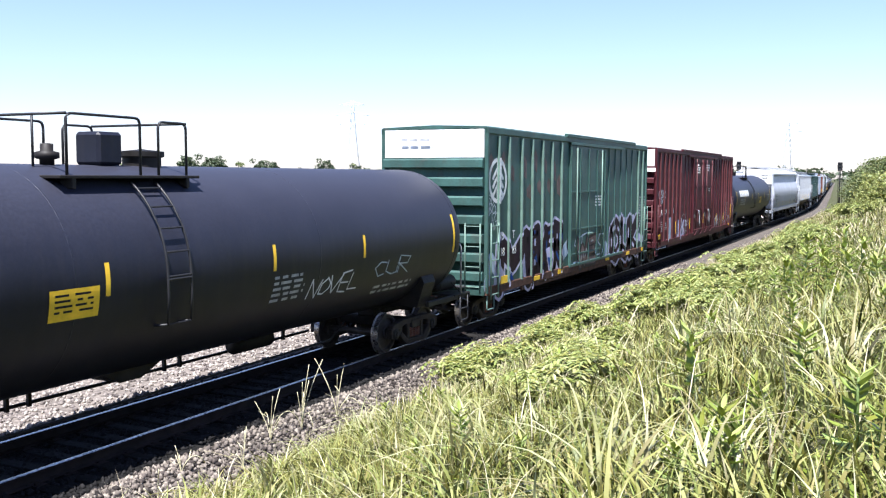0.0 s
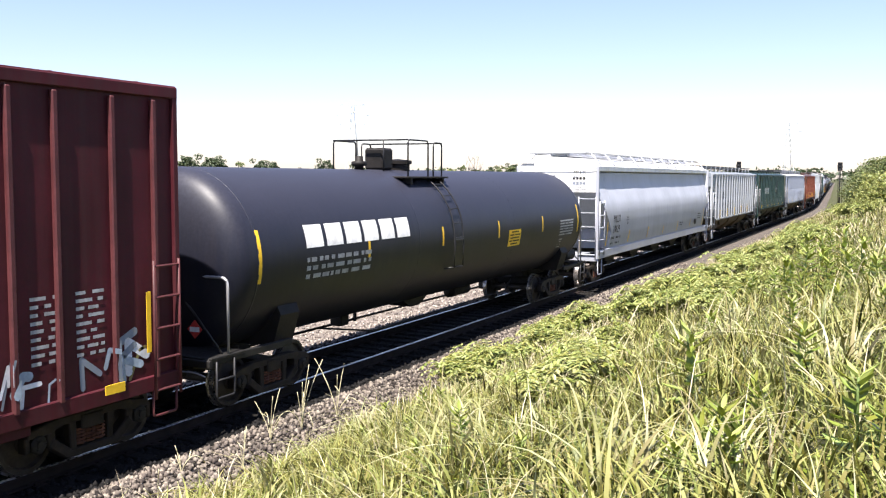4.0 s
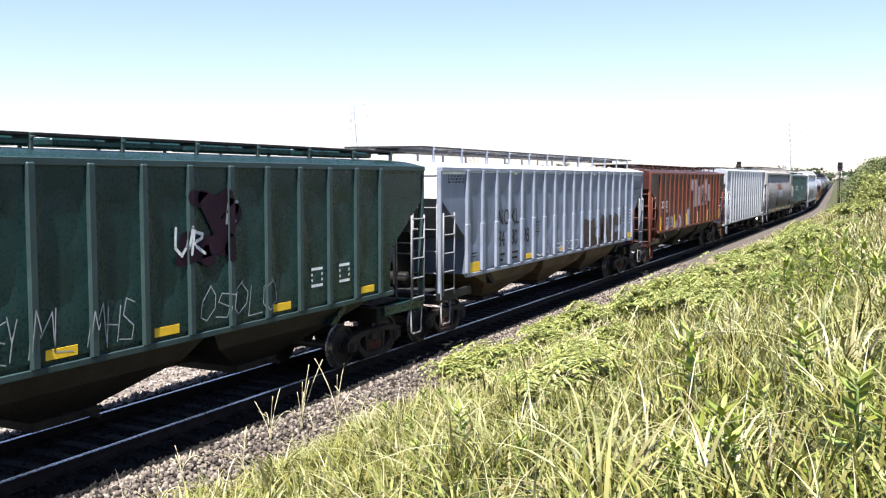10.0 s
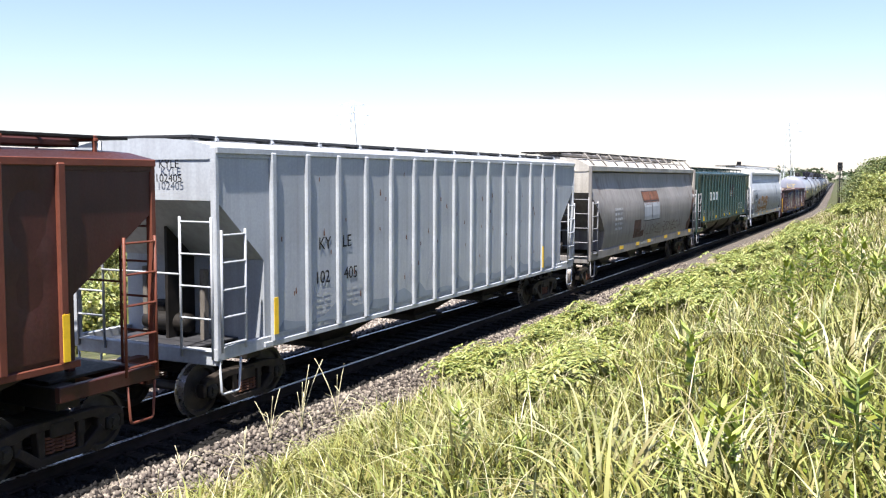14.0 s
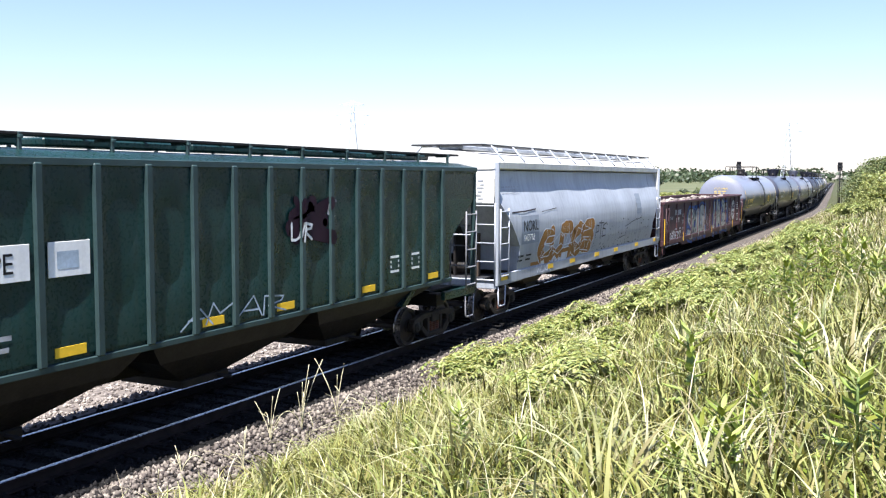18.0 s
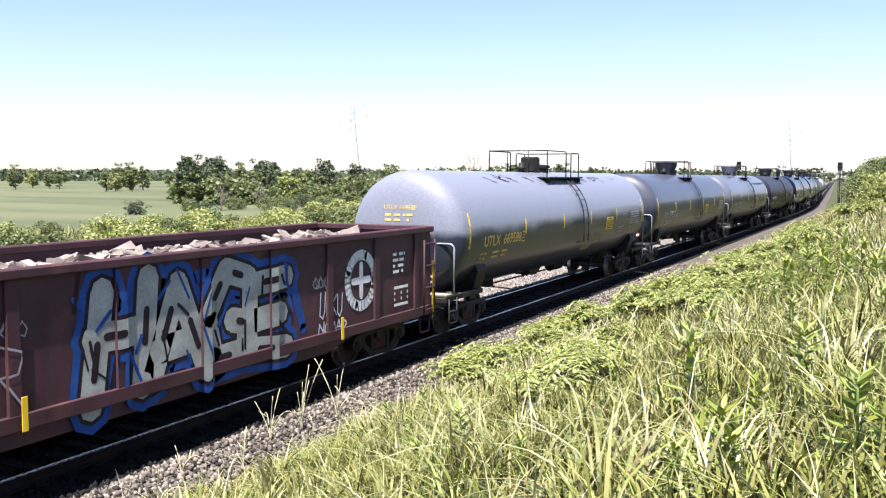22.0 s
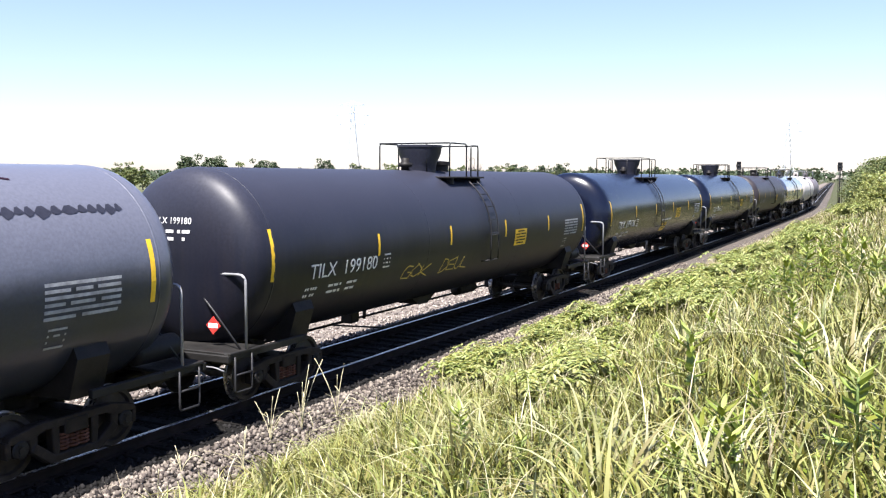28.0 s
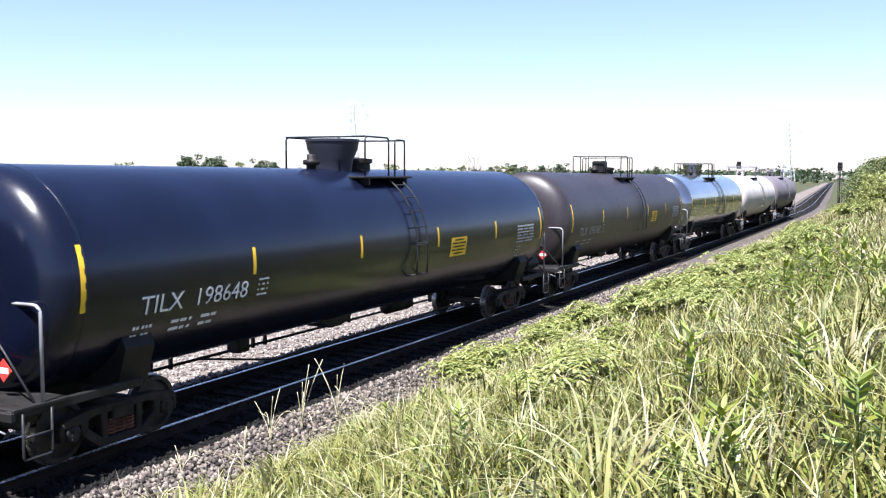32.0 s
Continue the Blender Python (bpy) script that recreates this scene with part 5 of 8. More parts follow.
# ---- the consist, in order of passing ----
six = lambda half, q=(0.20, 0.40, 0.60, 0.80): [(-half - 0.18, 1), *[(-half + 2 * half * k, 0) for k in q], (half, 1)]
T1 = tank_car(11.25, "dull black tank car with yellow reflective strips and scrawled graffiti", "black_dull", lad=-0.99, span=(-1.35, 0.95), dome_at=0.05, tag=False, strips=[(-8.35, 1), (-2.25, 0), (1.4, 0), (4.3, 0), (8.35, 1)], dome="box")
T2 = boxcar(29.90, "faded green high-cube boxcar with white-topped ends and graffiti", 16.5, "green_box", "green_lite", "white",
            [-7.47, -6.75, -5.81, -5.0, -4.16, -3.32, -2.46, 2.8, 3.6, 4.4, 5.2, 6.0, 6.9, 7.6], [(-1.7, 2.15)], (-2.1, 6.15), "old_rust")
T3 = boxcar(49.95, "oxide-red double-door high-cube boxcar with white-topped ends", 20.15, "brown_box", "red_lite", "white",
            [-9.3, -8.43, -7.63, -6.78, -5.95, -5.1, -4.81, -3.95, -3.17, -2.53, 3.98, 4.74, 5.58, 6.42, 7.24, 7.91, 8.84, 9.6], [(-2.23, 0.38), (0.46, 3.10)], (-4.95, 5.7), "brown_box", plug=True)
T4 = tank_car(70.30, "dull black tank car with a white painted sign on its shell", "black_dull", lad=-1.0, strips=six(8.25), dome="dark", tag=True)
T5 = hopper(91.30, "white covered hopper with smooth bowed sides and black lettering", 20.6, "white_hopper", "white_hopper", True, (), 4.26, 1.30, 4, "iron", "white_hopper", slope_mat="slope_grey", end_mat="white", diag=(1.4, 1.98, 3.35), hatch="white_hopper", board="silver_rib")
T6 = hopper(111.70, "weathered silver-grey ribbed covered hopper with black lettering", 17.6, "silver_hopper", "silver_rib", False,
            [-7.70 + i * 0.925 for i in range(17)], rail="silver_rib", walk_z=0.42)
T7 = hopper(130.90, "dark green ribbed covered hopper with white marking panels", 18.15, "green_hopper", "green_hopper_rib", False,
            [-7.75 + i * 0.931 for i in range(17)], rail="railing_grey", bay_mat="iron", slope_mat="green_hopper", board="iron", hatch="green_hopper")
T8 = hopper(150.07, "silver-grey ribbed covered hopper with black lettering and scrawls", 18.5, "slate_hopper", "slate_rib", False,
            [-7.826 + i * 0.906 for i in range(18)], rail="railing_grey", sleeve=True, walk_z=0.46, end_mat="white", frame_mat="iron", slope_mat="slope_dark")
T9 = hopper(169.75, "brown ribbed covered hopper with orange-brown ribs and grey paint patches", 17.9, "brown_hopper", "brown_rib", False,
            [-7.3 + i * 0.9125 for i in range(17)], rail="brown_rib", bay_mat="slope_dark", slope_mat="brown_hopper", end_mat="brown_hopper", board="iron", hatch="brown_hopper")
T10 = hopper(188.70, "chalky pale grey ribbed covered hopper with black lettering", 17.4, "kyle_hopper", "silver_rib", False,
             [-7.28 + i * 1.0 for i in range(15)], 4.32, 1.12, 3, "iron", "silver_rib", slope_mat="slope_grey", diag=(1.2, 2.5, 3.5), walk_z=0.17, frame_mat="silver_rib")
T11 = hopper(208.20, "grimy tan covered hopper with bowed sides and rust stains", 17.8, "tan_hopper", "tan_hopper", True, (), 4.26, 1.30, 3, "iron", "railing_grey", end_mat="dirty_roof", diag=(1.4, 1.98, 3.35), hatch="tan_hopper", board="iron")
T12 = hopper(226.85, "dark green ribbed covered hopper with white panels and a dark scrawl", 18.0, "green_hopper", "green_hopper_rib", False,
             [-7.7 + i * 0.925 for i in range(17)], rail="railing_grey", bay_mat="iron", slope_mat="green_hopper", board="iron", hatch="green_hopper")
T13 = hopper(246.35, "weathered white covered hopper with bowed sides and orange graffiti", 18.1, "pale_hopper", "pale_hopper", True, (), 4.26, 1.30, 3, "slope", "white_hopper", end_mat="cream_roof", diag=(1.4, 1.98, 3.35), hatch="pale_hopper")
T14 = gondola(267.65, "rusty brown low gondola heaped with pale scrap, covered in graffiti", 22.0, 0.45)
T15 = tank_car(289.10, "grey tank car with yellow lettering, coloured as lit above and shaded below", "grey_tank", 8.35, 0.55, "railing_black", "dark", six(8.3, (0.215, 0.415, 0.585, 0.775)), ("UTLX  669588", -7.62, 2.12, 0.27), mid="letter_gold", ends="letter_gold", span=(-1.95, 1.2), tag_at=3.25, placard="letter_dim", plank=True)
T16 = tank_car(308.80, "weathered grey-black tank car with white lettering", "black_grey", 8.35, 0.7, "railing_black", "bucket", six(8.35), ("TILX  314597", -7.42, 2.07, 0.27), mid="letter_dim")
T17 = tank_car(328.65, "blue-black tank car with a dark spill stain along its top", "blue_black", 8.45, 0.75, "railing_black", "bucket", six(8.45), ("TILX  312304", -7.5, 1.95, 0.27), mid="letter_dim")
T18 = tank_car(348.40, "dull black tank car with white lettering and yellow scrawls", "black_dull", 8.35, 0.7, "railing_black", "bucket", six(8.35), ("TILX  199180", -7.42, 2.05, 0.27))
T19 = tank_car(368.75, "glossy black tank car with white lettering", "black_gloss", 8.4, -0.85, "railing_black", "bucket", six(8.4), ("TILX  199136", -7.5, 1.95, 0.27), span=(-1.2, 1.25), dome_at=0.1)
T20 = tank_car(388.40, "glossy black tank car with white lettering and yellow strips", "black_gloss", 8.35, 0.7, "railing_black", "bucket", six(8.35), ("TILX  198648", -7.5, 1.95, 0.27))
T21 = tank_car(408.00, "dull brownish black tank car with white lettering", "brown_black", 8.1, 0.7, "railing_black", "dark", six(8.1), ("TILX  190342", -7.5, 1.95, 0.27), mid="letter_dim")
T22 = tank_car(427.00, "mirror-bright polished dark tank car with dark railing", "mirror_tank", 7.95, 0.5, "railing_black", "bucket", six(7.95), tag=False)
T23 = tank_car(445.30, "cream-white tank car near the train's end", "cream_tank", 7.9, 0.3, "railing_grey", "box", (), tag=False)
T24 = tank_car(463.40, "dull mauve-grey tank car at the end of the train", "mauve_tank", 7.4, 0.3, "railing_grey", "box", (), tag=False)
for root, a, b, m in ((T6, -7.70, 0.925, "silver_hopper"), (T7, -7.75, 0.931, "green_hopper"), (T8, -6.92, 0.906, "slate_hopper"), (T9, -7.3, 0.9125, "brown_hopper"), (T12, -7.7, 0.925, "green_hopper")):
    dented_panels(root, [a + b * i for i in range(-1 if root is T8 else 0, 17)], m, 1.60, 3.98)
dented_panels(T10, [-7.28 + i for i in range(15)], "kyle_hopper", 1.2, 4.2, 0.008)


# ---- lettering, tape and spray paint on the cars ----
def stroke(pts, w):
    """Convex pieces of a painted line in x and z."""
    out = []
    for (x0, z0), (x1, z1) in zip(pts, pts[1:]):
        d = math.hypot(x1 - x0, z1 - z0) or 1
        nx, nz = -(z1 - z0) / d * w / 2, (x1 - x0) / d * w / 2
        out.append([(x0 + nx, z0 + nz), (x0 - nx, z0 - nz), (x1 - nx, z1 - nz), (x1 + nx, z1 + nz)])
    for x, z in pts:
        out.append([(x + w / 2 * math.cos(a * math.pi / 4), z + w / 2 * math.sin(a * math.pi / 4)) for a in range(8)])
    return out


def clipped(poly, x0, x1):
    for edge, keep in ((x0, 1), (x1, -1)):
        res = []
        for i, (xa, za) in enumerate(poly):
            xb, zb = poly[(i + 1) % len(poly)]
            ia, ib = (xa - edge) * keep >= 0, (xb - edge) * keep >= 0
            if ia:
                res.append((xa, za))
            if ia != ib:
                t = (edge - xa) / (xb - xa)
                res.append((edge, za + t * (zb - za)))
        poly = res
        if len(poly) < 3:
            return None
    return poly


def sprayed(name, parent, mat, polys, layer, y=-1.484, ribs=(), shell=False, prof=None, label=""):
    """Paint that lies on a side, and over the ribs that stand proud of it."""
    v, f = [], []
    base_lift = 0.0022 * layer
    count = [0]
    def put(poly, yy):
        area = sum(a[0] * b[1] - b[0] * a[1] for a, b in zip(poly, poly[1:] + poly[:1]))
        if area < 0:
            poly = poly[::-1]
        k = len(v)
        count[0] += 1
        lift = base_lift + 0.00012 * (count[0] % 7)
        for x, z in poly:
            if shell:
                v.append((x, shell_y(z, TR + 0.003 + lift), z))
            elif prof:
                v.append((x, -side_y(prof, z) - 0.006 - lift, z))
            else:
                v.append((x, yy - lift, z))
        f.append(tuple(range(k, len(v))))
    for q in polys:
        if prof or shell:                          # slice tall pieces so that they follow the curve
            put(q, y)
            continue
        put(q, y)
        for rx, hw, ry in ribs:
            c = clipped(q, rx - hw, rx + hw)
            if c:
                put(c, ry)
    ob = link(name, from_lists(name, v, f), mat, parent, None, label)
    ob["kind"] = "stuff"
    return ob


LET = {"M": [[(0, 0), (0.05, 1), (0.4, 0.45), (0.8, 1), (0.95, 0)]], "E": [[(0.9, 1), (0.1, 0.9), (0.05, 0.1), (0.9, 0)], [(0.1, 0.5), (0.75, 0.5)]],
       "K": [[(0.1, 0), (0.1, 1)], [(0.9, 1), (0.15, 0.45), (0.9, 0)]], "R": [[(0.1, 0), (0.1, 1), (0.8, 0.9), (0.75, 0.55), (0.15, 0.5), (0.9, 0)]],
       "S": [[(0.9, 0.9), (0.3, 1), (0.1, 0.7), (0.85, 0.4), (0.7, 0.05), (0.05, 0.1)]], "O": [[(0.5, 1), (0.08, 0.7), (0.1, 0.2), (0.5, 0), (0.9, 0.3), (0.88, 0.75), (0.5, 1)]],
       "U": [[(0.1, 1), (0.12, 0.2), (0.5, 0), (0.85, 0.2), (0.9, 1)]], "H": [[(0.1, 0), (0.15, 1)], [(0.85, 0), (0.9, 1)], [(0.12, 0.5), (0.88, 0.55)]],
       "G": [[(0.9, 0.85), (0.45, 1), (0.1, 0.6), (0.2, 0.1), (0.8, 0.05), (0.85, 0.45), (0.55, 0.45)]], "N": [[(0.1, 0), (0.12, 1), (0.85, 0.05), (0.9, 1)]],
       "A": [[(0.05, 0), (0.45, 1), (0.95, 0)], [(0.2, 0.35), (0.78, 0.35)]], "L": [[(0.15, 1), (0.1, 0.05), (0.9, 0)]], "D": [[(0.1, 0), (0.15, 1), (0.7, 0.9), (0.9, 0.45), (0.6, 0.05), (0.1, 0)]],
       "V": [[(0.05, 1), (0.45, 0), (0.95, 1)]], "C": [[(0.9, 0.85), (0.45, 1), (0.1, 0.5), (0.45, 0), (0.9, 0.15)]], "P": [[(0.1, 0), (0.15, 1), (0.85, 0.85), (0.75, 0.5), (0.15, 0.45)]],
       "W": [[(0, 1), (0.25, 0), (0.5, 0.6), (0.75, 0), (1, 1)]], "B": [[(0.1, 0), (0.12, 1), (0.75, 0.85), (0.2, 0.52), (0.85, 0.3), (0.1, 0)]], "I": [[(0.5, 0), (0.5, 1)]],
       "T": [[(0, 1), (1, 0.95)], [(0.5, 1), (0.45, 0)]], "X": [[(0, 1), (1, 0)], [(1, 1), (0, 0)]],
       "Y": [[(0, 1), (0.5, 0.5), (1, 1)], [(0.5, 0.5), (0.4, 0)]]}


def script(word, x, z, w, h, slant=0.0, rise=0.0, wobble=0.05, seed=1, overlap=0.12):
    """Strokes of sprayed letterforms in a box that may rise or fall along the car."""
    r = random.Random(seed)
    cw = w / len(word)
    lines = []
    for i, ch in enumerate(word):
        k = r.uniform(0.9, 1.12)
        for ln in LET[ch]:
            lines.append([(x + i * cw + (a * (1 + overlap) + slant * b) * cw + r.uniform(-wobble, wobble) * cw,
                           z + rise * (i + a) / len(word) + b * h * k + r.uniform(-wobble, wobble) * h) for a, b in ln])
    return lines


def throw_up(root, word, x, z, w, h, fill, outline, width, ribs=(), halo=None, slant=0.0, rise=0.0, seed=1, shine=None, y=-1.484, prof=None, edge=0.09):
    """A filled graffiti piece: halo, outline, fill and a few shine marks, one coat over the other."""
    lines = script(word, x, z, w, h, slant, rise, 0.06, seed)
    kw = dict(y=y, ribs=ribs, prof=prof)
    base = None
    if halo:
        base = sprayed("graffiti_halo", root, halo, [p for ln in lines for p in stroke(ln, width + 0.36)], 1, **kw)
    o = sprayed("graffiti_outline", root, outline, [p for ln in lines for p in stroke(ln, width + edge * 2)], 2, **kw)
    sprayed("graffiti_fill", root, fill, [p for ln in lines for p in stroke(ln, width)], 3, **kw)
    if shine:
        r = random.Random(seed + 9)
        segs = []
        for ln in lines:
            for a, b in zip(ln, ln[1:]):
                if r.random() < 0.55:
                    m = r.uniform(0.2, 0.5)
                    p = (a[0] + (b[0] - a[0]) * m, a[1] + (b[1] - a[1]) * m)
                    q = (a[0] + (b[0] - a[0]) * (m + 0.3), a[1] + (b[1] - a[1]) * (m + 0.3))
                    segs += stroke([p, q], width * 0.28)
        if segs:
            sprayed("graffiti_shine", root, shine, segs, 4, **kw)


def scrawl(root, word, x, z, w, h, mat, width=0.035, seed=1, layer=3, **kw):
    return sprayed("scrawl", root, mat, [p for ln in script(word, x, z, w, h, 0.15, 0, 0.1, seed) for p in stroke(ln, width)], layer, **kw)


def scribble(root, x, z, w, h, mat, width=0.02, seed=1, layer=3, **kw):
    """A faint looping tag with no letters in it."""
    r = random.Random(seed)
    n = 26
    pts = [(x + w * i / n + 0.10 * w * math.sin(i * 1.9 + seed), z + h * (0.5 + 0.45 * math.sin(i * 1.3 + seed) * r.uniform(0.5, 1.0))) for i in range(n + 1)]
    return sprayed("scrawl", root, mat, stroke(pts, width), layer, **kw)


def rect(x0, x1, z0, z1, n=1):
    return [[(x0, z0 + (z1 - z0) * i / n), (x1, z0 + (z1 - z0) * i / n), (x1, z0 + (z1 - z0) * (i + 1) / n), (x0, z0 + (z1 - z0) * (i + 1) / n)] for i in range(n)]


def lines_of(seed, rows, w, lo=0.08, hi=0.3):
    r = random.Random(seed)
    out = []
    for _ in range(rows):
        row, a = [], 0.0
        while a < w:
            b = min(r.uniform(lo, hi), w - a + 0.02)
            row.append((a, b))
            a += b + r.uniform(0.04, 0.12)
        out.append(row)
    return out


# T1: scrawls and notice panel
scrawl(T1, "NOVEL", 2.5, 1.70, 1.7, 0.34, "spray_white", 0.03, 3, shell=True)
scrawl(T1, "CUR", 4.7, 1.85, 1.5, 0.36, "spray_pale", 0.025, 4, shell=True)
shell_bars("data_lettering", T1, "letter_dim", 1.42, 2.2, lines_of(3, 5, 0.9), 0.05, 0.05)
wrapped("notice_panel", T1, "yellow", -3.2, -2.4, 2.06, 2.46, "yellow notice panel with black lettering", 0.008)
shell_bars("notice_lettering", T1, "letter_black", -3.12, 2.40, lines_of(5, 4, 0.6), 0.03, 0.04)
shell_bars("faded_lettering", T1, "letter_dim", 5.0, 1.66, lines_of(6, 2, 1.6), 0.05, 0.06)

# T2: green boxcar
G_RIBS = [(x, 0.06, -1.517 if -2.1 < x < 6.15 else -1.554) for x in (-7.47, -6.75, -5.81, -5.0, -4.16, -3.32, -2.46, 2.8, 3.6, 4.4, 5.2, 6.0, 6.9, 7.6)]
ring = [stroke([(-7.47 + 0.56 * math.cos(a * math.pi / 14), 3.78 + 0.54 * math.sin(a * math.pi / 14)) for a in range(29)], 0.11)]
sprayed("round_emblem", T2, "letter_white", [p for q in ring for p in q], 2, ribs=G_RIBS, label="white ring with a plain tree shape")
tree = stroke([(-7.47, 3.35), (-7.47, 4.2)], 0.17)
for z in (3.45, 3.68, 3.90):
    for d in (-1, 1):
        tree += stroke([(-7.47 + d * 0.10, z + 0.16), (-7.47 + d * 0.33, z - 0.06)], 0.10)
sprayed("round_emblem", T2, "letter_white", tree, 3, ribs=G_RIBS)
sprayed("graffiti_halo", T2, "spray_pale", stroke([(-8.15, 1.1), (-7.9, 1.75), (-7.3, 1.3)], 0.4) + stroke([(-2.6, 1.3), (-1.6, 1.75), (-0.4, 1.5), (1.2, 1.7), (2.6, 1.35)], 0.45), 1, ribs=G_RIBS)
sprayed("graffiti_halo", T2, "spray_lilac", [p for x, z in ((-6.9, 1.75), (-5.9, 2.0), (-4.9, 2.1), (-3.9, 2.15), (-3.0, 2.2)) for p in stroke([(x - 0.3, z - 0.25), (x, z + 0.12), (x + 0.35, z - 0.15)], 0.20)], 1, ribs=G_RIBS)
throw_up(T2, "M", -7.25, 0.98, 2.0, 1.22, "spray_plum", "spray_lilac", 0.56, G_RIBS, None, 0.0, 0.0, 4, None, edge=0.09)
throw_up(T2, "EKER", -5.15, 1.08, 2.75, 1.18, "spray_plum", "spray_lilac", 0.38, G_RIBS, None, 0.0, 0.08, 5, "spray_blue", edge=0.09)
sprayed("graffiti_tail", T2, "spray_lilac", [[(-7.75, 0.95), (-7.45, 1.75), (-6.6, 0.98), (-6.85, 0.92), (-7.35, 1.35), (-7.55, 0.95)], [(-5.75, 1.55), (-5.55, 1.0), (-5.35, 0.95), (-5.5, 1.75)], [(-3.75, 1.75), (-3.45, 0.98), (-3.2, 1.5), (-3.4, 1.8)]], 4, ribs=G_RIBS)
sprayed("graffiti_tail", T2, "spray_blue", [[(-3.62, 1.5), (-3.45, 1.15), (-3.32, 1.45)], [(-4.75, 1.55), (-4.5, 1.4), (-4.55, 1.65)], [(-6.6, 1.15), (-6.3, 1.05), (-6.5, 1.3)]], 6, ribs=G_RIBS)
sprayed("graffiti_tail", T2, "spray_plum", rect(-7.6, -6.6, 0.93, 1.12), 3, ribs=G_RIBS)
throw_up(T2, "OUK", 3.2, 1.0, 3.7, 1.2, "spray_plum", "spray_lilac", 0.52, G_RIBS, None, 0.0, 0.0, 7, "spray_lilac", edge=0.10)
sprayed("graffiti_halo", T2, "spray_lilac", stroke([(2.3, 1.0), (3.0, 1.35), (3.4, 2.2), (4.4, 2.3), (5.4, 2.2), (6.4, 2.3)], 0.26) + stroke([(6.6, 1.0), (7.1, 1.55), (7.6, 1.4)], 0.30), 1, ribs=G_RIBS)
throw_up(T2, "WE", -0.9, 1.05, 1.9, 0.75, "worn_brown", "spray_black", 0.24, (), None, 0, 0, 9, "spray_khaki", y=-1.552)
scrawl(T2, "SEUS", -1.4, 1.1, 3.4, 0.9, "spray_pale", 0.05, 12, y=-1.552, layer=1)
for wd, x, z, w in (("SO", -8.12, 3.15, 0.35), ("BO", -8.08, 2.92, 0.45), ("IC", -8.0, 2.70, 0.5), ("V", -7.9, 2.5, 0.4)):
    scrawl(T2, wd, x, z, w, 0.26, "spray_white", 0.02, int(z * 7))
r = random.Random(77)
for i, x in enumerate((-8.05, -7.2, -6.65, -5.7, -5.35, -4.85, -4.5, -4.05, -3.65, -3.2, -2.8)):
    z = r.uniform(3.3, 4.3)
    w, d = r.uniform(0.18, 0.4), r.uniform(0.3, 0.6)
    sprayed("worn_patch", T2, "worn_brown", [[(x, z), (x + w, z - 0.12), (x + w * 1.05, z + d * 0.7), (x + w * 0.5, z + d), (x - 0.05, z + d * 0.6)]], 1, label="scuffed brown patch")
for x, tx in ((-7.3, "IB"), (-6.45, "T")):
    writing("car_lettering", tx, T2, "letter_white", x, -1.495, 2.22, 0.22)
for x, tx in ((-7.3, "18"), (-6.45, "83"), (-5.75, "9")):
    writing("car_lettering", tx, T2, "letter_white", x, -1.495, 1.80, 0.22)
for x, w in ((-7.2, 0.6), (-4.65, 0.5), (-2.55, 0.45), (0.1, 0.4), (2.6, 0.45), (5.4, 0.45), (7.7, 0.4)):
    box("reflective_strip", T2, "yellow", (x, -1.545, 0.97 if x > -7 else 1.17), (w, 0.01, 0.12 if x > -7 else 0.2), 0.002)
bars("data_lettering", T2, "letter_white", 7.0, -1.49, 3.1, lines_of(11, 12, 0.45), 0.045, 0.06)
bars("data_lettering", T2, "letter_white", 7.68, -1.49, 3.1, lines_of(12, 10, 0.4), 0.045, 0.06)
bars("door_lettering", T2, "letter_white", 1.0, -1.555, 3.25, lines_of(13, 4, 0.75), 0.05, 0.05)
for z, w in ((4.86, 0.9), (3.66, 0.7), (3.18, 0.9), (2.72, 0.8)):
    bars("end_lettering", T2, "letter_dim" if z > 4.5 else "letter_white", -8.345 if z > 4.5 else -8.37, 0.9, z, lines_of(int(z * 10), 2 if z < 4.5 else 1, w), 0.045 if z < 4.5 else 0.08, 0.05, face=1)
# T3: oxide-red boxcar
R_RIBS = [(x, 0.06, -1.517 if -4.95 < x < 5.7 else -1.554) for x in (-9.3, -8.43, -7.63, -6.78, -5.95, -5.1, -4.81, -3.95, -3.17, -2.53, 3.98, 4.74, 5.58, 6.42, 7.24, 7.91, 8.84)]
for x, tx in ((-9.12, "TR"), (-8.21, "19"), (-7.45, "4"), (-6.72, "01")):
    writing("car_lettering", tx, T3, "letter_white", x, -1.495, 2.2, 0.25)
scrawl(T3, "GRSK", -9.5, 2.95, 1.1, 0.35, "spray_white", 0.04, 6, ribs=R_RIBS)
scrawl(T3, "NOV", -9.1, 2.72, 0.5, 0.2, "spray_white", 0.025, 8)
bubble = [[(-4.69 + 0.20 * math.cos(a * math.pi / 9), 1.27 + 0.20 * math.sin(a * math.pi / 9)) for a in range(19)],
          [(-4.34, 1.50), (-4.22, 1.70), (-4.02, 1.72), (-3.96, 1.52), (-4.14, 1.30), (-4.20, 1.12)], [(-4.14, 1.28), (-3.98, 1.22), (-3.98, 1.06), (-4.16, 1.05)],
          [(-5.75, 1.75), (-5.85, 1.20), (-5.60, 1.02), (-5.35, 1.10)], [(-5.30, 1.75), (-5.25, 1.30)], [(-5.12, 1.05), (-5.08, 1.35)], [(-4.86, 1.62), (-4.82, 1.82)]]
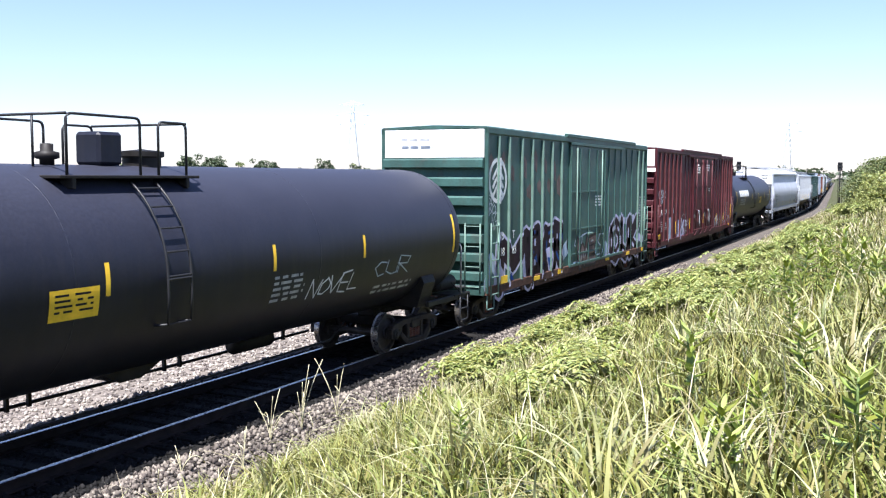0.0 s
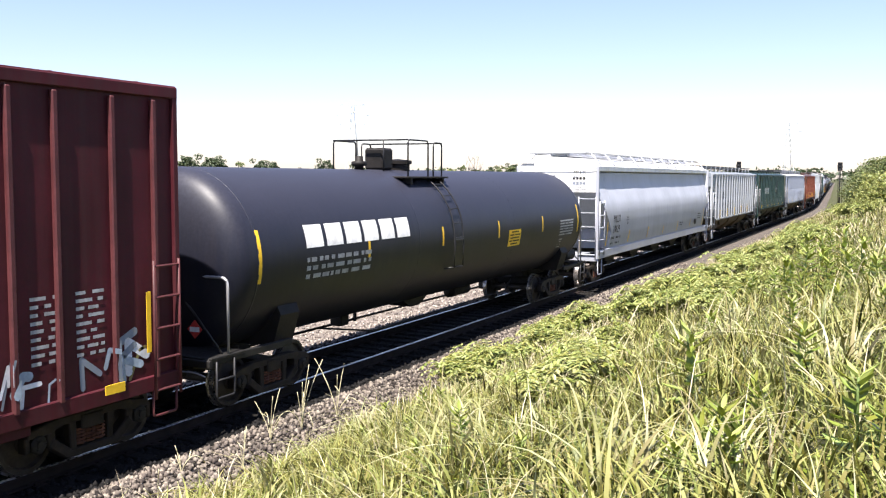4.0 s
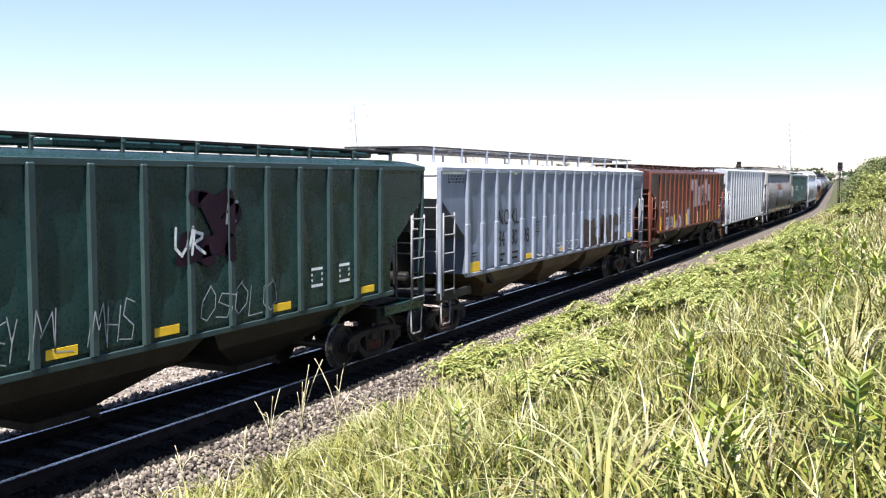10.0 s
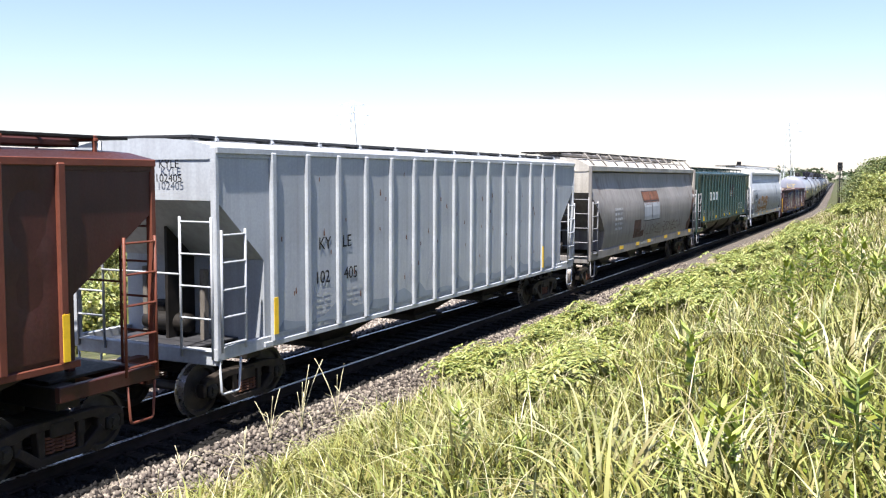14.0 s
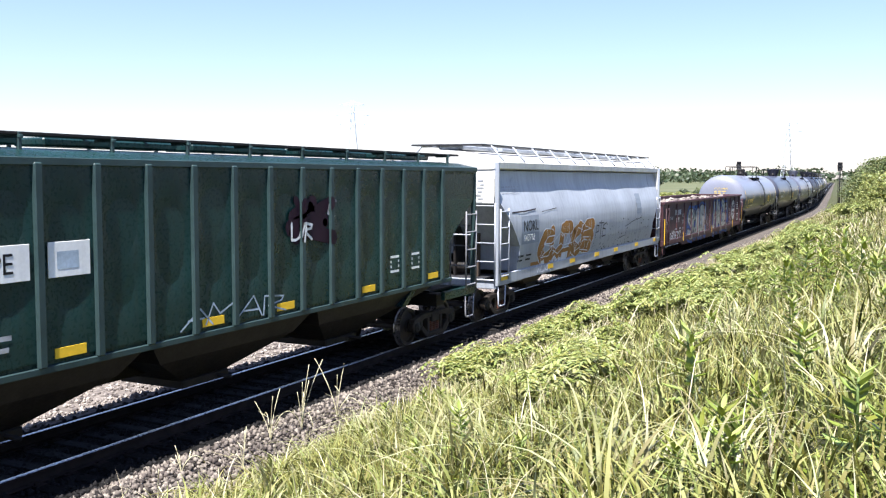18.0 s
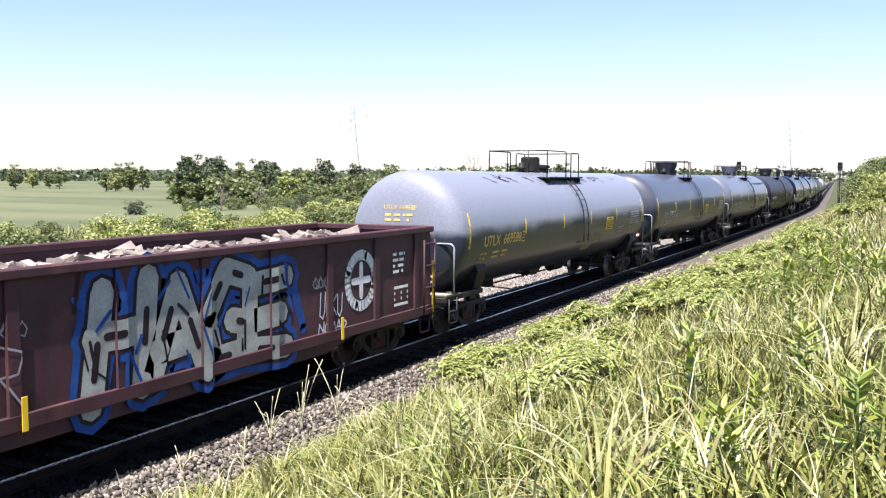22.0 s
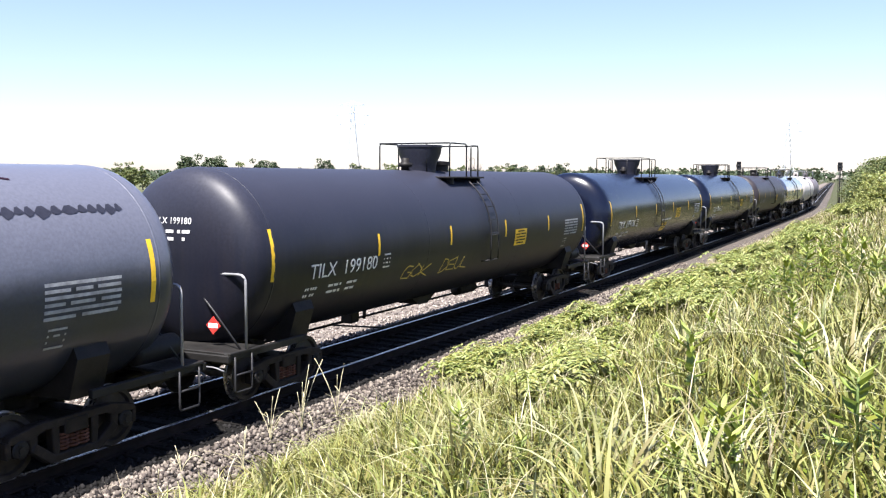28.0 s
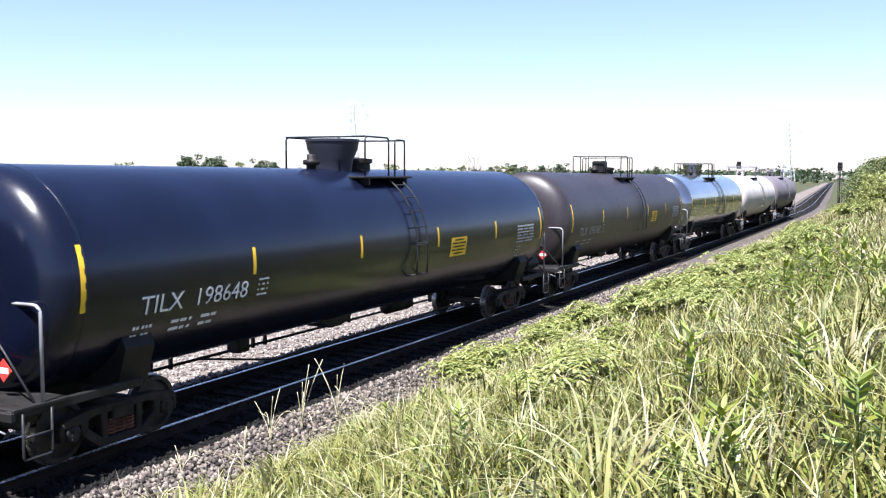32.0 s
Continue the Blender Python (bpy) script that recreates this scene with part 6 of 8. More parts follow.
haze_arcs = [[(-4.1 + 0.62 * math.cos(a * math.pi / 10), 1.55 + 0.55 * math.sin(a * math.pi / 10)) for a in range(1, 10)], [(-3.5, 1.6), (-3.45, 1.1), (-3.3, 1.05)], [(-3.75, 1.3), (-3.35, 1.25)]]
sprayed("graffiti_haze", T3, "spray_khaki", [p for ln in haze_arcs for p in stroke(ln, 0.035)], 1, ribs=R_RIBS)
sprayed("graffiti_outline", T3, "spray_black", [p for ln in bubble for p in stroke(ln, 0.36)], 2, ribs=R_RIBS)
sprayed("graffiti_fill", T3, "spray_lilac", [p for ln in bubble for p in stroke(ln, 0.25)], 3, ribs=R_RIBS)
sprayed("graffiti_shine", T3, "spray_white", stroke([(-4.28, 1.58), (-4.24, 1.2)], 0.07) + stroke([(-5.72, 1.6), (-5.78, 1.3)], 0.08), 4, ribs=R_RIBS)
sprayed("graffiti_eye", T3, "spray_black", [[(-4.69 + 0.125 * math.cos(a * math.pi / 8), 1.27 + 0.14 * math.sin(a * math.pi / 8)) for a in range(16)]], 5, ribs=R_RIBS)
sprayed("cover_up", T3, "spray_pale", rect(-7.66, -6.86, 0.95, 2.05, 3), 1, ribs=R_RIBS)
sprayed("cover_up", T3, "spray_white", stroke([(-7.9, 1.0), (-7.4, 1.1), (-6.9, 0.95)], 0.1) + stroke([(-7.55, 1.9), (-7.2, 1.2)], 0.06), 2, ribs=R_RIBS)
bars("data_lettering", T3, "letter_white", -9.15, -1.49, 1.92, lines_of(21, 5, 0.5), 0.045, 0.05)
bars("data_lettering", T3, "letter_white", -8.25, -1.49, 1.85, lines_of(22, 4, 0.42), 0.045, 0.05)
for i, tx in enumerate(("-IMPORTANT-", "CLOSE THIS DOOR", "BEFORE CLOSING", "MAIN DOOR")):
    writing("door_lettering", tx, T3, "letter_white", -1.42 + 0.021 * (15 - len(tx)) * 1.7, -1.56, 4.46 - i * 0.125, 0.075)
bars("door_lettering", T3, "letter_white", 1.12, -1.56, 4.56, [[(0, 0.3), (0.36, 0.2), (0.62, 0.3)], [(0, 0.14), (0.2, 0.32), (0.58, 0.36)], [(0.15, 0.4), (0.6, 0.2)]], 0.07, 0.055)
bars("door_lettering", T3, "letter_white", 1.9, -1.56, 3.3, lines_of(44, 2, 0.4), 0.05, 0.05)
for x in (-1.95, 0.75):
    bars("door_lettering", T3, "letter_dim", x, -1.556, 2.0, lines_of(46, 2, 0.35), 0.05, 0.05)
bars("data_lettering", T3, "letter_dim", 7.5, -1.49, 2.4, lines_of(24, 9, 0.4), 0.045, 0.055)
bars("data_lettering", T3, "letter_dim", 8.2, -1.49, 2.4, lines_of(25, 9, 0.45), 0.045, 0.055)
r = random.Random(61)
for i in range(26):
    x, z = r.uniform(4.1, 9.2), r.uniform(0.95, 1.35)
    ln = [(x, z), (x + r.uniform(-0.1, 0.2), z + r.uniform(0.2, 0.5)), (x + r.uniform(0.1, 0.35), z + r.uniform(0.1, 0.6))]
    sprayed("graffiti_smear", T3, ("spray_pale", "patch_slate", "spray_white", "gold_patch")[i % 4 if i % 8 else 0], stroke(ln, r.uniform(0.03, 0.14)), 1 + i % 3, ribs=R_RIBS)
scrawl(T3, "OXIE", -3.75, 1.5, 0.7, 0.3, "spray_white", 0.035, 19, ribs=R_RIBS)
for x, z, hh in ((-6.25, 1.55, 0.55), (-2.98, 1.6, 0.5), (0.52, 1.72, 0.48), (4.45, 1.62, 0.45), (6.8, 1.6, 0.4), (9.4, 1.85, 0.85)):
    box("reflective_strip", T3, "yellow", (x, -1.565, z), (0.085, 0.008, hh), 0.002)
box("notice_panel", T3, "yellow", (-9.6, -1.60, 1.30), (0.42, 0.01, 0.2), 0.002)
box("notice_panel", T3, "yellow", (8.75, -1.575, 1.05), (0.35, 0.01, 0.13), 0.002)
bars("end_lettering", T3, "letter_white", -10.235, -0.4, 4.28, [[(0, 0.24), (0.5, 0.62)]], 0.16, face=1)
for z in (3.82, 3.34, 2.86):
    bars("end_lettering", T3, "letter_white", -10.195, 1.2, z, lines_of(int(z * 31), 3, 0.9), 0.045, 0.04, face=1)

# T4: white block sign on the tank
for i in range(6):
    x = -7.1 + i * 0.66
    wrapped("painted_sign", T4, "letter_white", x, x + 0.55, 2.62, 3.02, "plain white painted sign block", 0.006)
shell_bars("data_lettering", T4, "letter_dim", -7.1, 2.45, lines_of(31, 3, 2.2), 0.08, 0.07)

# T15, T17: dark spills that ran down from the top
for root, seed, lo, hi in ((T15, 5, -7.0, 6.5), (T17, 6, -6.0, 7.0)):
    r = random.Random(seed)
    runs = []
    for i in range(20):
        x, z = r.uniform(lo, hi), r.uniform(3.82, 3.97)
        runs += stroke([(x, z), (x + r.uniform(0.1, 0.35), z - r.uniform(0.03, 0.12)), (x + r.uniform(0.3, 0.6), z - r.uniform(0.05, 0.16))], r.uniform(0.012, 0.04))
    sprayed("spill_stain", root, "spray_plum", runs, 1, shell=True)

# T5: white hopper
kw5 = dict(prof=BOWED)
def bowed_text(root, text, x, z, h, mat="letter_black", stretch=1.0):
    ob = writing("car_lettering", text, root, mat, 0, 0, 0, h, stretch=stretch)
    me = ob.data.copy()
    for q in me.vertices:
        zz = z + q.co.y
        q.co = (x + q.co.x, -side_y(BOWED, zz) - 0.016 - max(0, q.co.z), zz)
    ob.data = me
    ob.matrix_basis = Matrix.Identity(4)
bowed_text(T5, "MLLX", -8.66, 2.24, 0.27)
bowed_text(T5, "10629", -8.72, 1.86, 0.27)
def bowed_bars(root, mat, x, z, rows, h=0.05, gap=0.05):
    polys = []
    for i, row in enumerate(rows):
        for a, w in row:
            polys += rect(x + a, x + a + w, z - i * (h + gap) - h, z - i * (h + gap))
    sprayed("data_lettering", root, mat, polys, 2, prof=BOWED)
bowed_bars(T5, "letter_black", -8.8, 1.72, [[(0, 0.045), (0.06, 0.045), (0.16, 0.05), (0.23, 0.06), (0.31, 0.05), (0.62, 0.05), (0.69, 0.05), (0.76, 0.05), (0.83, 0.05), (0.9, 0.05), (1.05, 0.05), (1.12, 0.05), (1.19, 0.04)], [(0, 0.045), (0.06, 0.045), (0.18, 0.06), (0.27, 0.05), (0.62, 0.05), (0.69, 0.05), (0.76, 0.05), (0.83, 0.05), (1.05, 0.05), (1.12, 0.05)]], 0.075, 0.13)
bowed_bars(T5, "letter_black", -6.84, 2.38, [[(0, 0.27)], [(0, 0.02), (0.08, 0.1), (0.25, 0.02)], [(0, 0.02), (0.08, 0.1), (0.25, 0.02)], [(0, 0.27)]], 0.03, 0.045)
bowed_bars(T5, "letter_black", 2.9, 1.76, lines_of(41, 2, 0.6), 0.04, 0.06)
bowed_bars(T5, "letter_black", 7.1, 2.05, lines_of(42, 3, 0.8), 0.05, 0.06)
for x, z0, z1 in ((-9.40, 1.42, 2.28), (-6.33, 1.42, 1.86), (-3.3, 1.42, 1.85), (-0.45, 1.42, 1.76), (2.45, 1.42, 1.84), (5.35, 1.42, 1.84), (8.6, 1.42, 2.25)):
    sprayed("reflective_strip", T5, "yellow", rect(x - 0.05, x + 0.05, z0, z1, 3), 2, prof=BOWED, label="yellow reflective tape")
box("marking_panel", T5, "letter_black", (6.45, -1.60, 1.66), (0.5, 0.012, 0.24), 0.002, "black stencil panel")
for x in (-4.95, -0.9, 6.4):
    bars("sill_lettering", T5, "letter_black", x, -1.516, 1.24, lines_of(int(x * 9) + 77, 1, 0.35), 0.1)
writing("end_lettering", "MLLX", T5, "letter_black", -10.358, -0.62, 3.98, 0.13, face=1)
bars("end_lettering", T5, "letter_black", -10.358, -0.60, 3.88, [[(0, 0.08), (0.12, 0.08), (0.24, 0.08), (0.36, 0.08)]], 0.09, face=1)
bars("end_data", T5, "letter_dim", -10.358, -0.30, 3.62, lines_of(43, 4, 0.75), 0.035, 0.045, face=1)
box("step_panel", T5, "silver_rib", (-10.36, 0.30, 3.66), (0.02, 0.55, 0.58), 0.004, "grey perforated step panel")
dots = [[(-0.24 + 0.085 * i + (0.04 if k % 2 else 0), 0.045) for i in range(6)] for k in range(9)]
bars("perforation", T5, "letter_black", -10.373, 0.29, 3.92, dots, 0.035, 0.027, face=1)

# T6, T8: silver-grey hoppers
for root, r0, pitch in ((T6, -7.70, 0.925), (T8, -6.92, 0.906)):
    slot = [r0 + pitch * (i + (2 if root is T6 else 1)) + 0.10 for i in range(4)]
    for x, tx in zip(slot, ("NO", "KL")):
        writing("car_lettering", tx, root, "letter_black", x, -1.532, 2.62, 0.42, stretch=0.85)
    for x, tx in zip(slot, ("84", "78", "66") if root is T6 else ("84", "80", "98")):
        writing("car_lettering", tx, root, "letter_black", x, -1.532, 2.06, 0.42, stretch=0.85)
    bars("data_lettering", root, "letter_black", slot[0], -1.53, 1.88, [[(0, 0.14), (0.2, 0.3)], [(0, 0.14), (0.2, 0.2)]], 0.06, 0.09)
    bars("data_lettering", root, "letter_black", slot[1], -1.53, 1.88, [[(0.05, 0.5)], [(0.12, 0.4)]], 0.06, 0.09)
    writing("end_lettering", "NOKL", root, "letter_black", (-8.86 if root is T6 else -9.305), -0.15, 3.80, 0.12, face=1)
    writing("end_lettering", "847866" if root is T6 else "848098", root, "letter_black", (-8.86 if root is T6 else -9.305), -0.08, 3.62, 0.12, face=1)
    bars("test_box", root, "letter_black", slot[3] + 0.15, -1.53, 2.6, [[(0, 0.3)], [(0, 0.03), (0.1, 0.1), (0.27, 0.03)], [(0, 0.03), (0.1, 0.1), (0.27, 0.03)], [(0, 0.3)]], 0.03, 0.06)
S_RIBS = lambda n, a, b: [(a + i * b, 0.07, -1.58) for i in range(n)]
scrawl(T6, "SUSUD", -8.6, 2.7, 1.9, 0.7, "spray_black", 0.03, 14, y=-1.530)
scrawl(T6, "DOK", -3.35, 1.86, 0.95, 0.5, "spray_black", 0.035, 15, y=-1.530)
scrawl(T6, "RECP", 0.3, 1.7, 2.0, 0.35, "spray_black", 0.018, 16, y=-1.530)
tape(T6, (-6.5, -4.02, -1.26, 1.5, 4.2), 1.78, 0.10, 0.5, -1.582)
T8_RIBS = [(x, hw, y) for i in range(17) for x in [-6.92 + i * 0.906] for hw, y in ((0.10, -1.589),)]
throw_up(T8, "BUNC", 1.33, 1.56, 4.3, 0.72, "spray_umber", "spray_black", 0.34, T8_RIBS, None, 0.0, 0.0, 17, None, y=-1.530, edge=0.03)
scrawl(T8, "SOUS", 1.53, 1.62, 3.9, 0.6, "spray_black", 0.035, 18, y=-1.530, layer=5)
bars("stencil_frame", T8, "letter_white", 5.33, -1.531, 2.25, [[(0, 0.62)], [(0, 0.04), (0.58, 0.04)], [(0, 0.04), (0.58, 0.04)], [(0, 0.04), (0.58, 0.04)], [(0, 0.62)]], 0.04, 0.075)
sprayed("cover_up", T8, "patch_slate", rect(5.37, 5.91, 1.82, 2.2), 1, y=-1.530)
bars("data_lettering", T8, "letter_black", 6.33, -1.531, 2.75, lines_of(83, 5, 0.5), 0.05, 0.07)
writing("car_lettering", "CH-100", T8, "letter_black", 6.31, -1.531, 1.98, 0.13, stretch=0.9)
bars("data_lettering", T8, "letter_white", 7.23, -1.531, 2.65, lines_of(84, 5, 0.5), 0.05, 0.07)
scrawl(T8, "AIREGO", -2.57, 1.58, 3.4, 0.3, "spray_white", 0.03, 19, y=-1.530)
scrawl(T8, "GENER", 7.83, 3.0, 1.0, 0.5, "spray_black", 0.025, 20, y=-1.530)
scrawl(T8, "SUBS", 7.88, 3.4, 0.9, 0.35, "spray_black", 0.022, 21, y=-1.530)
for x in (-3.57, -0.67, 2.33, 5.33):
    box("reflective_strip", T8, "yellow", (x, -1.531, 1.66), (0.55, 0.008, 0.14), 0.002)
box("reflective_strip", T8, "yellow", (7.28, -1.535, 1.66), (0.55, 0.008, 0.19), 0.002)
box("reflective_strip", T8, "yellow", (-7.38, -1.535, 1.66), (0.62, 0.008, 0.24), 0.002)
bars("data_lettering", T8, "letter_black", -8.85, -1.509, 3.98, lines_of(86, 4, 0.85, 0.05, 0.14), 0.035, 0.035)
bars("test_box", T8, "letter_black", -7.55, -1.531, 2.02, [[(0, 0.34)], [(0, 0.03), (0.08, 0.16), (0.31, 0.03)], [(0, 0.03), (0.31, 0.03)], [(0, 0.34)]], 0.03, 0.05)
sprayed("scrawl", T8, "spray_white", stroke([(-1.2, 1.62), (-0.9, 1.78), (-0.5, 1.66)], 0.03) + stroke([(-3.0, 1.66), (-2.7, 1.6), (-2.2, 1.72)], 0.04), 2, y=-1.530)

# T7, T12: dark green hoppers with white panels
for root, xs in ((T7, ((-5.77, -5.1), (-4.84, -4.17), (-3.91, -3.24))), (T12, ((-5.72, -5.06), (-4.8, -4.14), (-3.87, -3.21)))):
    for (a, b), tx in zip(xs, ("RC", "PE", "")):
        pa = box("marking_panel", root, "white", ((a + b) / 2, -1.534, 2.84), (b - a, 0.014, 0.44), 0.003, "white marking panel")
        if tx:
            writing("car_lettering", tx, pa, "letter_black", -0.26 if tx == "RC" else -0.24, -0.009, -0.12, 0.25, stretch=0.95)
        else:
            sprayed("faded_mark", pa, "spray_pale", rect(-0.2, 0.14, -0.12, 0.1), 1, y=-0.007)
    bars("data_lettering", root, "letter_dim", xs[0][0], -1.531, 2.0, [[(0, 0.12), (0.18, 0.25), (0.9, 0.4)], [(0, 0.1), (0.18, 0.2), (0.9, 0.36)]], 0.06, 0.08)
    bars("data_lettering", root, "letter_dim", -7.35, -1.531, 2.12, lines_of(51, 4, 0.42), 0.05, 0.045)
    for x in (-7.3, -3.55, -0.82, 1.05, 3.82, 6.65):
        box("reflective_strip", root, "yellow", (x, -1.531, 1.67), (0.55 if abs(x) > 7 else 0.5, 0.008, 0.2 if x < -7 else 0.13), 0.002)
    bars("end_lettering", root, "letter_white", -9.1, 0.15, 3.62, [[(0.05, 0.6)]], 0.15, face=1)
    box("end_panel", root, "white", (-9.075, 0.25 - 0.5, 3.85), (0.02, 0.62, 0.26), 0.003, "white marking panel")
for x, wd, w in ((-6.1, "UER", 0.8), (-5.1, "NORK", 0.8), (-3.2, "SUNE", 0.7), (-2.2, "LUCEY", 0.7), (-1.3, "ML", 0.65), (-0.4, "MHS", 0.8), (1.7, "OSOLO", 1.9)):
    scrawl(T7, wd, x, 1.66, w, 0.5, "letter_dim", 0.018, int(x * 5) + 60, y=-1.530, ribs=S_RIBS(17, -7.75, 0.931))
for root, sd in ((T7, 5), (T12, 9)):
    r = random.Random(sd)
    rb = S_RIBS(17, -7.7, 0.925)
    blot = [q for i in range(9) for q in stroke([(r.uniform(1.15, 2.6), r.uniform(2.65, 3.5)), (r.uniform(1.15, 2.7), r.uniform(2.65, 3.6))], r.uniform(0.14, 0.34))]
    sprayed("dark_blot", root, "spray_plum", blot, 1, y=-1.530, ribs=rb, label="ragged dark paint blot")
    scrawl(root, "UR", 1.15, 2.75, 0.7, 0.34, "letter_white", 0.05, sd, y=-1.530, ribs=rb)
    scrawl(root, "E", 2.35, 3.15, 0.25, 0.3, "letter_dim", 0.05, sd, y=-1.530)
scrawl(T12, "AMAR", -1.6, 1.62, 2.6, 0.3, "spray_pale", 0.03, 64, y=-1.530)
scrawl(T12, "OSN", -6.9, 1.78, 0.7, 0.35, "spray_black", 0.04, 65, y=-1.530)
for root, x in ((T7, 4.7), (T7, 5.62), (T12, 4.7), (T12, 5.62)):
    bars("stencil_frame", root, "letter_white", x, -1.531, 2.25, [[(0, 0.36)], [(0, 0.04), (0.32, 0.04)], [(0, 0.04), (0.32, 0.04)], [(0, 0.36)]], 0.05, 0.05)

# T9: brown hopper with grey cover-ups
B_RIBS = S_RIBS(17, -7.3, 0.9125)
for a, b, z0, z1, m in ((-0.82, -0.09, 3.22, 3.78, "patch_grey"), (0.10, 0.82, 2.38, 3.78, "patch_grey"), (1.01, 1.73, 2.42, 3.42, "patch_grey"), (1.92, 2.64, 2.42, 3.50, "patch_grey"), (2.84, 3.55, 2.42, 3.80, "patch_grey"),
                        (3.75, 4.45, 2.6, 3.5, "patch_grey"), (-6.3, -5.6, 1.50, 2.08, "spray_pale"), (-5.40, -4.64, 1.60, 2.08, "kyle_hopper"), (-4.46, -3.80, 1.55, 1.86, "kyle_hopper"), (-3.82, -3.2, 1.55, 1.86, "patch_grey"),
                        (-1.74, -1.0, 1.56, 2.32, "spray_pale"), (-7.2, -6.55, 2.52, 2.82, "white"), (-6.3, -5.82, 2.52, 2.82, "white")):
    box("painted_patch", T9, m, ((a + b) / 2, -1.530, (z0 + z1) / 2), (b - a, 0.008, z1 - z0), 0.001)
bars("panel_lettering", T9, "letter_black", -7.12, -1.537, 2.77, [[(0, 0.2), (0.3, 0.2)]], 0.2)
bars("panel_lettering", T9, "letter_black", -6.24, -1.537, 2.77, [[(0, 0.14), (0.24, 0.12)]], 0.2)
bars("data_lettering", T9, "letter_black", -6.24, -1.537, 1.98, [[(0, 0.14), (0.18, 0.34)], [(0, 0.12), (0.18, 0.2)]], 0.07, 0.1)
writing("car_lettering", "203100", T9, "letter_black", -5.36, -1.537, 1.88, 0.10)
writing("car_lettering", "59900", T9, "letter_black", -5.28, -1.537, 1.70, 0.10)
bars("faded_lettering", T9, "letter_dim", -7.0, -1.532, 2.45, [[(0, 0.12), (0.9, 0.3), (1.7, 0.14)]], 0.14)
scrawl(T9, "ARED", 2.0, 2.55, 1.5, 0.42, "spray_black", 0.06, 71, y=-1.538, ribs=B_RIBS)
scrawl(T9, "S", 2.1, 3.0, 0.5, 0.3, "spray_black", 0.05, 72, y=-1.538)
throw_up(T9, "B", -3.45, 1.56, 0.42, 0.38, "spray_plum", "spray_white", 0.05, B_RIBS, "spray_pink", y=-1.530, seed=5)
tape(T9, (-7.3, -4.56, -1.83, 0.91, 3.65, 7.3), 1.85, 0.11, 0.6, -1.582)
for x in (3.75, 4.68):
    bars("stencil_frame", T9, "letter_dim", x, -1.531, 2.15, [[(0, 0.45)], [(0, 0.03), (0.42, 0.03)], [(0, 0.03), (0.42, 0.03)], [(0, 0.03), (0.42, 0.03)], [(0, 0.45)]], 0.04, 0.06)
bars("end_lettering", T9, "letter_white", -8.975, -0.35, 3.95, [[(0, 0.5)], [(0.02, 0.46)]], 0.13, 0.06, face=1)

# T10: pale grey hopper
for x, tx in ((-5.93, "KY"), (-5.13, "LE")):
    writing("car_lettering", tx, T10, "letter_black", x, -1.532, 2.56, 0.23)
for x, tx in ((-6.05, "102"), (-5.08, "405")):
    writing("car_lettering", tx, T10, "letter_black", x, -1.532, 1.95, 0.23)
bars("data_lettering", T10, "letter_dim", -6.05, -1.531, 1.78, lines_of(81, 6, 0.5), 0.05, 0.06)
bars("data_lettering", T10, "letter_dim", -5.0, -1.531, 1.78, lines_of(82, 5, 0.55), 0.05, 0.06)
for x in (-7.0, -6.0, -5.0, -4.0, -3.0, -2.0, 0.0, 1.0, 2.0, 3.0):
    box("grey_patch", T10, "silver_rib" if int(x) % 2 else "kyle_hopper", (x + 0.2, -1.503, 2.52 + 0.03 * math.sin(x * 3)), (0.82, 0.008, 0.22), 0.001)
for x in (-2.6, -1.7, 1.2):
    sprayed("dark_run", T10, "letter_dim", stroke([(x, 1.55), (x + 0.35, 2.15)], 0.03), 2, y=-1.530)
r = random.Random(31)
for i in range(14):
    x = -7.2 + i * 1.0
    sprayed("grime_band", T10, "patch_slate", [[(x, 1.25), (x + 0.84, 1.25), (x + 0.84, 1.25 + r.uniform(0.08, 0.3)), (x + 0.5, 1.3 + r.uniform(0.05, 0.25)), (x + 0.2, 1.25 + r.uniform(0.08, 0.35))]], 1, y=-1.530, label="grimy lower edge")
    for k in range(3):
        a, z = x + r.uniform(0.05, 0.7), r.uniform(1.5, 3.9)
        sprayed("rust_mark", T10, "rust", [[(a, z), (a + r.uniform(0.02, 0.05), z - 0.02), (a + 0.03, z + r.uniform(0.05, 0.14)), (a, z + 0.06)]], 2, y=-1.530)
tape(T10, (-7.28, 5.72), 1.55, 0.12, 0.62, -1.582)
writing("end_lettering", "KYLE", T10, "letter_black", -8.735, -0.42, 4.0, 0.13, face=1)
writing("end_lettering", "102405", T10, "letter_black", -8.735, -0.34, 3.78, 0.13, face=1)

# T11: tan hopper
for a, b in ((-1.86, -0.58), (-0.50, 0.80)):
    sprayed("cover_panel", T11, "letter_black", rect(a - 0.03, b + 0.03, 2.10, 3.32, 6), 1, prof=BOWED)
    sprayed("cover_panel", T11, "kyle_hopper", rect(a, b, 2.13, 2.85, 4), 2, prof=BOWED, label="pale repainted panel")
    sprayed("cover_panel", T11, "rust", rect(a, b, 2.85, 3.29, 3), 2, prof=BOWED, label="rusted upper panel")
    r = random.Random(int(a * 10))
    sprayed("rust_run", T11, "rust", [p for i in range(9) for p in [[(a + 0.08 + i * 0.13, 2.86), (a + 0.14 + i * 0.13, 2.86), (a + 0.12 + i * 0.13, 2.86 - r.uniform(0.1, 0.4))]]], 3, prof=BOWED)
sprayed("rust_patch", T11, "old_rust", rect(-3.4, -2.35, 1.5, 2.2, 4) + rect(-2.35, -1.8, 1.5, 1.75, 2), 1, prof=BOWED)
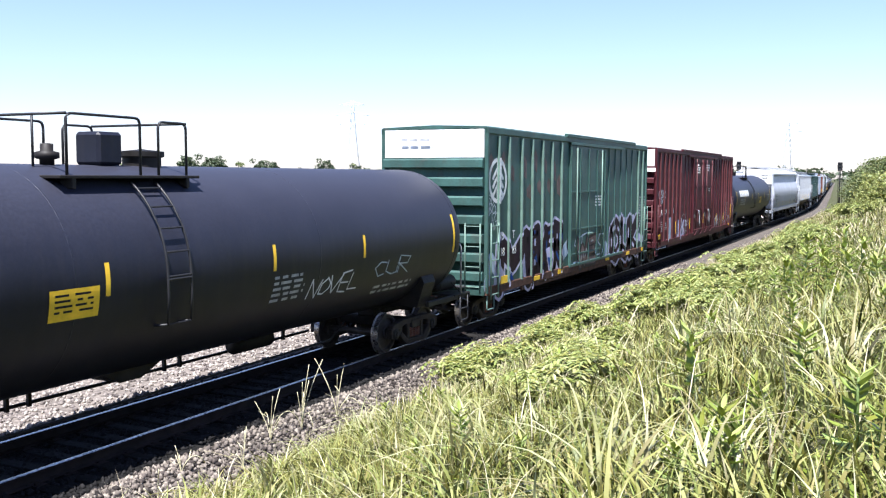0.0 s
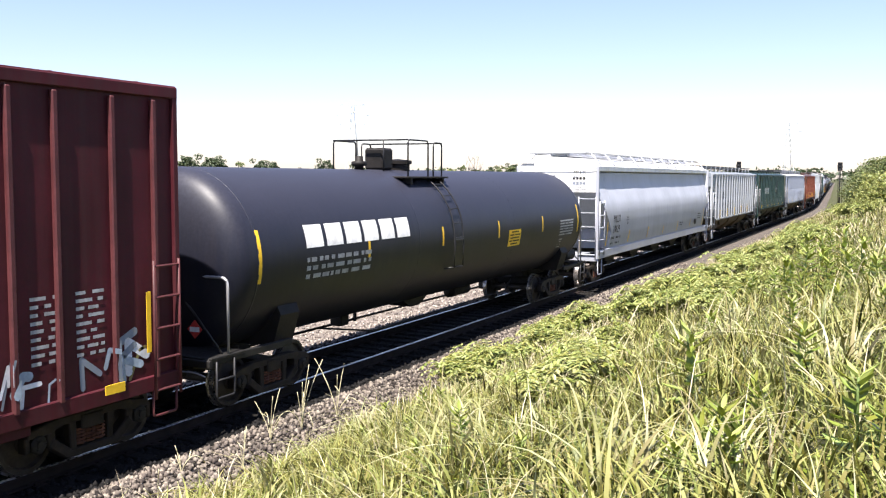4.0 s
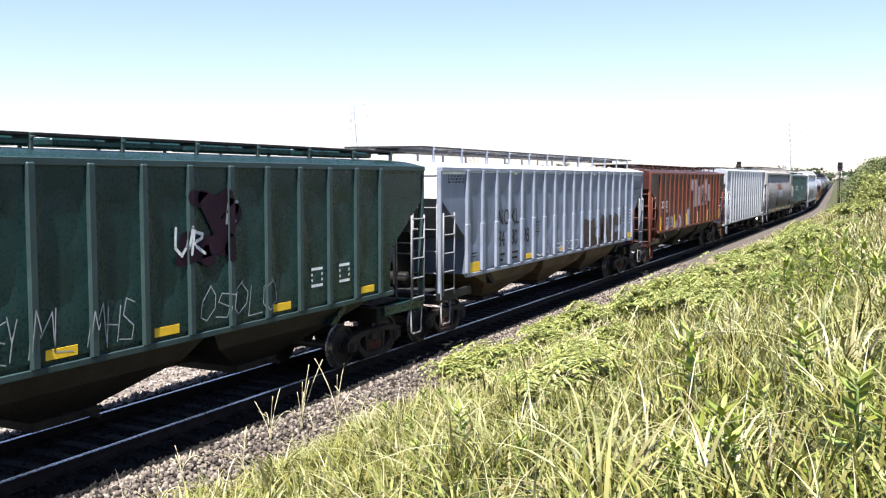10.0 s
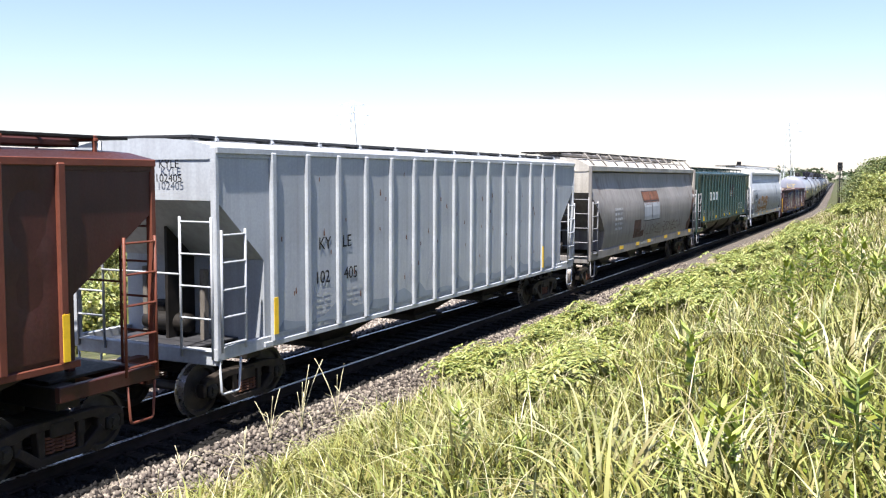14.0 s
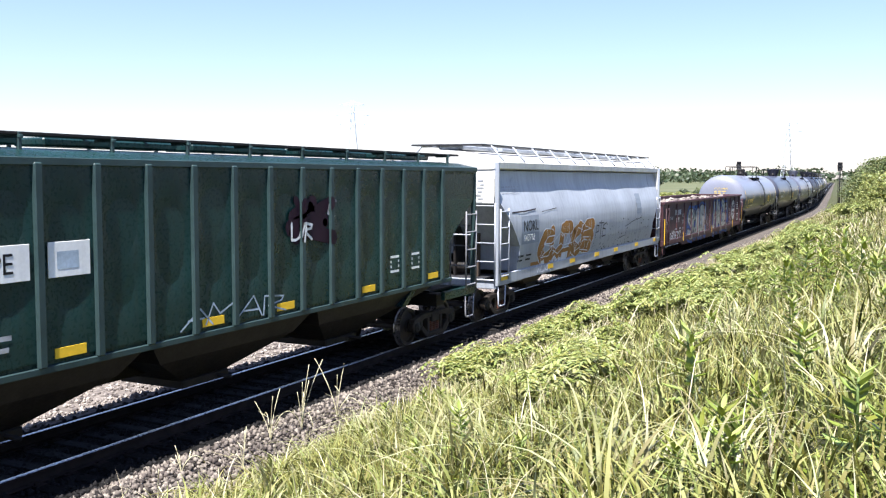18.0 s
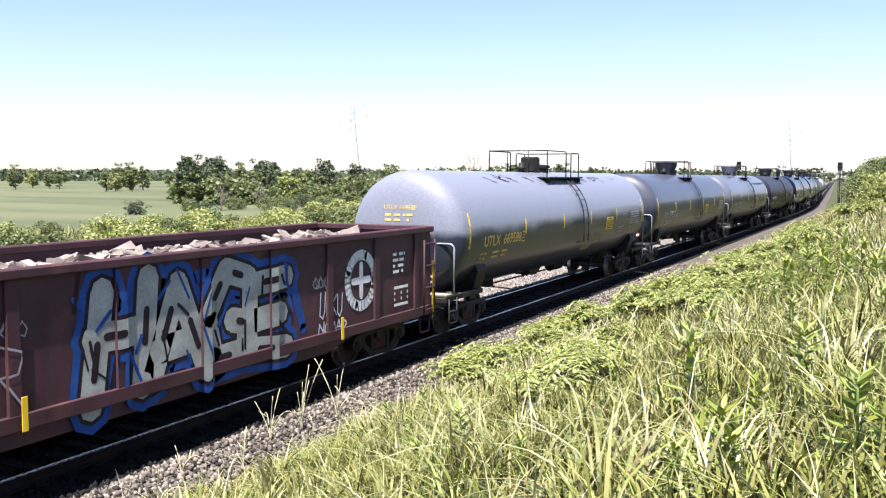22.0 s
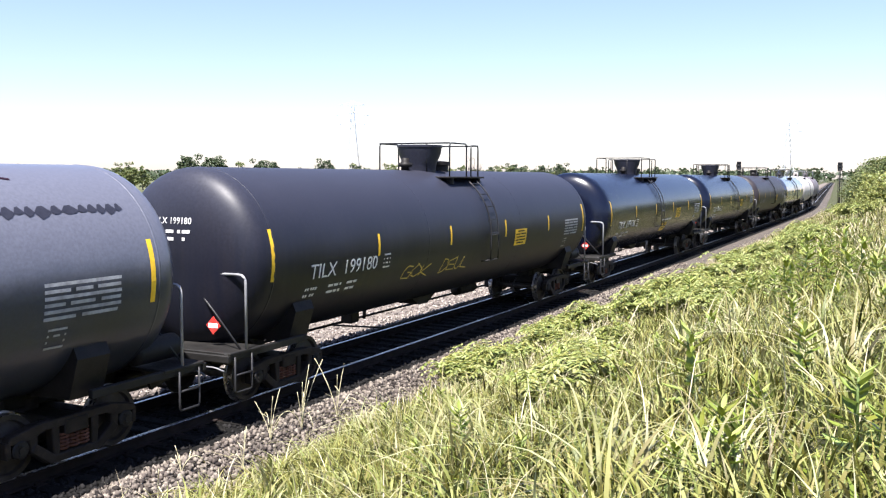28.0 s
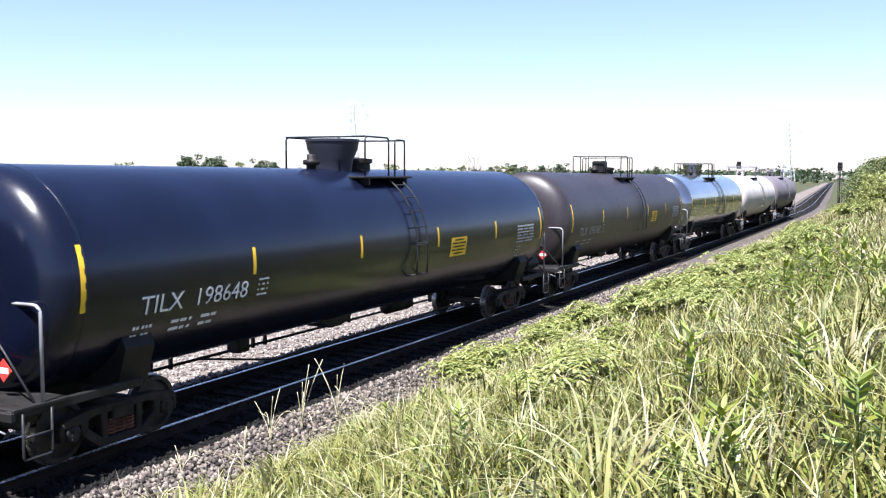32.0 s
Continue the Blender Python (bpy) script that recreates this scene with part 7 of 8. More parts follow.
for x, wd, w in ((-3.3, "CAMUY", 1.6), (-1.7, "NUGHEL", 2.9), (1.5, "RSOME", 2.2), (3.4, "GCNA", 1.9)):
    scrawl(T11, wd, x, 1.52, w, 0.40, "spray_umber", 0.035, int(x * 3) + 30, prof=BOWED)
for i in range(24):
    za, zb = 1.34 + i * 0.08, 1.34 + (i + 1) * 0.08
    edge = lambda z: 7.46 if z < 1.98 else 7.46 + (z - 1.98) * 1.02
    back = lambda z: 6.55 + (z - 1.34) * 0.88 + 0.45 * noise.noise((z * 3.3, 0.2, 5.0)) + 0.25 * max(0, z - 2.3)
    sprayed("rust_patch", T11, "old_rust", [[(back(za), za), (edge(za), za), (edge(zb), zb), (back(zb), zb)]], 1, prof=BOWED)
bars("sill_lettering", T11, "letter_dim", -3.0, -1.536, 1.27, lines_of(91, 1, 3.0), 0.09)
for x in (-5.0, -2.6, -0.7, 2.4, 5.2, 7.6):
    box("reflective_strip", T11, "yellow", (x, -1.536, 1.24), (0.5, 0.008, 0.13), 0.002)
bowed_bars(T11, "letter_dim", -6.2, 2.75, lines_of(92, 5, 1.0), 0.09, 0.09)

# T13: white hopper with orange piece
sprayed("cover_up", T13, "patch_slate", rect(-7.57, -6.2, 2.02, 2.80, 5), 1, prof=BOWED, label="slate grey painted-out patch")
bowed_text(T13, "NOKL", -7.46, 2.38, 0.30)
bowed_text(T13, "848792", -7.44, 2.10, 0.19, "letter_white", 1.08)
bowed_bars(T13, "letter_black", -7.75, 1.72, [[(0, 0.1), (0.16, 0.25), (0.6, 0.4)], [(0, 0.1), (0.16, 0.2), (0.6, 0.36)]], 0.05, 0.07)
sprayed("cover_up", T13, "patch_slate", rect(4.9, 5.62, 2.48, 3.24, 4), 1, prof=BOWED)
throw_up(T13, "CUDOS", -6.2, 1.38, 5.2, 0.80, "spray_orange", "spray_white", 0.40, (), None, 0.05, 0.20, 12, None, prof=BOWED, edge=0.03)
scrawl(T13, "SOACE", -5.9, 1.5, 4.6, 0.70, "spray_white", 0.03, 13, 5, prof=BOWED)
sprayed("graffiti_drip", T13, "spray_orange", stroke([(-6.6, 1.40), (-5.0, 1.38), (-2.2, 1.42)], 0.10), 1, prof=BOWED)
scrawl(T13, "PTE", -0.7, 1.8, 1.3, 0.5, "spray_black", 0.04, 14, prof=BOWED)
for x in (0.8, 2.2, 3.6, 5.2):
    scrawl(T13, "SAY", x, 1.6, 0.9, 0.35, "letter_dim", 0.022, int(x * 10), prof=BOWED)
sprayed("scuff", T13, "spray_black", stroke([(-8.2, 2.92), (-7.2, 2.93), (-6.4, 2.97)], 0.04) + stroke([(-5.9, 2.88), (-4.6, 2.95)], 0.02), 1, prof=BOWED)
bowed_bars(T13, "letter_dim", -8.5, 3.62, lines_of(95, 3, 1.2), 0.03, 0.05)
for x in (-8.6, -5.0, -2.9, -0.2, 2.2, 5.2, 8.3):
    box("reflective_strip", T13, "yellow", (x, -1.536, 1.22), (0.5, 0.008, 0.14), 0.002)
scrawl(T13, "WUKR", -6.2, 1.10, 1.2, 0.18, "spray_white", 0.035, 15, y=-1.532)
box("tag_panel", T13, "white", (-9.07, -0.55, 3.55), (0.02, 1.7, 0.72), 0.003)
bars("end_lettering", T13, "letter_dim", -9.09, 0.2, 3.8, lines_of(96, 7, 1.3), 0.04, 0.055, face=1)

# weld seams on the bowed sides, and scuffs along the lower side of the weathered white car
for root, xs in ((T5, (-6.6, -3.4, 0.1, 3.3, 6.6)), (T11, (-5.2, -1.95, 1.3, 4.6)), (T13, (-5.0, -1.6, 1.6, 5.0))):
    for x in xs:
        sprayed("panel_seam", root, "patch_slate", rect(x - 0.006, x + 0.006, 1.45, 2.7, 10), 1, prof=BOWED, label="thin upright weld seam")
r = random.Random(64)
scuffs = []
for i in range(90):
    x, z, w, h = r.uniform(-1.0, 6.8), 1.36 + 1.0 * r.random() ** 2, r.uniform(0.02, 0.16), r.uniform(0.012, 0.03)
    scuffs.append([(x, z), (x + w, z + r.uniform(-0.02, 0.05)), (x + w * 0.9, z + h + 0.02), (x + w * 0.1, z + h)])
sprayed("scuff", T13, "letter_black", scuffs, 2, prof=BOWED, label="dark scratches and scuffs")
sprayed("scuff", T13, "letter_black", stroke([(3.2, 2.02), (4.4, 2.2), (5.6, 2.28)], 0.02) + stroke([(2.4, 1.62), (3.3, 1.7), (3.4, 1.9)], 0.025), 3, prof=BOWED)

# T14: gondola
P_RIBS = [(-11 + 0.75 + i * 20.5 / 12, 0.10, -1.547) for i in range(13)]
throw_up(T14, "SOUR", -6.0, 0.98, 4.5, 1.22, "spray_khaki", "spray_black", 0.44, P_RIBS, "spray_blue", 0.05, 0.05, 21, "spray_black", y=-1.502, edge=0.06)
throw_up(T14, "HAGE", 1.1, 0.95, 4.4, 1.30, "spray_khaki", "spray_black", 0.40, P_RIBS, "spray_blue", 0.05, 0.0, 22, "spray_black", y=-1.502, edge=0.06)
for x0, x1, sd in ((-6.3, -1.4, 31), (0.9, 5.7, 32)):
    r = random.Random(sd)
    shards = [q for i in range(26) for x, z in [(r.uniform(x0, x1), r.uniform(1.0, 2.2))] for q in stroke([(x, z), (x + r.uniform(-0.25, 0.25), z + r.uniform(0.15, 0.5))], r.uniform(0.03, 0.07))]
    sprayed("graffiti_shard", T14, "spray_black", shards[:len(shards) // 2], 5, y=-1.502, ribs=P_RIBS)
    sprayed("graffiti_shard", T14, "spray_blue", shards[len(shards) // 2:], 5, y=-1.502, ribs=P_RIBS)
sprayed("graffiti_halo", T14, "spray_blue", stroke([(-6.0, 1.0), (-5.8, 2.1), (-4.4, 2.35), (-2.0, 2.4), (-1.5, 1.3)], 0.22), 1, y=-1.502, ribs=P_RIBS)
sprayed("graffiti_halo", T14, "spray_blue", stroke([(1.2, 1.1), (1.6, 2.2), (3.4, 2.4), (5.6, 2.3), (6.0, 1.2)], 0.20), 1, y=-1.502, ribs=P_RIBS)
scrawl(T14, "BUR", -1.1, 1.1, 1.2, 0.7, "patch_grey", 0.03, 23, y=-1.502, ribs=P_RIBS)
scrawl(T14, "DVRSPEC", -10.0, 0.98, 1.7, 0.34, "spray_white", 0.035, 24, y=-1.502, ribs=P_RIBS)
scrawl(T14, "GRSK", -8.6, 0.95, 1.0, 0.4, "spray_white", 0.03, 25, y=-1.502)
scrawl(T14, "NOMAD", 6.45, 1.0, 0.95, 0.2, "spray_white", 0.03, 26, y=-1.502)
scrawl(T14, "UGKU", 6.5, 1.3, 0.75, 0.42, "spray_white", 0.025, 27, y=-1.502)
for x, z, w, h, sd in ((-10.9, 1.7, 0.8, 0.22, 61), (-10.7, 1.35, 0.7, 0.2, 62), (-9.9, 1.9, 0.6, 0.2, 63), (-7.4, 1.95, 0.7, 0.2, 64), (-7.3, 1.35, 0.6, 0.18, 65), (-7.2, 1.1, 0.7, 0.2, 66), (-9.6, 1.25, 0.6, 0.2, 67), (-0.4, 1.9, 0.6, 0.3, 68), (6.3, 1.8, 0.5, 0.3, 69)):
    scribble(T14, x, z, w, h, "letter_dim" if sd % 2 else "patch_grey", 0.018, sd, y=-1.502)
for x in (-9.0, -8.67, -8.34, -8.01):
    bars("car_lettering", T14, "letter_dim", x, -1.532, 2.36, [[(0, 0.26)]], 0.24)
writing("car_lettering", "8217", T14, "letter_dim", -8.72, -1.532, 1.76, 0.24)
bars("data_lettering", T14, "letter_dim", -9.0, -1.531, 1.5, [[(0, 0.12), (0.16, 0.3), (0.9, 0.4)], [(0, 0.12), (0.16, 0.2), (0.9, 0.36)]], 0.06, 0.08)
scrawl(T14, "PRACNC", -7.4, 1.65, 0.9, 0.2, "letter_dim", 0.02, 28, y=-1.502)
sprayed("round_emblem", T14, "letter_white", stroke([(7.97 + 0.5 * math.cos(a * math.pi / 14), 1.86 + 0.5 * math.sin(a * math.pi / 14)) for a in range(29)], 0.2), 2, y=-1.502, label="worn white ring emblem with a cross")
sprayed("round_emblem", T14, "letter_white", stroke([(7.97, 1.56), (7.97, 2.16)], 0.14) + stroke([(7.67, 1.86), (8.27, 1.86)], 0.14), 3, y=-1.502)
bars("data_lettering", T14, "letter_white", 9.2, -1.531, 2.3, lines_of(98, 4, 0.5), 0.06, 0.06)
bars("stencil_frame", T14, "letter_white", 9.25, -1.531, 1.6, [[(0, 0.6)], [(0, 0.05), (0.28, 0.05), (0.55, 0.05)], [(0, 0.05), (0.28, 0.05), (0.55, 0.05)], [(0, 0.6)]], 0.06, 0.06)
for x in (-7.55, 0.05, 7.1):
    box("reflective_strip", T14, "yellow", (x, -1.63, 1.05), (0.085, 0.01, 0.42), 0.002)

# T15, T17, T18: marks on tanks
for x0, x1, z0, z1 in ((1.15, 2.35, 1.72, 1.90), (2.28, 2.95, 1.62, 2.02), (1.25, 2.2, 1.42, 1.60)):
    wrapped("painted_patch", T15, "gold_patch", x0, x1, z0, z1, "ragged dull gold painted-over patch", 0.005)
    scrawl(T15, "OIUSA", x0 + 0.05, z0 + 0.03, x1 - x0 - 0.15, z1 - z0 - 0.08, "spray_khaki", 0.015, int(x0 * 9), 4, shell=True)
shell_bars("data_lettering", T15, "letter_dim", 4.86, 2.06, [[(0, 0.85)], [(0, 0.7)], [(0, 0.8)]], 0.035, 0.05)
wrapped("notice_panel", T19, "yellow", -0.05, 0.82, 1.50, 1.86, "yellow notice panel with black lettering", 0.005)
shell_bars("notice_lettering", T19, "letter_black", 0.0, 1.82, [[(0.1, 0.5)], [(0, 0.3), (0.36, 0.38)], [(0.05, 0.62)]], 0.035, 0.05)
shell_bars("data_lettering", T19, "letter_white", -0.3, 2.04, [[(0, 0.3), (0.36, 0.34), (0.78, 0.36), (1.2, 0.6)]], 0.06)
scrawl(T18, "GOK", -3.9, 1.68, 1.3, 0.28, "letter_gold", 0.025, 33, shell=True)
scrawl(T18, "DEUL", -2.0, 1.68, 1.5, 0.28, "letter_gold", 0.025, 34, shell=True)
r = random.Random(8)
stain, x = [], 2.4
while x < 8.2:
    w, d = r.uniform(0.12, 0.3), r.uniform(0.02, 0.10)
    stain.append([(x, 3.42), (x + w * 0.3, 3.42 - d), (x + w * 0.7, 3.42 - d * r.uniform(0.5, 1)), (x + w, 3.42), (x + w * 0.6, 3.5), (x + w * 0.3, 3.49)])
    x += w * 0.9
sprayed("spill_stain", T17, "black_dull", stain, 1, shell=True, label="dark ragged spill stain")


# ---- plants ----
GRASS_EDGE = lambda x: -2.35 - 0.30 * np.sin(x * 1.7) * np.sin(x * 0.63) - np.clip((15 - x) * 0.05, 0, 0.30) + np.clip((x - 26) * 0.02, 0, 0.45)


def blades(name, n, area, height, width, mat, seed, label, lean=0.5, power=1.0, rows=4, tufts=0, droop=0.32, edge=0.4, patchy=0.8):
    """Grass: thin curved blades rooted on the bank, spread evenly or in tufts that lean together."""
    r = np.random.RandomState(seed)
    x0, x1, y0, y1 = area
    if tufts:
        tx, ty, ta = x0 + (x1 - x0) * r.rand(tufts) ** power, y0 + (y1 - y0) * r.rand(tufts), r.rand(tufts) * 2 * np.pi
        k = r.randint(0, tufts, n)
        x, y = tx[k] + r.normal(size=n) * 0.07, ty[k] + r.normal(size=n) * 0.07
        a = ta[k] + r.normal(size=n) * 0.7
    else:
        x, y, a = x0 + (x1 - x0) * r.rand(n) ** power, y0 + (y1 - y0) * r.rand(n), r.rand(n) * 2 * np.pi
    clump = np.array([noise.noise((p * 0.9, q * 0.9, seed)) for p, q in zip(x, y)])
    keep = clump > (r.rand(n) - 0.75) * patchy
    yc = np.array([centre_y(p) for p in x])
    y = y + yc
    if y1 < 0:
        keep &= (y - yc) < GRASS_EDGE(x) - edge * r.rand(n)
    x, y, clump, a = x[keep], y[keep], clump[keep], a[keep]
    n = len(x)
    z = np.array([ground_z(p, q) for p, q in zip(x, y)]) - 0.02
    h = height * (0.5 + 0.8 * r.rand(n)) * (1 + 0.6 * clump)
    w = width * (0.55 + 0.9 * r.rand(n))
    bend = lean * (0.25 + r.rand(n) ** 1.5 * 1.3)
    dx, dy = np.cos(a), np.sin(a)
    twist = a + np.pi / 2 + 1.3 * (r.rand(n) - 0.5)
    px, py = np.cos(twist), np.sin(twist)
    lv = []
    for q in range(rows):
        t = q / (rows - 1)
        ww = (0.75 + 0.5 * np.sin(np.pi * min(1, t * 1.3))) * (1 - t ** 3) + 0.04
        off = bend * h * t ** 2.1
        zz = h * (t - droop * bend * t ** 2.6)
        cx, cy, cz = x + dx * off, y + dy * off, z + zz
        lv.append(np.stack([cx - px * w * ww / 2, cy - py * w * ww / 2, cz], 1))
        lv.append(np.stack([cx + px * w * ww / 2, cy + py * w * ww / 2, cz], 1))
    v = np.stack(lv, 1).reshape(-1, 3)
    q = np.array([(2 * k, 2 * k + 1, 2 * k + 3, 2 * k + 2) for k in range(rows - 1)])
    f = (q[None] + 2 * rows * np.arange(n)[:, None, None]).reshape(-1, 4)
    ob = link(name, mesh_np(name, v, f), mat)
    return tagged(ob, label, "grass", kind="stuff")


blades("undergrowth", 26000, (3, 40, -14, -2), 0.17, 0.026, "undergrowth", 10, "low green undergrowth, darkened as the shade between the grass blades", 0.9, 1.3)
blades("near_grass", 34000, (2.5, 12, -14, -2), 0.34, 0.018, "grass", 11, "tall bright green grass covering the bank", 0.85, rows=5)
blades("mid_grass", 52000, (10, 34, -15, -2), 0.31, 0.021, "grass", 12, "tall green grass on the bank", 0.8, 1.3)
blades("far_grass", 40000, (30, 130, -16, -2), 0.34, 0.042, "grass", 13, "green grass farther along the bank", 0.7, 1.2)
blades("grass_round_the_camera", 12000, (-9, 2.6, -15, -2), 0.32, 0.018, "grass", 18, "bright green grass on the bank", 0.9)
blades("pale_near_blades", 5000, (3, 13, -13, -2), 0.36, 0.015, "grass_pale", 19, "pale sunlit grass blades on the bank", 1.0, rows=5)
blades("pale_mid_blades", 7500, (11, 36, -14, -2), 0.34, 0.022, "grass_pale", 20, "pale sunlit grass blades farther along the bank", 0.9, 1.2)
blades("arching_blades", 1500, (5.0, 16, -11.5, -2.2), 0.68, 0.019, "grass_pale", 15, "long arching pale grass blades in tufts", 1.3, 1.1, rows=8, tufts=150, droop=0.52, edge=0.1)
blades("arching_green_blades", 1700, (4.5, 18, -12.5, -2.2), 0.66, 0.018, "grass", 22, "long arching green grass blades in tufts", 1.3, 1.2, rows=8, tufts=150, droop=0.50, edge=0.1)
blades("broad_herbs", 9000, (4, 32, -13, -2.6), 0.17, 0.042, "weed", 24, "low broad-leaved green herbs among the grass", 1.1, 1.2, rows=5, tufts=1100, patchy=1.1)
blades("dry_stalks", 2200, (2.5, 40, -14, -2), 0.62, 0.008, "straw", 14, "dry straw-coloured stalks among the grass", 1.1, 1.2)
blades("edge_stalks", 9000, (15, 62, -6.0, -2.0), 0.42, 0.012, "straw", 23, "dry straw-coloured stalks along the ballast edge", 0.7, 1.0, edge=0.15)
blades("far_dry_stalks", 9000, (30, 130, -16, -2), 0.42, 0.03, "straw", 16, "dry stalks in the grass farther off", 0.6)
blades("far_side_grass", 30000, (12, 170, 7.5, 62), 0.7, 0.09, "grass", 17, "rough green grass beyond the track", 0.6)


def leaf_lists(v, f, base, tip, width, up):
    """One leaf: a folded, pointed blade of six triangles."""
    base, tip = Vector(base), Vector(tip)
    d = tip - base
    side = d.cross(up).normalized() * width / 2
    fold = up * width * 0.18
    k = len(v)
    m1, m2 = base + d * 0.3, base + d * 0.7 + up * (-0.05 * d.length)
    v += [base, m1 + side * 0.9 + fold, m1, m1 - side * 0.9 + fold, m2 + side * 0.75 + fold, m2, m2 - side * 0.75 + fold, tip]
    f += [(k, k + 2, k + 1), (k, k + 3, k + 2), (k + 1, k + 2, k + 5, k + 4), (k + 2, k + 3, k + 6, k + 5), (k + 4, k + 5, k + 7), (k + 5, k + 6, k + 7)]


def weed(seed, h, pairs, leaf, spread=0.5):
    """Upright weed: stout stem with crossed pairs of broad leaves, tilted up, smaller towards the tip."""
    r = random.Random(seed)
    root = tagged(new("leafy_weed"), "upright green weed with broad lance-shaped leaves in the grass", "weed", "weeds on the bank")
    pts = [(0.03 * math.sin(i * 0.8 + seed), 0.03 * math.cos(i * 0.7), h * i / 6) for i in range(7)]
    tubes("stem", root, "stem", [pts], 0.008, 5)
    v, f = [], []
    for i in range(pairs):
        u = i / (pairs - 1)
        z = h * (0.18 + 0.80 * u)
        a = i * 1.57 + r.uniform(-0.35, 0.35)
        L = leaf * (1.1 - 0.55 * u) * r.uniform(0.8, 1.15)
        for q in range(2 if i < pairs - 2 else 3):
            b = a + q * (math.pi if i < pairs - 2 else 2.1) + r.uniform(-0.2, 0.2)
            rise = spread * (0.25 + 0.9 * u) * r.uniform(0.7, 1.2)
            up = Vector((-math.cos(b) * rise, -math.sin(b) * rise, 1)).normalized()
            leaf_lists(v, f, (0.0, 0.0, z), (math.cos(b) * L, math.sin(b) * L, z + L * rise), L * 0.40, up)
    link("foliage", from_lists("foliage", v, f), "weed", root)
    return root


def frond_plant(seed, stems, h, reach):
    """Low shrub: woody stems with arching feathered leaves of many paired leaflets."""
    r = random.Random(seed)
    root = tagged(new("feather_leaved_shrub"), "low bright green shrub with feathered paired leaflets at the ballast edge", "shrub", "shrubs by the ballast")
    paths, v, f = [], [], []
    for s in range(stems):
        a = 2 * math.pi * s / stems + r.uniform(-0.5, 0.5)
        foot = Vector((math.cos(a), math.sin(a), 0)) * reach * r.uniform(0.05, 0.55)
        top = foot + Vector((r.uniform(-0.1, 0.1), r.uniform(-0.1, 0.1), h * r.uniform(0.35, 0.8)))
        paths.append([foot * 0.6, (foot + top) / 2, top])
        for q in range(5):
            b = a + q * 1.257 + r.uniform(-0.4, 0.4)
            rr, lift = r.uniform(0.30, 0.46), r.uniform(0.10, 0.24)
            pts = [top + Vector((math.cos(b) * rr * t, math.sin(b) * rr * t, lift * math.sin(t * 2.5))) for t in [i / 7 for i in range(8)]]
            paths.append(pts[::2] + [pts[-1]])
            for i in range(1, 8):
                d = (pts[i] - pts[i - 1]).normalized()
                side = d.cross(Vector((0, 0, 1))).normalized()
                for sd in (-1, 1):
                    L = 0.145 * (1.1 - 0.4 * i / 7) * r.uniform(0.85, 1.1)
                    tip = pts[i] + side * sd * L + d * 0.05 + Vector((0, 0, r.uniform(-0.06, 0.015)))
                    leaf_lists(v, f, pts[i], tip, 0.048, Vector((0, 0, 1)))
            leaf_lists(v, f, pts[-1], pts[-1] + (pts[-1] - pts[-2]).normalized() * 0.12, 0.045, Vector((0, 0, 1)))
    tubes("stalk", root, "stem", paths, 0.005, 4)
    root.children[0]["kind"] = "stuff"
    link("foliage", from_lists("foliage", v, f), "leaf_lite", root)
    return root


def planted(proto, spots, rnd):
    """Copies of a plant on the given spots; the prototype itself goes."""
    for i, (x, y, s) in enumerate(spots):
        m = Matrix.Translation((x, y, ground_z(x, y) - 0.03)) @ Matrix.Rotation(rnd.uniform(0, 6.28), 4, "Z")
        ob = copy_thing(proto, m)
        ob.scale = (s * rnd.uniform(0.9, 1.1), s * rnd.uniform(0.9, 1.1), s)
    for o in (*proto.children_recursive, proto):
        bpy.data.objects.remove(o)


rnd = random.Random(21)
weeds = [weed(1, 0.58, 10, 0.22, 0.8), weed(2, 0.45, 9, 0.20, 0.9), weed(3, 0.66, 11, 0.23, 0.7)]
spots = [[] for _ in weeds]
for x, y, s, k in ((8.25, -9.26, 1.1, 2), (8.02, -10.21, 0.95, 0), (5.91, -9.79, 0.75, 1), (5.70, -9.95, 0.8, 0), (6.05, -10.0, 0.7, 1), (5.55, -9.7, 0.7, 1), (5.31, -10.7, 0.9, 0), (5.10, -10.85, 0.8, 1), (5.45, -10.95, 0.7, 1),
                   (15.5, -10.2, 1.1, 0), (15.9, -10.4, 1.1, 2), (15.2, -10.6, 1.0, 1), (16.0, -9.9, 1.0, 0), (16.3, -9.23, 1.1, 2), (16.7, -9.0, 1.0, 0), (15.9, -9.5, 1.0, 1), (16.9, -9.5, 1.1, 2), (17.4, -9.2, 1.0, 0), (19.0, -9.6, 1.1, 1),
                   (20.5, -9.9, 1.2, 2), (21.5, -9.4, 1.2, 0), (23.4, -9.0, 1.2, 2), (24.5, -9.4, 1.2, 0), (13.04, -3.43, 0.8, 1), (12.8, -3.6, 0.7, 0), (10.4, -8.0, 0.8, 1), (7.0, -10.0, 0.7, 1), (11.4, -9.8, 0.85, 0), (13.0, -8.6, 0.9, 1), (9.3, -10.9, 0.8, 1)):
    spots[k].append((x, y, s * 1.08))
for i in range(60):
    x = 5 + 24 * rnd.random() ** 1.2
    y = rnd.uniform(-13, -4)
    spots[rnd.randrange(3)].append((x, y, rnd.uniform(0.5, 0.95) * (1 if x < 20 else 1.25)))
for pr, sp in zip(weeds, spots):
    planted(pr, sp, rnd)
fronds = [frond_plant(1, 9, 0.55, 0.60), frond_plant(2, 7, 0.45, 0.65), frond_plant(3, 10, 0.62, 0.55)]
spots = [[] for _ in fronds]
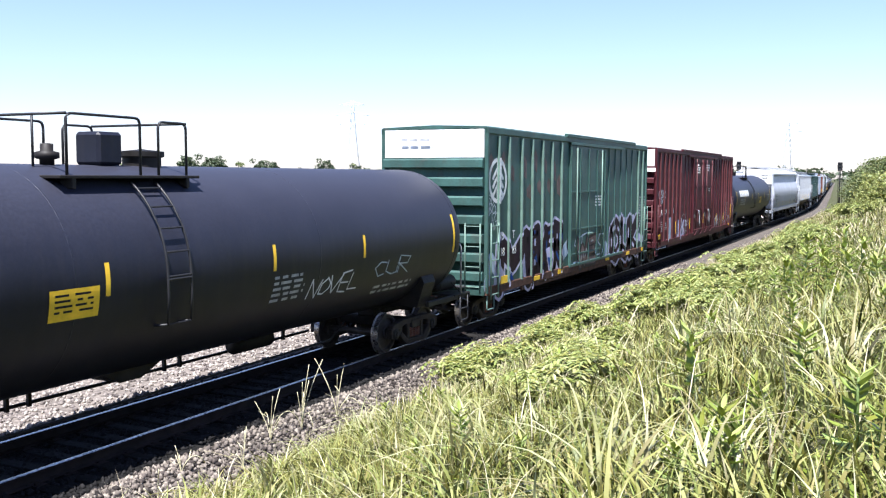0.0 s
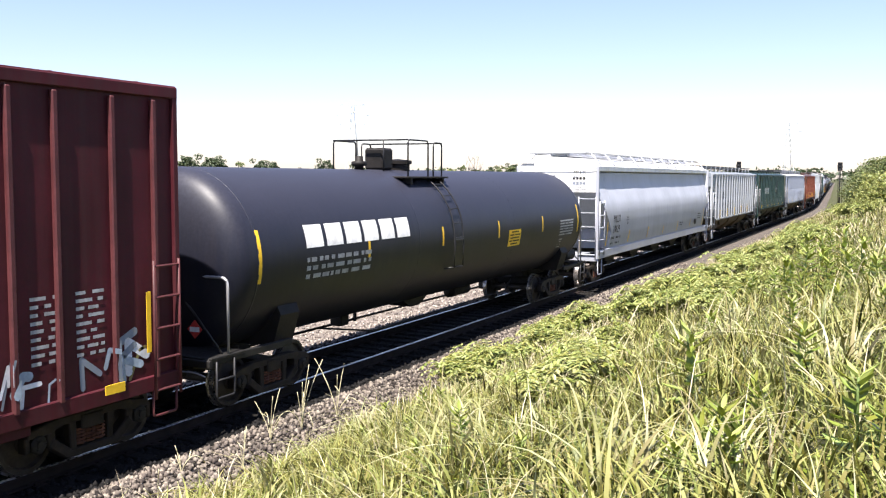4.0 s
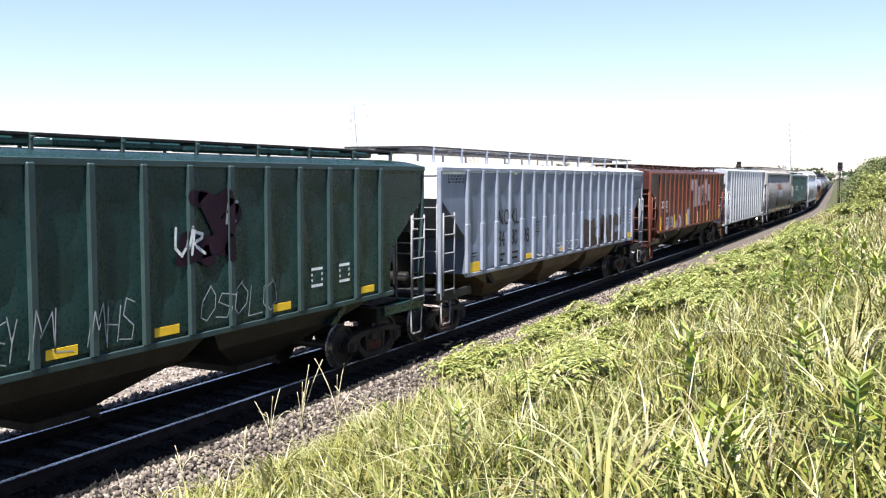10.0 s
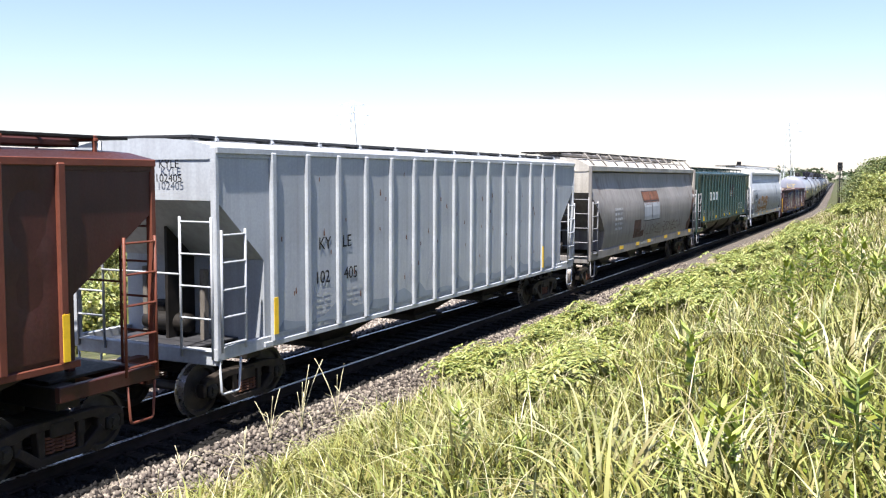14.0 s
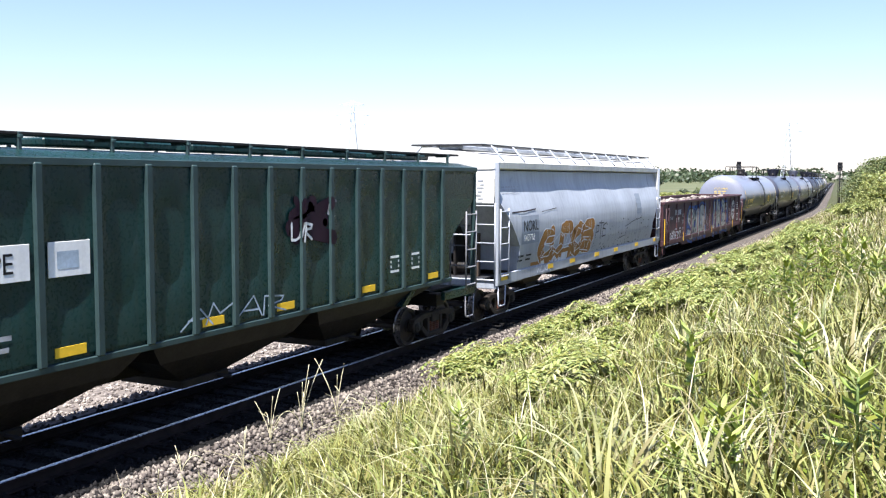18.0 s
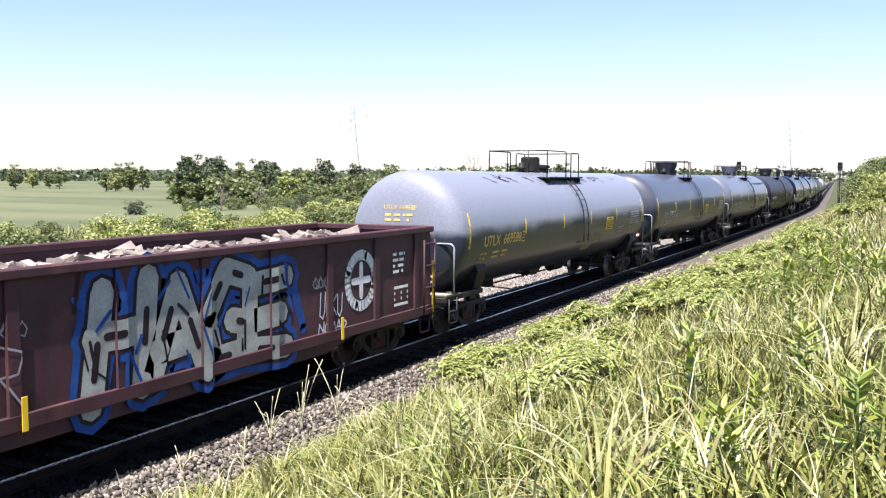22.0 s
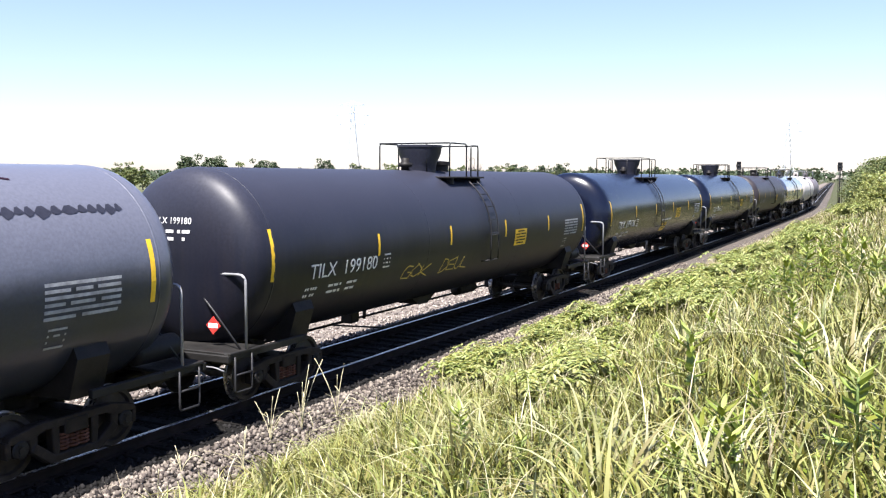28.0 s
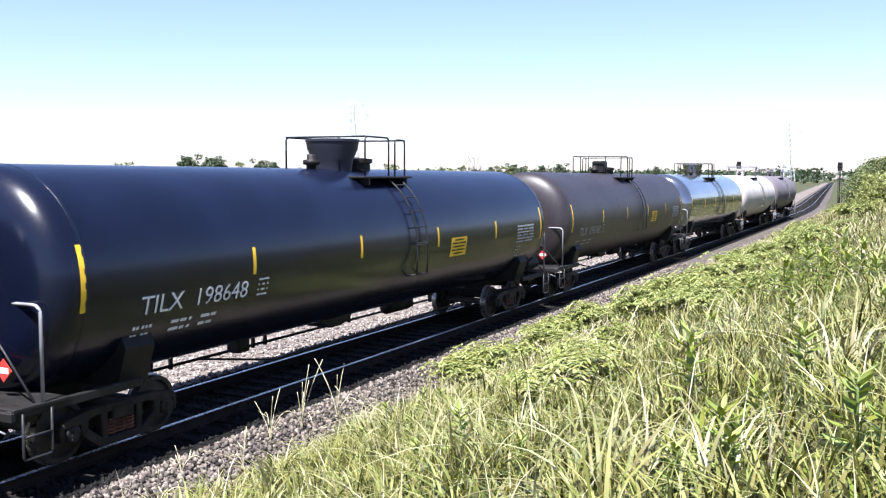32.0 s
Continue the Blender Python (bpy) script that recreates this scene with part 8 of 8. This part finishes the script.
for (x0, x1), (y0, y1), n, (s0, s1) in (((16.5, 24), (-3.9, -2.5), 26, (0.8, 1.15)), ((19, 27), (-7.0, -4.9), 26, (0.9, 1.3)), ((27, 42), (-8.5, -5.0), 14, (1.0, 1.4)), ((42, 85), (-10, -6.2), 14, (1.1, 1.6)),
                                        ((10.6, 12.4), (-7.5, -6.5), 7, (0.7, 0.95)), ((13, 17), (-7.5, -4.0), 6, (0.6, 0.9)), ((17.0, 19.5), (-8.5, -7.6), 5, (0.8, 1.0))):
    for i in range(n):
        spots[i % 3].append((rnd.uniform(x0, x1), rnd.uniform(y0, y1), rnd.uniform(s0, s1)))
for pr, sp in zip(fronds, spots):
    planted(pr, sp, rnd)


# bare and drooping dry stalks at the edge of the stones
def dry_clump(seed, n, h, at):
    r = random.Random(seed)
    root = tagged(new("dry_weed"), "clump of dry bent straw-coloured stalks on the stones", "dry weed", "dry weeds")
    for i in range(n):
        a, hh, lean = r.uniform(0, 6.28), h * r.uniform(0.5, 1.1), r.uniform(0.1, 0.9)
        hook = 0.75 if lean > 0.55 else 0.0
        pts = [(math.cos(a) * lean * hh * t ** 1.7, math.sin(a) * lean * hh * t ** 1.7, hh * (t - hook * t ** 4)) for t in [k / 8 for k in range(9)]]
        tubes("stalk", root, "straw", [pts], 0.007, 4)
        if i % 2 == 0:
            v, f = [], []
            leaf_lists(v, f, pts[4], Vector(pts[4]) + Vector((0.16 * math.cos(a + 1), 0.16 * math.sin(a + 1), 0.10)), 0.022, Vector((0, 0, 1)))
            link("dry_leaf", from_lists("dry_leaf", v, f), "straw", root)
    root.matrix_basis = Matrix.Translation(at)


dry_clump(1, 5, 0.80, (11.9, -2.0, -0.36))
dry_clump(2, 8, 1.05, (12.7, -2.05, -0.38))
dry_clump(3, 5, 0.95, (13.7, -2.1, -0.40))
dry_clump(4, 4, 0.50, (9.9, -1.95, -0.32))
dry_clump(5, 5, 0.6, (9.0, -2.35, -0.5))
dry_clump(6, 5, 0.6, (19.6, -2.5, -0.55))
dry_clump(7, 4, 0.7, (10.9, -2.25, -0.46))


# ---- bushes and trees ----
def crown_mesh(seed, clumps, per, rx, rz, leaf, base=0.35, low=-0.6):
    """Leaves in uneven clumps with gaps between them."""
    r = np.random.RandomState(seed)
    c = []
    while len(c) < clumps:
        p = r.uniform(-1, 1, 3)
        d = np.linalg.norm(p)
        if d < 1 and d > 0.35 and p[2] > low:
            c.append(p * (0.75 + 0.4 * r.rand()))
    c = np.array(c) * (rx, rx, rz)
    n = clumps * per
    cs = np.repeat(c, per, 0)
    size = np.repeat(base * (0.6 + 0.8 * r.rand(clumps)), per)[:, None]
    o = r.normal(size=(n, 3))
    o /= np.linalg.norm(o, axis=1)[:, None]
    p = cs + o * size * (0.4 + 0.6 * r.rand(n, 1)) * (1, 1, 0.7)
    nrm = o + r.normal(size=(n, 3)) * 0.7 + (0, 0, 0.5)
    nrm /= np.linalg.norm(nrm, axis=1)[:, None]
    t = np.cross(nrm, r.normal(size=(n, 3)))
    t /= np.linalg.norm(t, axis=1)[:, None]
    b = np.cross(nrm, t)
    s = leaf * (0.6 + 0.8 * r.rand(n, 1))
    v = np.stack([p - t * s, p + b * s * 0.55, p + t * s, p - b * s * 0.55], 1).reshape(-1, 3)
    f = np.arange(4 * n).reshape(-1, 4)
    return v, f, c


def bush(seed, mat, rx, rz, label, group, leaf=0.085, clumps=46, per=60):
    root = tagged(new("bush"), label, "bush", group)
    v, f, c = crown_mesh(seed, clumps, per, rx, rz, leaf, 0.34 * rx, -0.75)
    v[:, 2] += rz * 0.72
    link("crown", mesh_np("crown", v, f), mat, root)
    paths = []
    for q in c[:9]:
        e = Vector((q[0], q[1], q[2] + rz * 0.72))
        paths.append([(q[0] * 0.1, q[1] * 0.1, 0), e * 0.5 + Vector((0, 0, 0.1)), e])
    for i, pth in enumerate(paths[:5]):
        tubes("branch", root, "bark", [pth], 0.02 * rx, 4)
    return root


def tree(seed, mat, h, rx, label, leaf=0.26, clumps=60, per=44, bare=False):
    r = random.Random(seed)
    root = tagged(new("tree"), label, "tree", "trees beyond the line")
    rz = h * 0.47
    v, f, c = crown_mesh(seed, clumps, per, rx, rz, leaf, 0.30 * rx, -0.9)
    trunk_top = h * 0.62
    verts, faces = [], []
    def taper(pts, r0, r1, sides=6):
        k0 = len(verts)
        for i, q in enumerate(pts):
            rr = r0 + (r1 - r0) * i / (len(pts) - 1)
            verts.extend([(q[0] + rr * math.cos(2 * math.pi * k / sides), q[1] + rr * math.sin(2 * math.pi * k / sides), q[2]) for k in range(sides)])
        for i in range(len(pts) - 1):
            for k in range(sides):
                a, b = k0 + i * sides + k, k0 + i * sides + (k + 1) % sides
                faces.append((a, b, b + sides, a + sides))
    spine = [(0.12 * math.sin(i + seed), 0.12 * math.cos(i * 1.3 + seed), trunk_top * i / 5) for i in range(6)]
    taper(spine, 0.045 * h * 0.6, 0.02 * h * 0.5)
    link("trunk", from_lists("trunk", verts[:], faces[:]), "bark", root, None, "", True)
    verts.clear(), faces.clear()
    limbs = 16 if not bare else 26
    for i in range(limbs):
        q = c[i % len(c)]
        b = spine[2 + i % 4]
        e = (q[0], q[1], h * 0.52 + q[2])
        m = ((b[0] + e[0]) / 2 + r.uniform(-0.2, 0.2), (b[1] + e[1]) / 2 + r.uniform(-0.2, 0.2), (b[2] * 0.4 + e[2] * 0.6))
        taper([b, m, e], 0.055 if not bare else 0.07, 0.012, 4)
        if bare:
            for k in range(5):
                t = r.uniform(0.3, 1)
                s0 = tuple(m[j] + (e[j] - m[j]) * t for j in range(3))
                e2 = (s0[0] + r.uniform(-0.9, 0.9), s0[1] + r.uniform(-0.9, 0.9), s0[2] + r.uniform(0.3, 1.3))
                taper([s0, e2], 0.03, 0.012, 3)
    link("branchwork", from_lists("branchwork", verts[:], faces[:]), "bark", root)
    if not bare:
        v[:, 2] += h * 0.52
        link("crown", mesh_np("crown", v, f), mat, root)
    return root


def scatter(protos, spots):
    groups = [[] for _ in protos]
    for i, s in enumerate(spots):
        groups[rnd.randrange(len(protos))].append(s)
    for p, g in zip(protos, groups):
        planted(p, g, rnd)


# the bushy bank top farther along
scatter([bush(31, "leaf", 1.3, 1.2, "dense olive green bush on the bank", "bushes on the bank", 0.05, 62, 110), bush(32, "leaf_lite", 1.2, 1.0, "sunlit green bush on the bank", "bushes on the bank", 0.05, 62, 110), bush(33, "leaf", 1.4, 1.3, "olive green bush on the bank", "bushes on the bank", 0.05, 62, 110)],
        [(x, -11.0 + 0.0447 * x - d, rnd.uniform(0.38, 0.55) + 0.43 * d) for x, d in [(rnd.uniform(62, 112), rnd.uniform(0, 3.0)) for _ in range(80)]])
# shrubs along the foot of the far side
scatter([bush(41, "leaf_lite", 1.2, 0.85, "sunlit leafy green shrub beyond the track", "shrubs beyond the track"), bush(42, "leaf", 1.3, 1.0, "leafy green shrub beyond the track", "shrubs beyond the track"), bush(43, "leaf_lite", 1.5, 0.8, "spreading pale green shrub beyond the track", "shrubs beyond the track")],
        [(x, rnd.uniform(12, 56) ** 1.0 + centre_y(x), rnd.uniform(0.7, 1.5)) for x in [rnd.uniform(24, 110) for _ in range(150)]])
# shrubs farther along, one thicket
vs, fs, k = [], [], 0
tv, tf, _ = crown_mesh(44, 40, 26, 1.4, 1.0, 0.15, 0.45, -0.75)
for i in range(230):
    x = rnd.uniform(100, 230)
    y = rnd.uniform(12, 62) + centre_y(x)
    vs.append(tv * rnd.uniform(0.8, 1.6) + (x, y, ground_z(x, y) + 0.8))
    fs.append(tf + k)
    k += len(tv)
tagged(link("distant_thicket", mesh_np("distant_thicket", np.concatenate(vs), np.concatenate(fs)), "leaf_lite"), "distant thicket of pale green shrubs", "shrubs", kind="stuff")
# trees round the field
groves = [tree(51, "leaf", 8.5, 2.9, "green leafy tree at the field's edge"), tree(52, "leaf_dark", 9.5, 3.2, "dark green leafy tree at the field's edge"), tree(53, "leaf", 7.0, 2.6, "small rounded green tree"), tree(54, "leaf_lite", 7.5, 2.8, "pale green leafy tree")]
spots = []
for i in range(150):
    a = rnd.uniform(0, 1)
    x = 128 + 112 * a + rnd.uniform(0, 60)
    spots.append((x, x * (0.90 - 0.57 * a) - 10.9, rnd.uniform(0.55, 1.0)))
for i in range(8):
    spots.append((rnd.uniform(330, 620), rnd.uniform(90, 260), rnd.uniform(0.9, 1.3)))
for i in range(14):
    spots.append((rnd.uniform(230, 290), rnd.uniform(190, 250), rnd.uniform(0.8, 1.15)))
for i in range(14):
    spots.append((rnd.uniform(205, 260), rnd.uniform(270, 320), rnd.uniform(0.7, 1.0)))
scatter(groves, spots)
scatter([tree(61, "leaf", 9.0, 2.8, "bare grey leafless tree among the bushes", bare=True), tree(62, "leaf", 7.0, 2.8, "bare grey leafless tree beside the field", bare=True)],
        [(165, 62.8, 1.15), (169, 64.5, 0.9), (150, 36.5, 0.75), (156, 38.0, 0.8), (146, 36.6, 0.7), (160, 40.5, 0.7), (118, 86, 0.6), (136, 92, 0.7), (178, 98, 0.7)])
vs, fs, k = [], [], 0
tv, tf, _ = crown_mesh(45, 60, 40, 1.5, 1.25, 0.13, 0.5, -0.75)
for i in range(120):
    a = rnd.uniform(0, 1)
    x = 124 + 112 * a + rnd.uniform(0, 40)
    y = x * (0.90 - 0.57 * a) - 12.5 + rnd.uniform(-4, 2)
    q = rnd.uniform(1.4, 2.7)
    vs.append(tv * (q, q, q * rnd.uniform(0.8, 1.15)) + (x, y, ground_z(x, y) + 0.7 * q))
    fs.append(tf + k)
    k += len(tv)
tagged(link("field_thicket", mesh_np("field_thicket", np.concatenate(vs), np.concatenate(fs)), "leaf"), "thicket of green bushes under the trees by the field", "bushes", kind="stuff")
scatter([bush(71, "leaf_dark", 1.6, 1.3, "dark bush in the field", "bushes by the field"), bush(72, "leaf", 1.7, 1.2, "green bush in the field", "bushes by the field")],
        [(rnd.uniform(95, 150), rnd.uniform(62, 90), rnd.uniform(0.7, 1.2)) for _ in range(26)] + [(rnd.uniform(120, 300), 34 + rnd.uniform(0, 30), rnd.uniform(0.7, 1.3)) for _ in range(45)])


def far_wood(name, n, area, h, seed):
    """Distant belt of trees, uneven along its top."""
    r = np.random.RandomState(seed)
    x = area[0] + (area[1] - area[0]) * r.rand(n)
    y = area[2] + (area[3] - area[2]) * r.rand(n)
    hh = h * (0.5 + 0.5 * np.array([noise.noise((a * 0.02, b * 0.02, seed)) + 0.6 for a, b in zip(x, y)]))
    z = -1.0 + hh * r.rand(n) ** 0.7
    p = np.stack([x, y, z], 1)
    t = r.normal(size=(n, 3))
    t /= np.linalg.norm(t, axis=1)[:, None]
    b = np.cross(t, r.normal(size=(n, 3)))
    b /= np.linalg.norm(b, axis=1)[:, None]
    s = 1.7 * (0.5 + r.rand(n, 1))
    v = np.stack([p - t * s, p + b * s * 0.7, p + t * s, p - b * s * 0.7], 1).reshape(-1, 3)
    tagged(link(name, mesh_np(name, v, np.arange(4 * n).reshape(-1, 4)), "leaf_dark"), "distant belt of dark green woods on the horizon", "woods", kind="stuff")


far_wood("far_woods", 16000, (500, 900, 560, 1050), 10, 1)
far_wood("far_woods", 16000, (850, 1300, 60, 620), 13, 2)
far_wood("far_woods", 7000, (250, 520, 640, 1000), 9, 3)
far_wood("far_woods", 6000, (900, 1400, -260, 40), 13, 4)


# ---- signals and pylons ----
def signal(x, y, top):
    z = ground_z(x, y)
    root = tagged(new("railway_signal"), "black railway colour-light signal on a slim mast", "signal", "signals by the track")
    root.matrix_basis = Matrix.Translation((x, y, z))
    h = top - z
    tubes("mast", root, "iron", [[(0, 0, 0), (0, 0, h)]], 0.07, 10)
    box("base", root, "ballast", (0, 0, 0.1), (0.7, 0.7, 0.4), 0.03)
    hd = box("signal_head", root, "railing_black", (-0.16, 0, h - 0.35), (0.18, 0.44, 0.85), 0.05)
    v, f = lathe([(0.0, 0), (0.25, 0), (0.25, 0.02), (0.0, 0.02)], 20)
    link("target", from_lists("target", [(b, a, c * 1.35) for a, b, c in v], f), "railing_black", hd, (-0.10, 0, 0))
    for dz in (-0.32, 0.0, 0.32):
        tubes("lamp_hood", hd, "railing_black", [[(-0.12, 0, dz), (-0.34, 0, dz)]], 0.10, 10)
    ladder(root, "iron", 0.1, -0.2, 0.2, h - 0.6, 0.36, True)


signal(100.0, -5.55, 5.35)
signal(100.0, 4.05, 5.45)


def pylon(x, y, h, thick=1.0):
    root = tagged(new("power_pylon"), "tall pale steel lattice power pylon far off", "pylon", "power pylons")
    z = ground_z(x, y)
    root.matrix_basis = Matrix.Translation((x, y, z)) @ Matrix.Rotation(0.4, 4, "Z")
    w = lambda t: h * (0.085 * (1 - t) ** 1.3 + 0.012)
    lv = [i / 12 for i in range(13)]
    for sx, sy in ((-1, -1), (-1, 1), (1, 1), (1, -1)):
        tubes("leg", root, "pylon", [[(sx * w(t), sy * w(t), h * t) for t in lv]], 0.13 * thick, 4)
    for i in range(12):
        a, b = lv[i], lv[i + 1]
        for k in range(4):
            c = [(-1, -1), (-1, 1), (1, 1), (1, -1)]
            p, q = c[k], c[(k + 1) % 4]
            br = tubes("lattice", root, "pylon", [[(p[0] * w(a), p[1] * w(a), h * a), (q[0] * w(b), q[1] * w(b), h * b)], [(q[0] * w(a), q[1] * w(a), h * a), (p[0] * w(b), p[1] * w(b), h * b)]], 0.06 * thick, 3)
            br["kind"] = "stuff"
    for t, l in ((0.72, 0.16), (0.83, 0.20), (0.95, 0.14)):
        tubes("cross_arm", root, "pylon", [[(0, -h * l, h * t), (0, h * l, h * t)], [(0, -h * l, h * t), (0, 0, h * (t + 0.035))], [(0, h * l, h * t), (0, 0, h * (t + 0.035))]], 0.12 * thick, 4)


pylon(402, 236, 43)
pylon(700, 60.5, 46, 1.5)


# ---- what moves: every car runs along the line, its wheels turn ----
# small surges of the train about its even running, in metres, second by second
SURGE = {0: 0.0, 2: 0.17, 3: 0.15, 6: -0.03, 8: 0.05, 9: 0.11, 11: 0.16, 14: -0.06, 17: 0.15, 18: -0.16, 19: 0.13, 20: 0.23, 25: 0.3, 28: -0.09, 30: 0.11, 32: 0.2}


def motions():
    times = list(range(33))
    for thing, at, half in CARS:
        rows = []
        for t in times:
            s = at - run(t) + SURGE.get(t, 0.0)
            a, b = line_at(s - half)[0], line_at(s + half)[0]
            d = b - a
            rows.append((t, Matrix.Translation((a + b) / 2) @ Matrix.Rotation(math.atan2(d.y, d.x), 4, "Z")))
        walk(thing, rows)
    # the wheels of one axle place turn alike on every truck: they share one set of keys
    keyed = {}
    for w, k in WHEELSETS:
        if k not in keyed:
            x = -0.889 if k == 0 else 0.889
            walk(w, [(i / 30, Matrix.Translation((x, 0, R_WHEEL)) @ Matrix.Rotation(-run(i / 30) / R_WHEEL, 4, "Y")) for i in range(0, 961)])
            keyed[k] = w.animation_data
        else:
            w.rotation_mode = "QUATERNION"
            w.animation_data_create().action = keyed[k].action
            w.animation_data.action_slot = keyed[k].action_slot


motions()
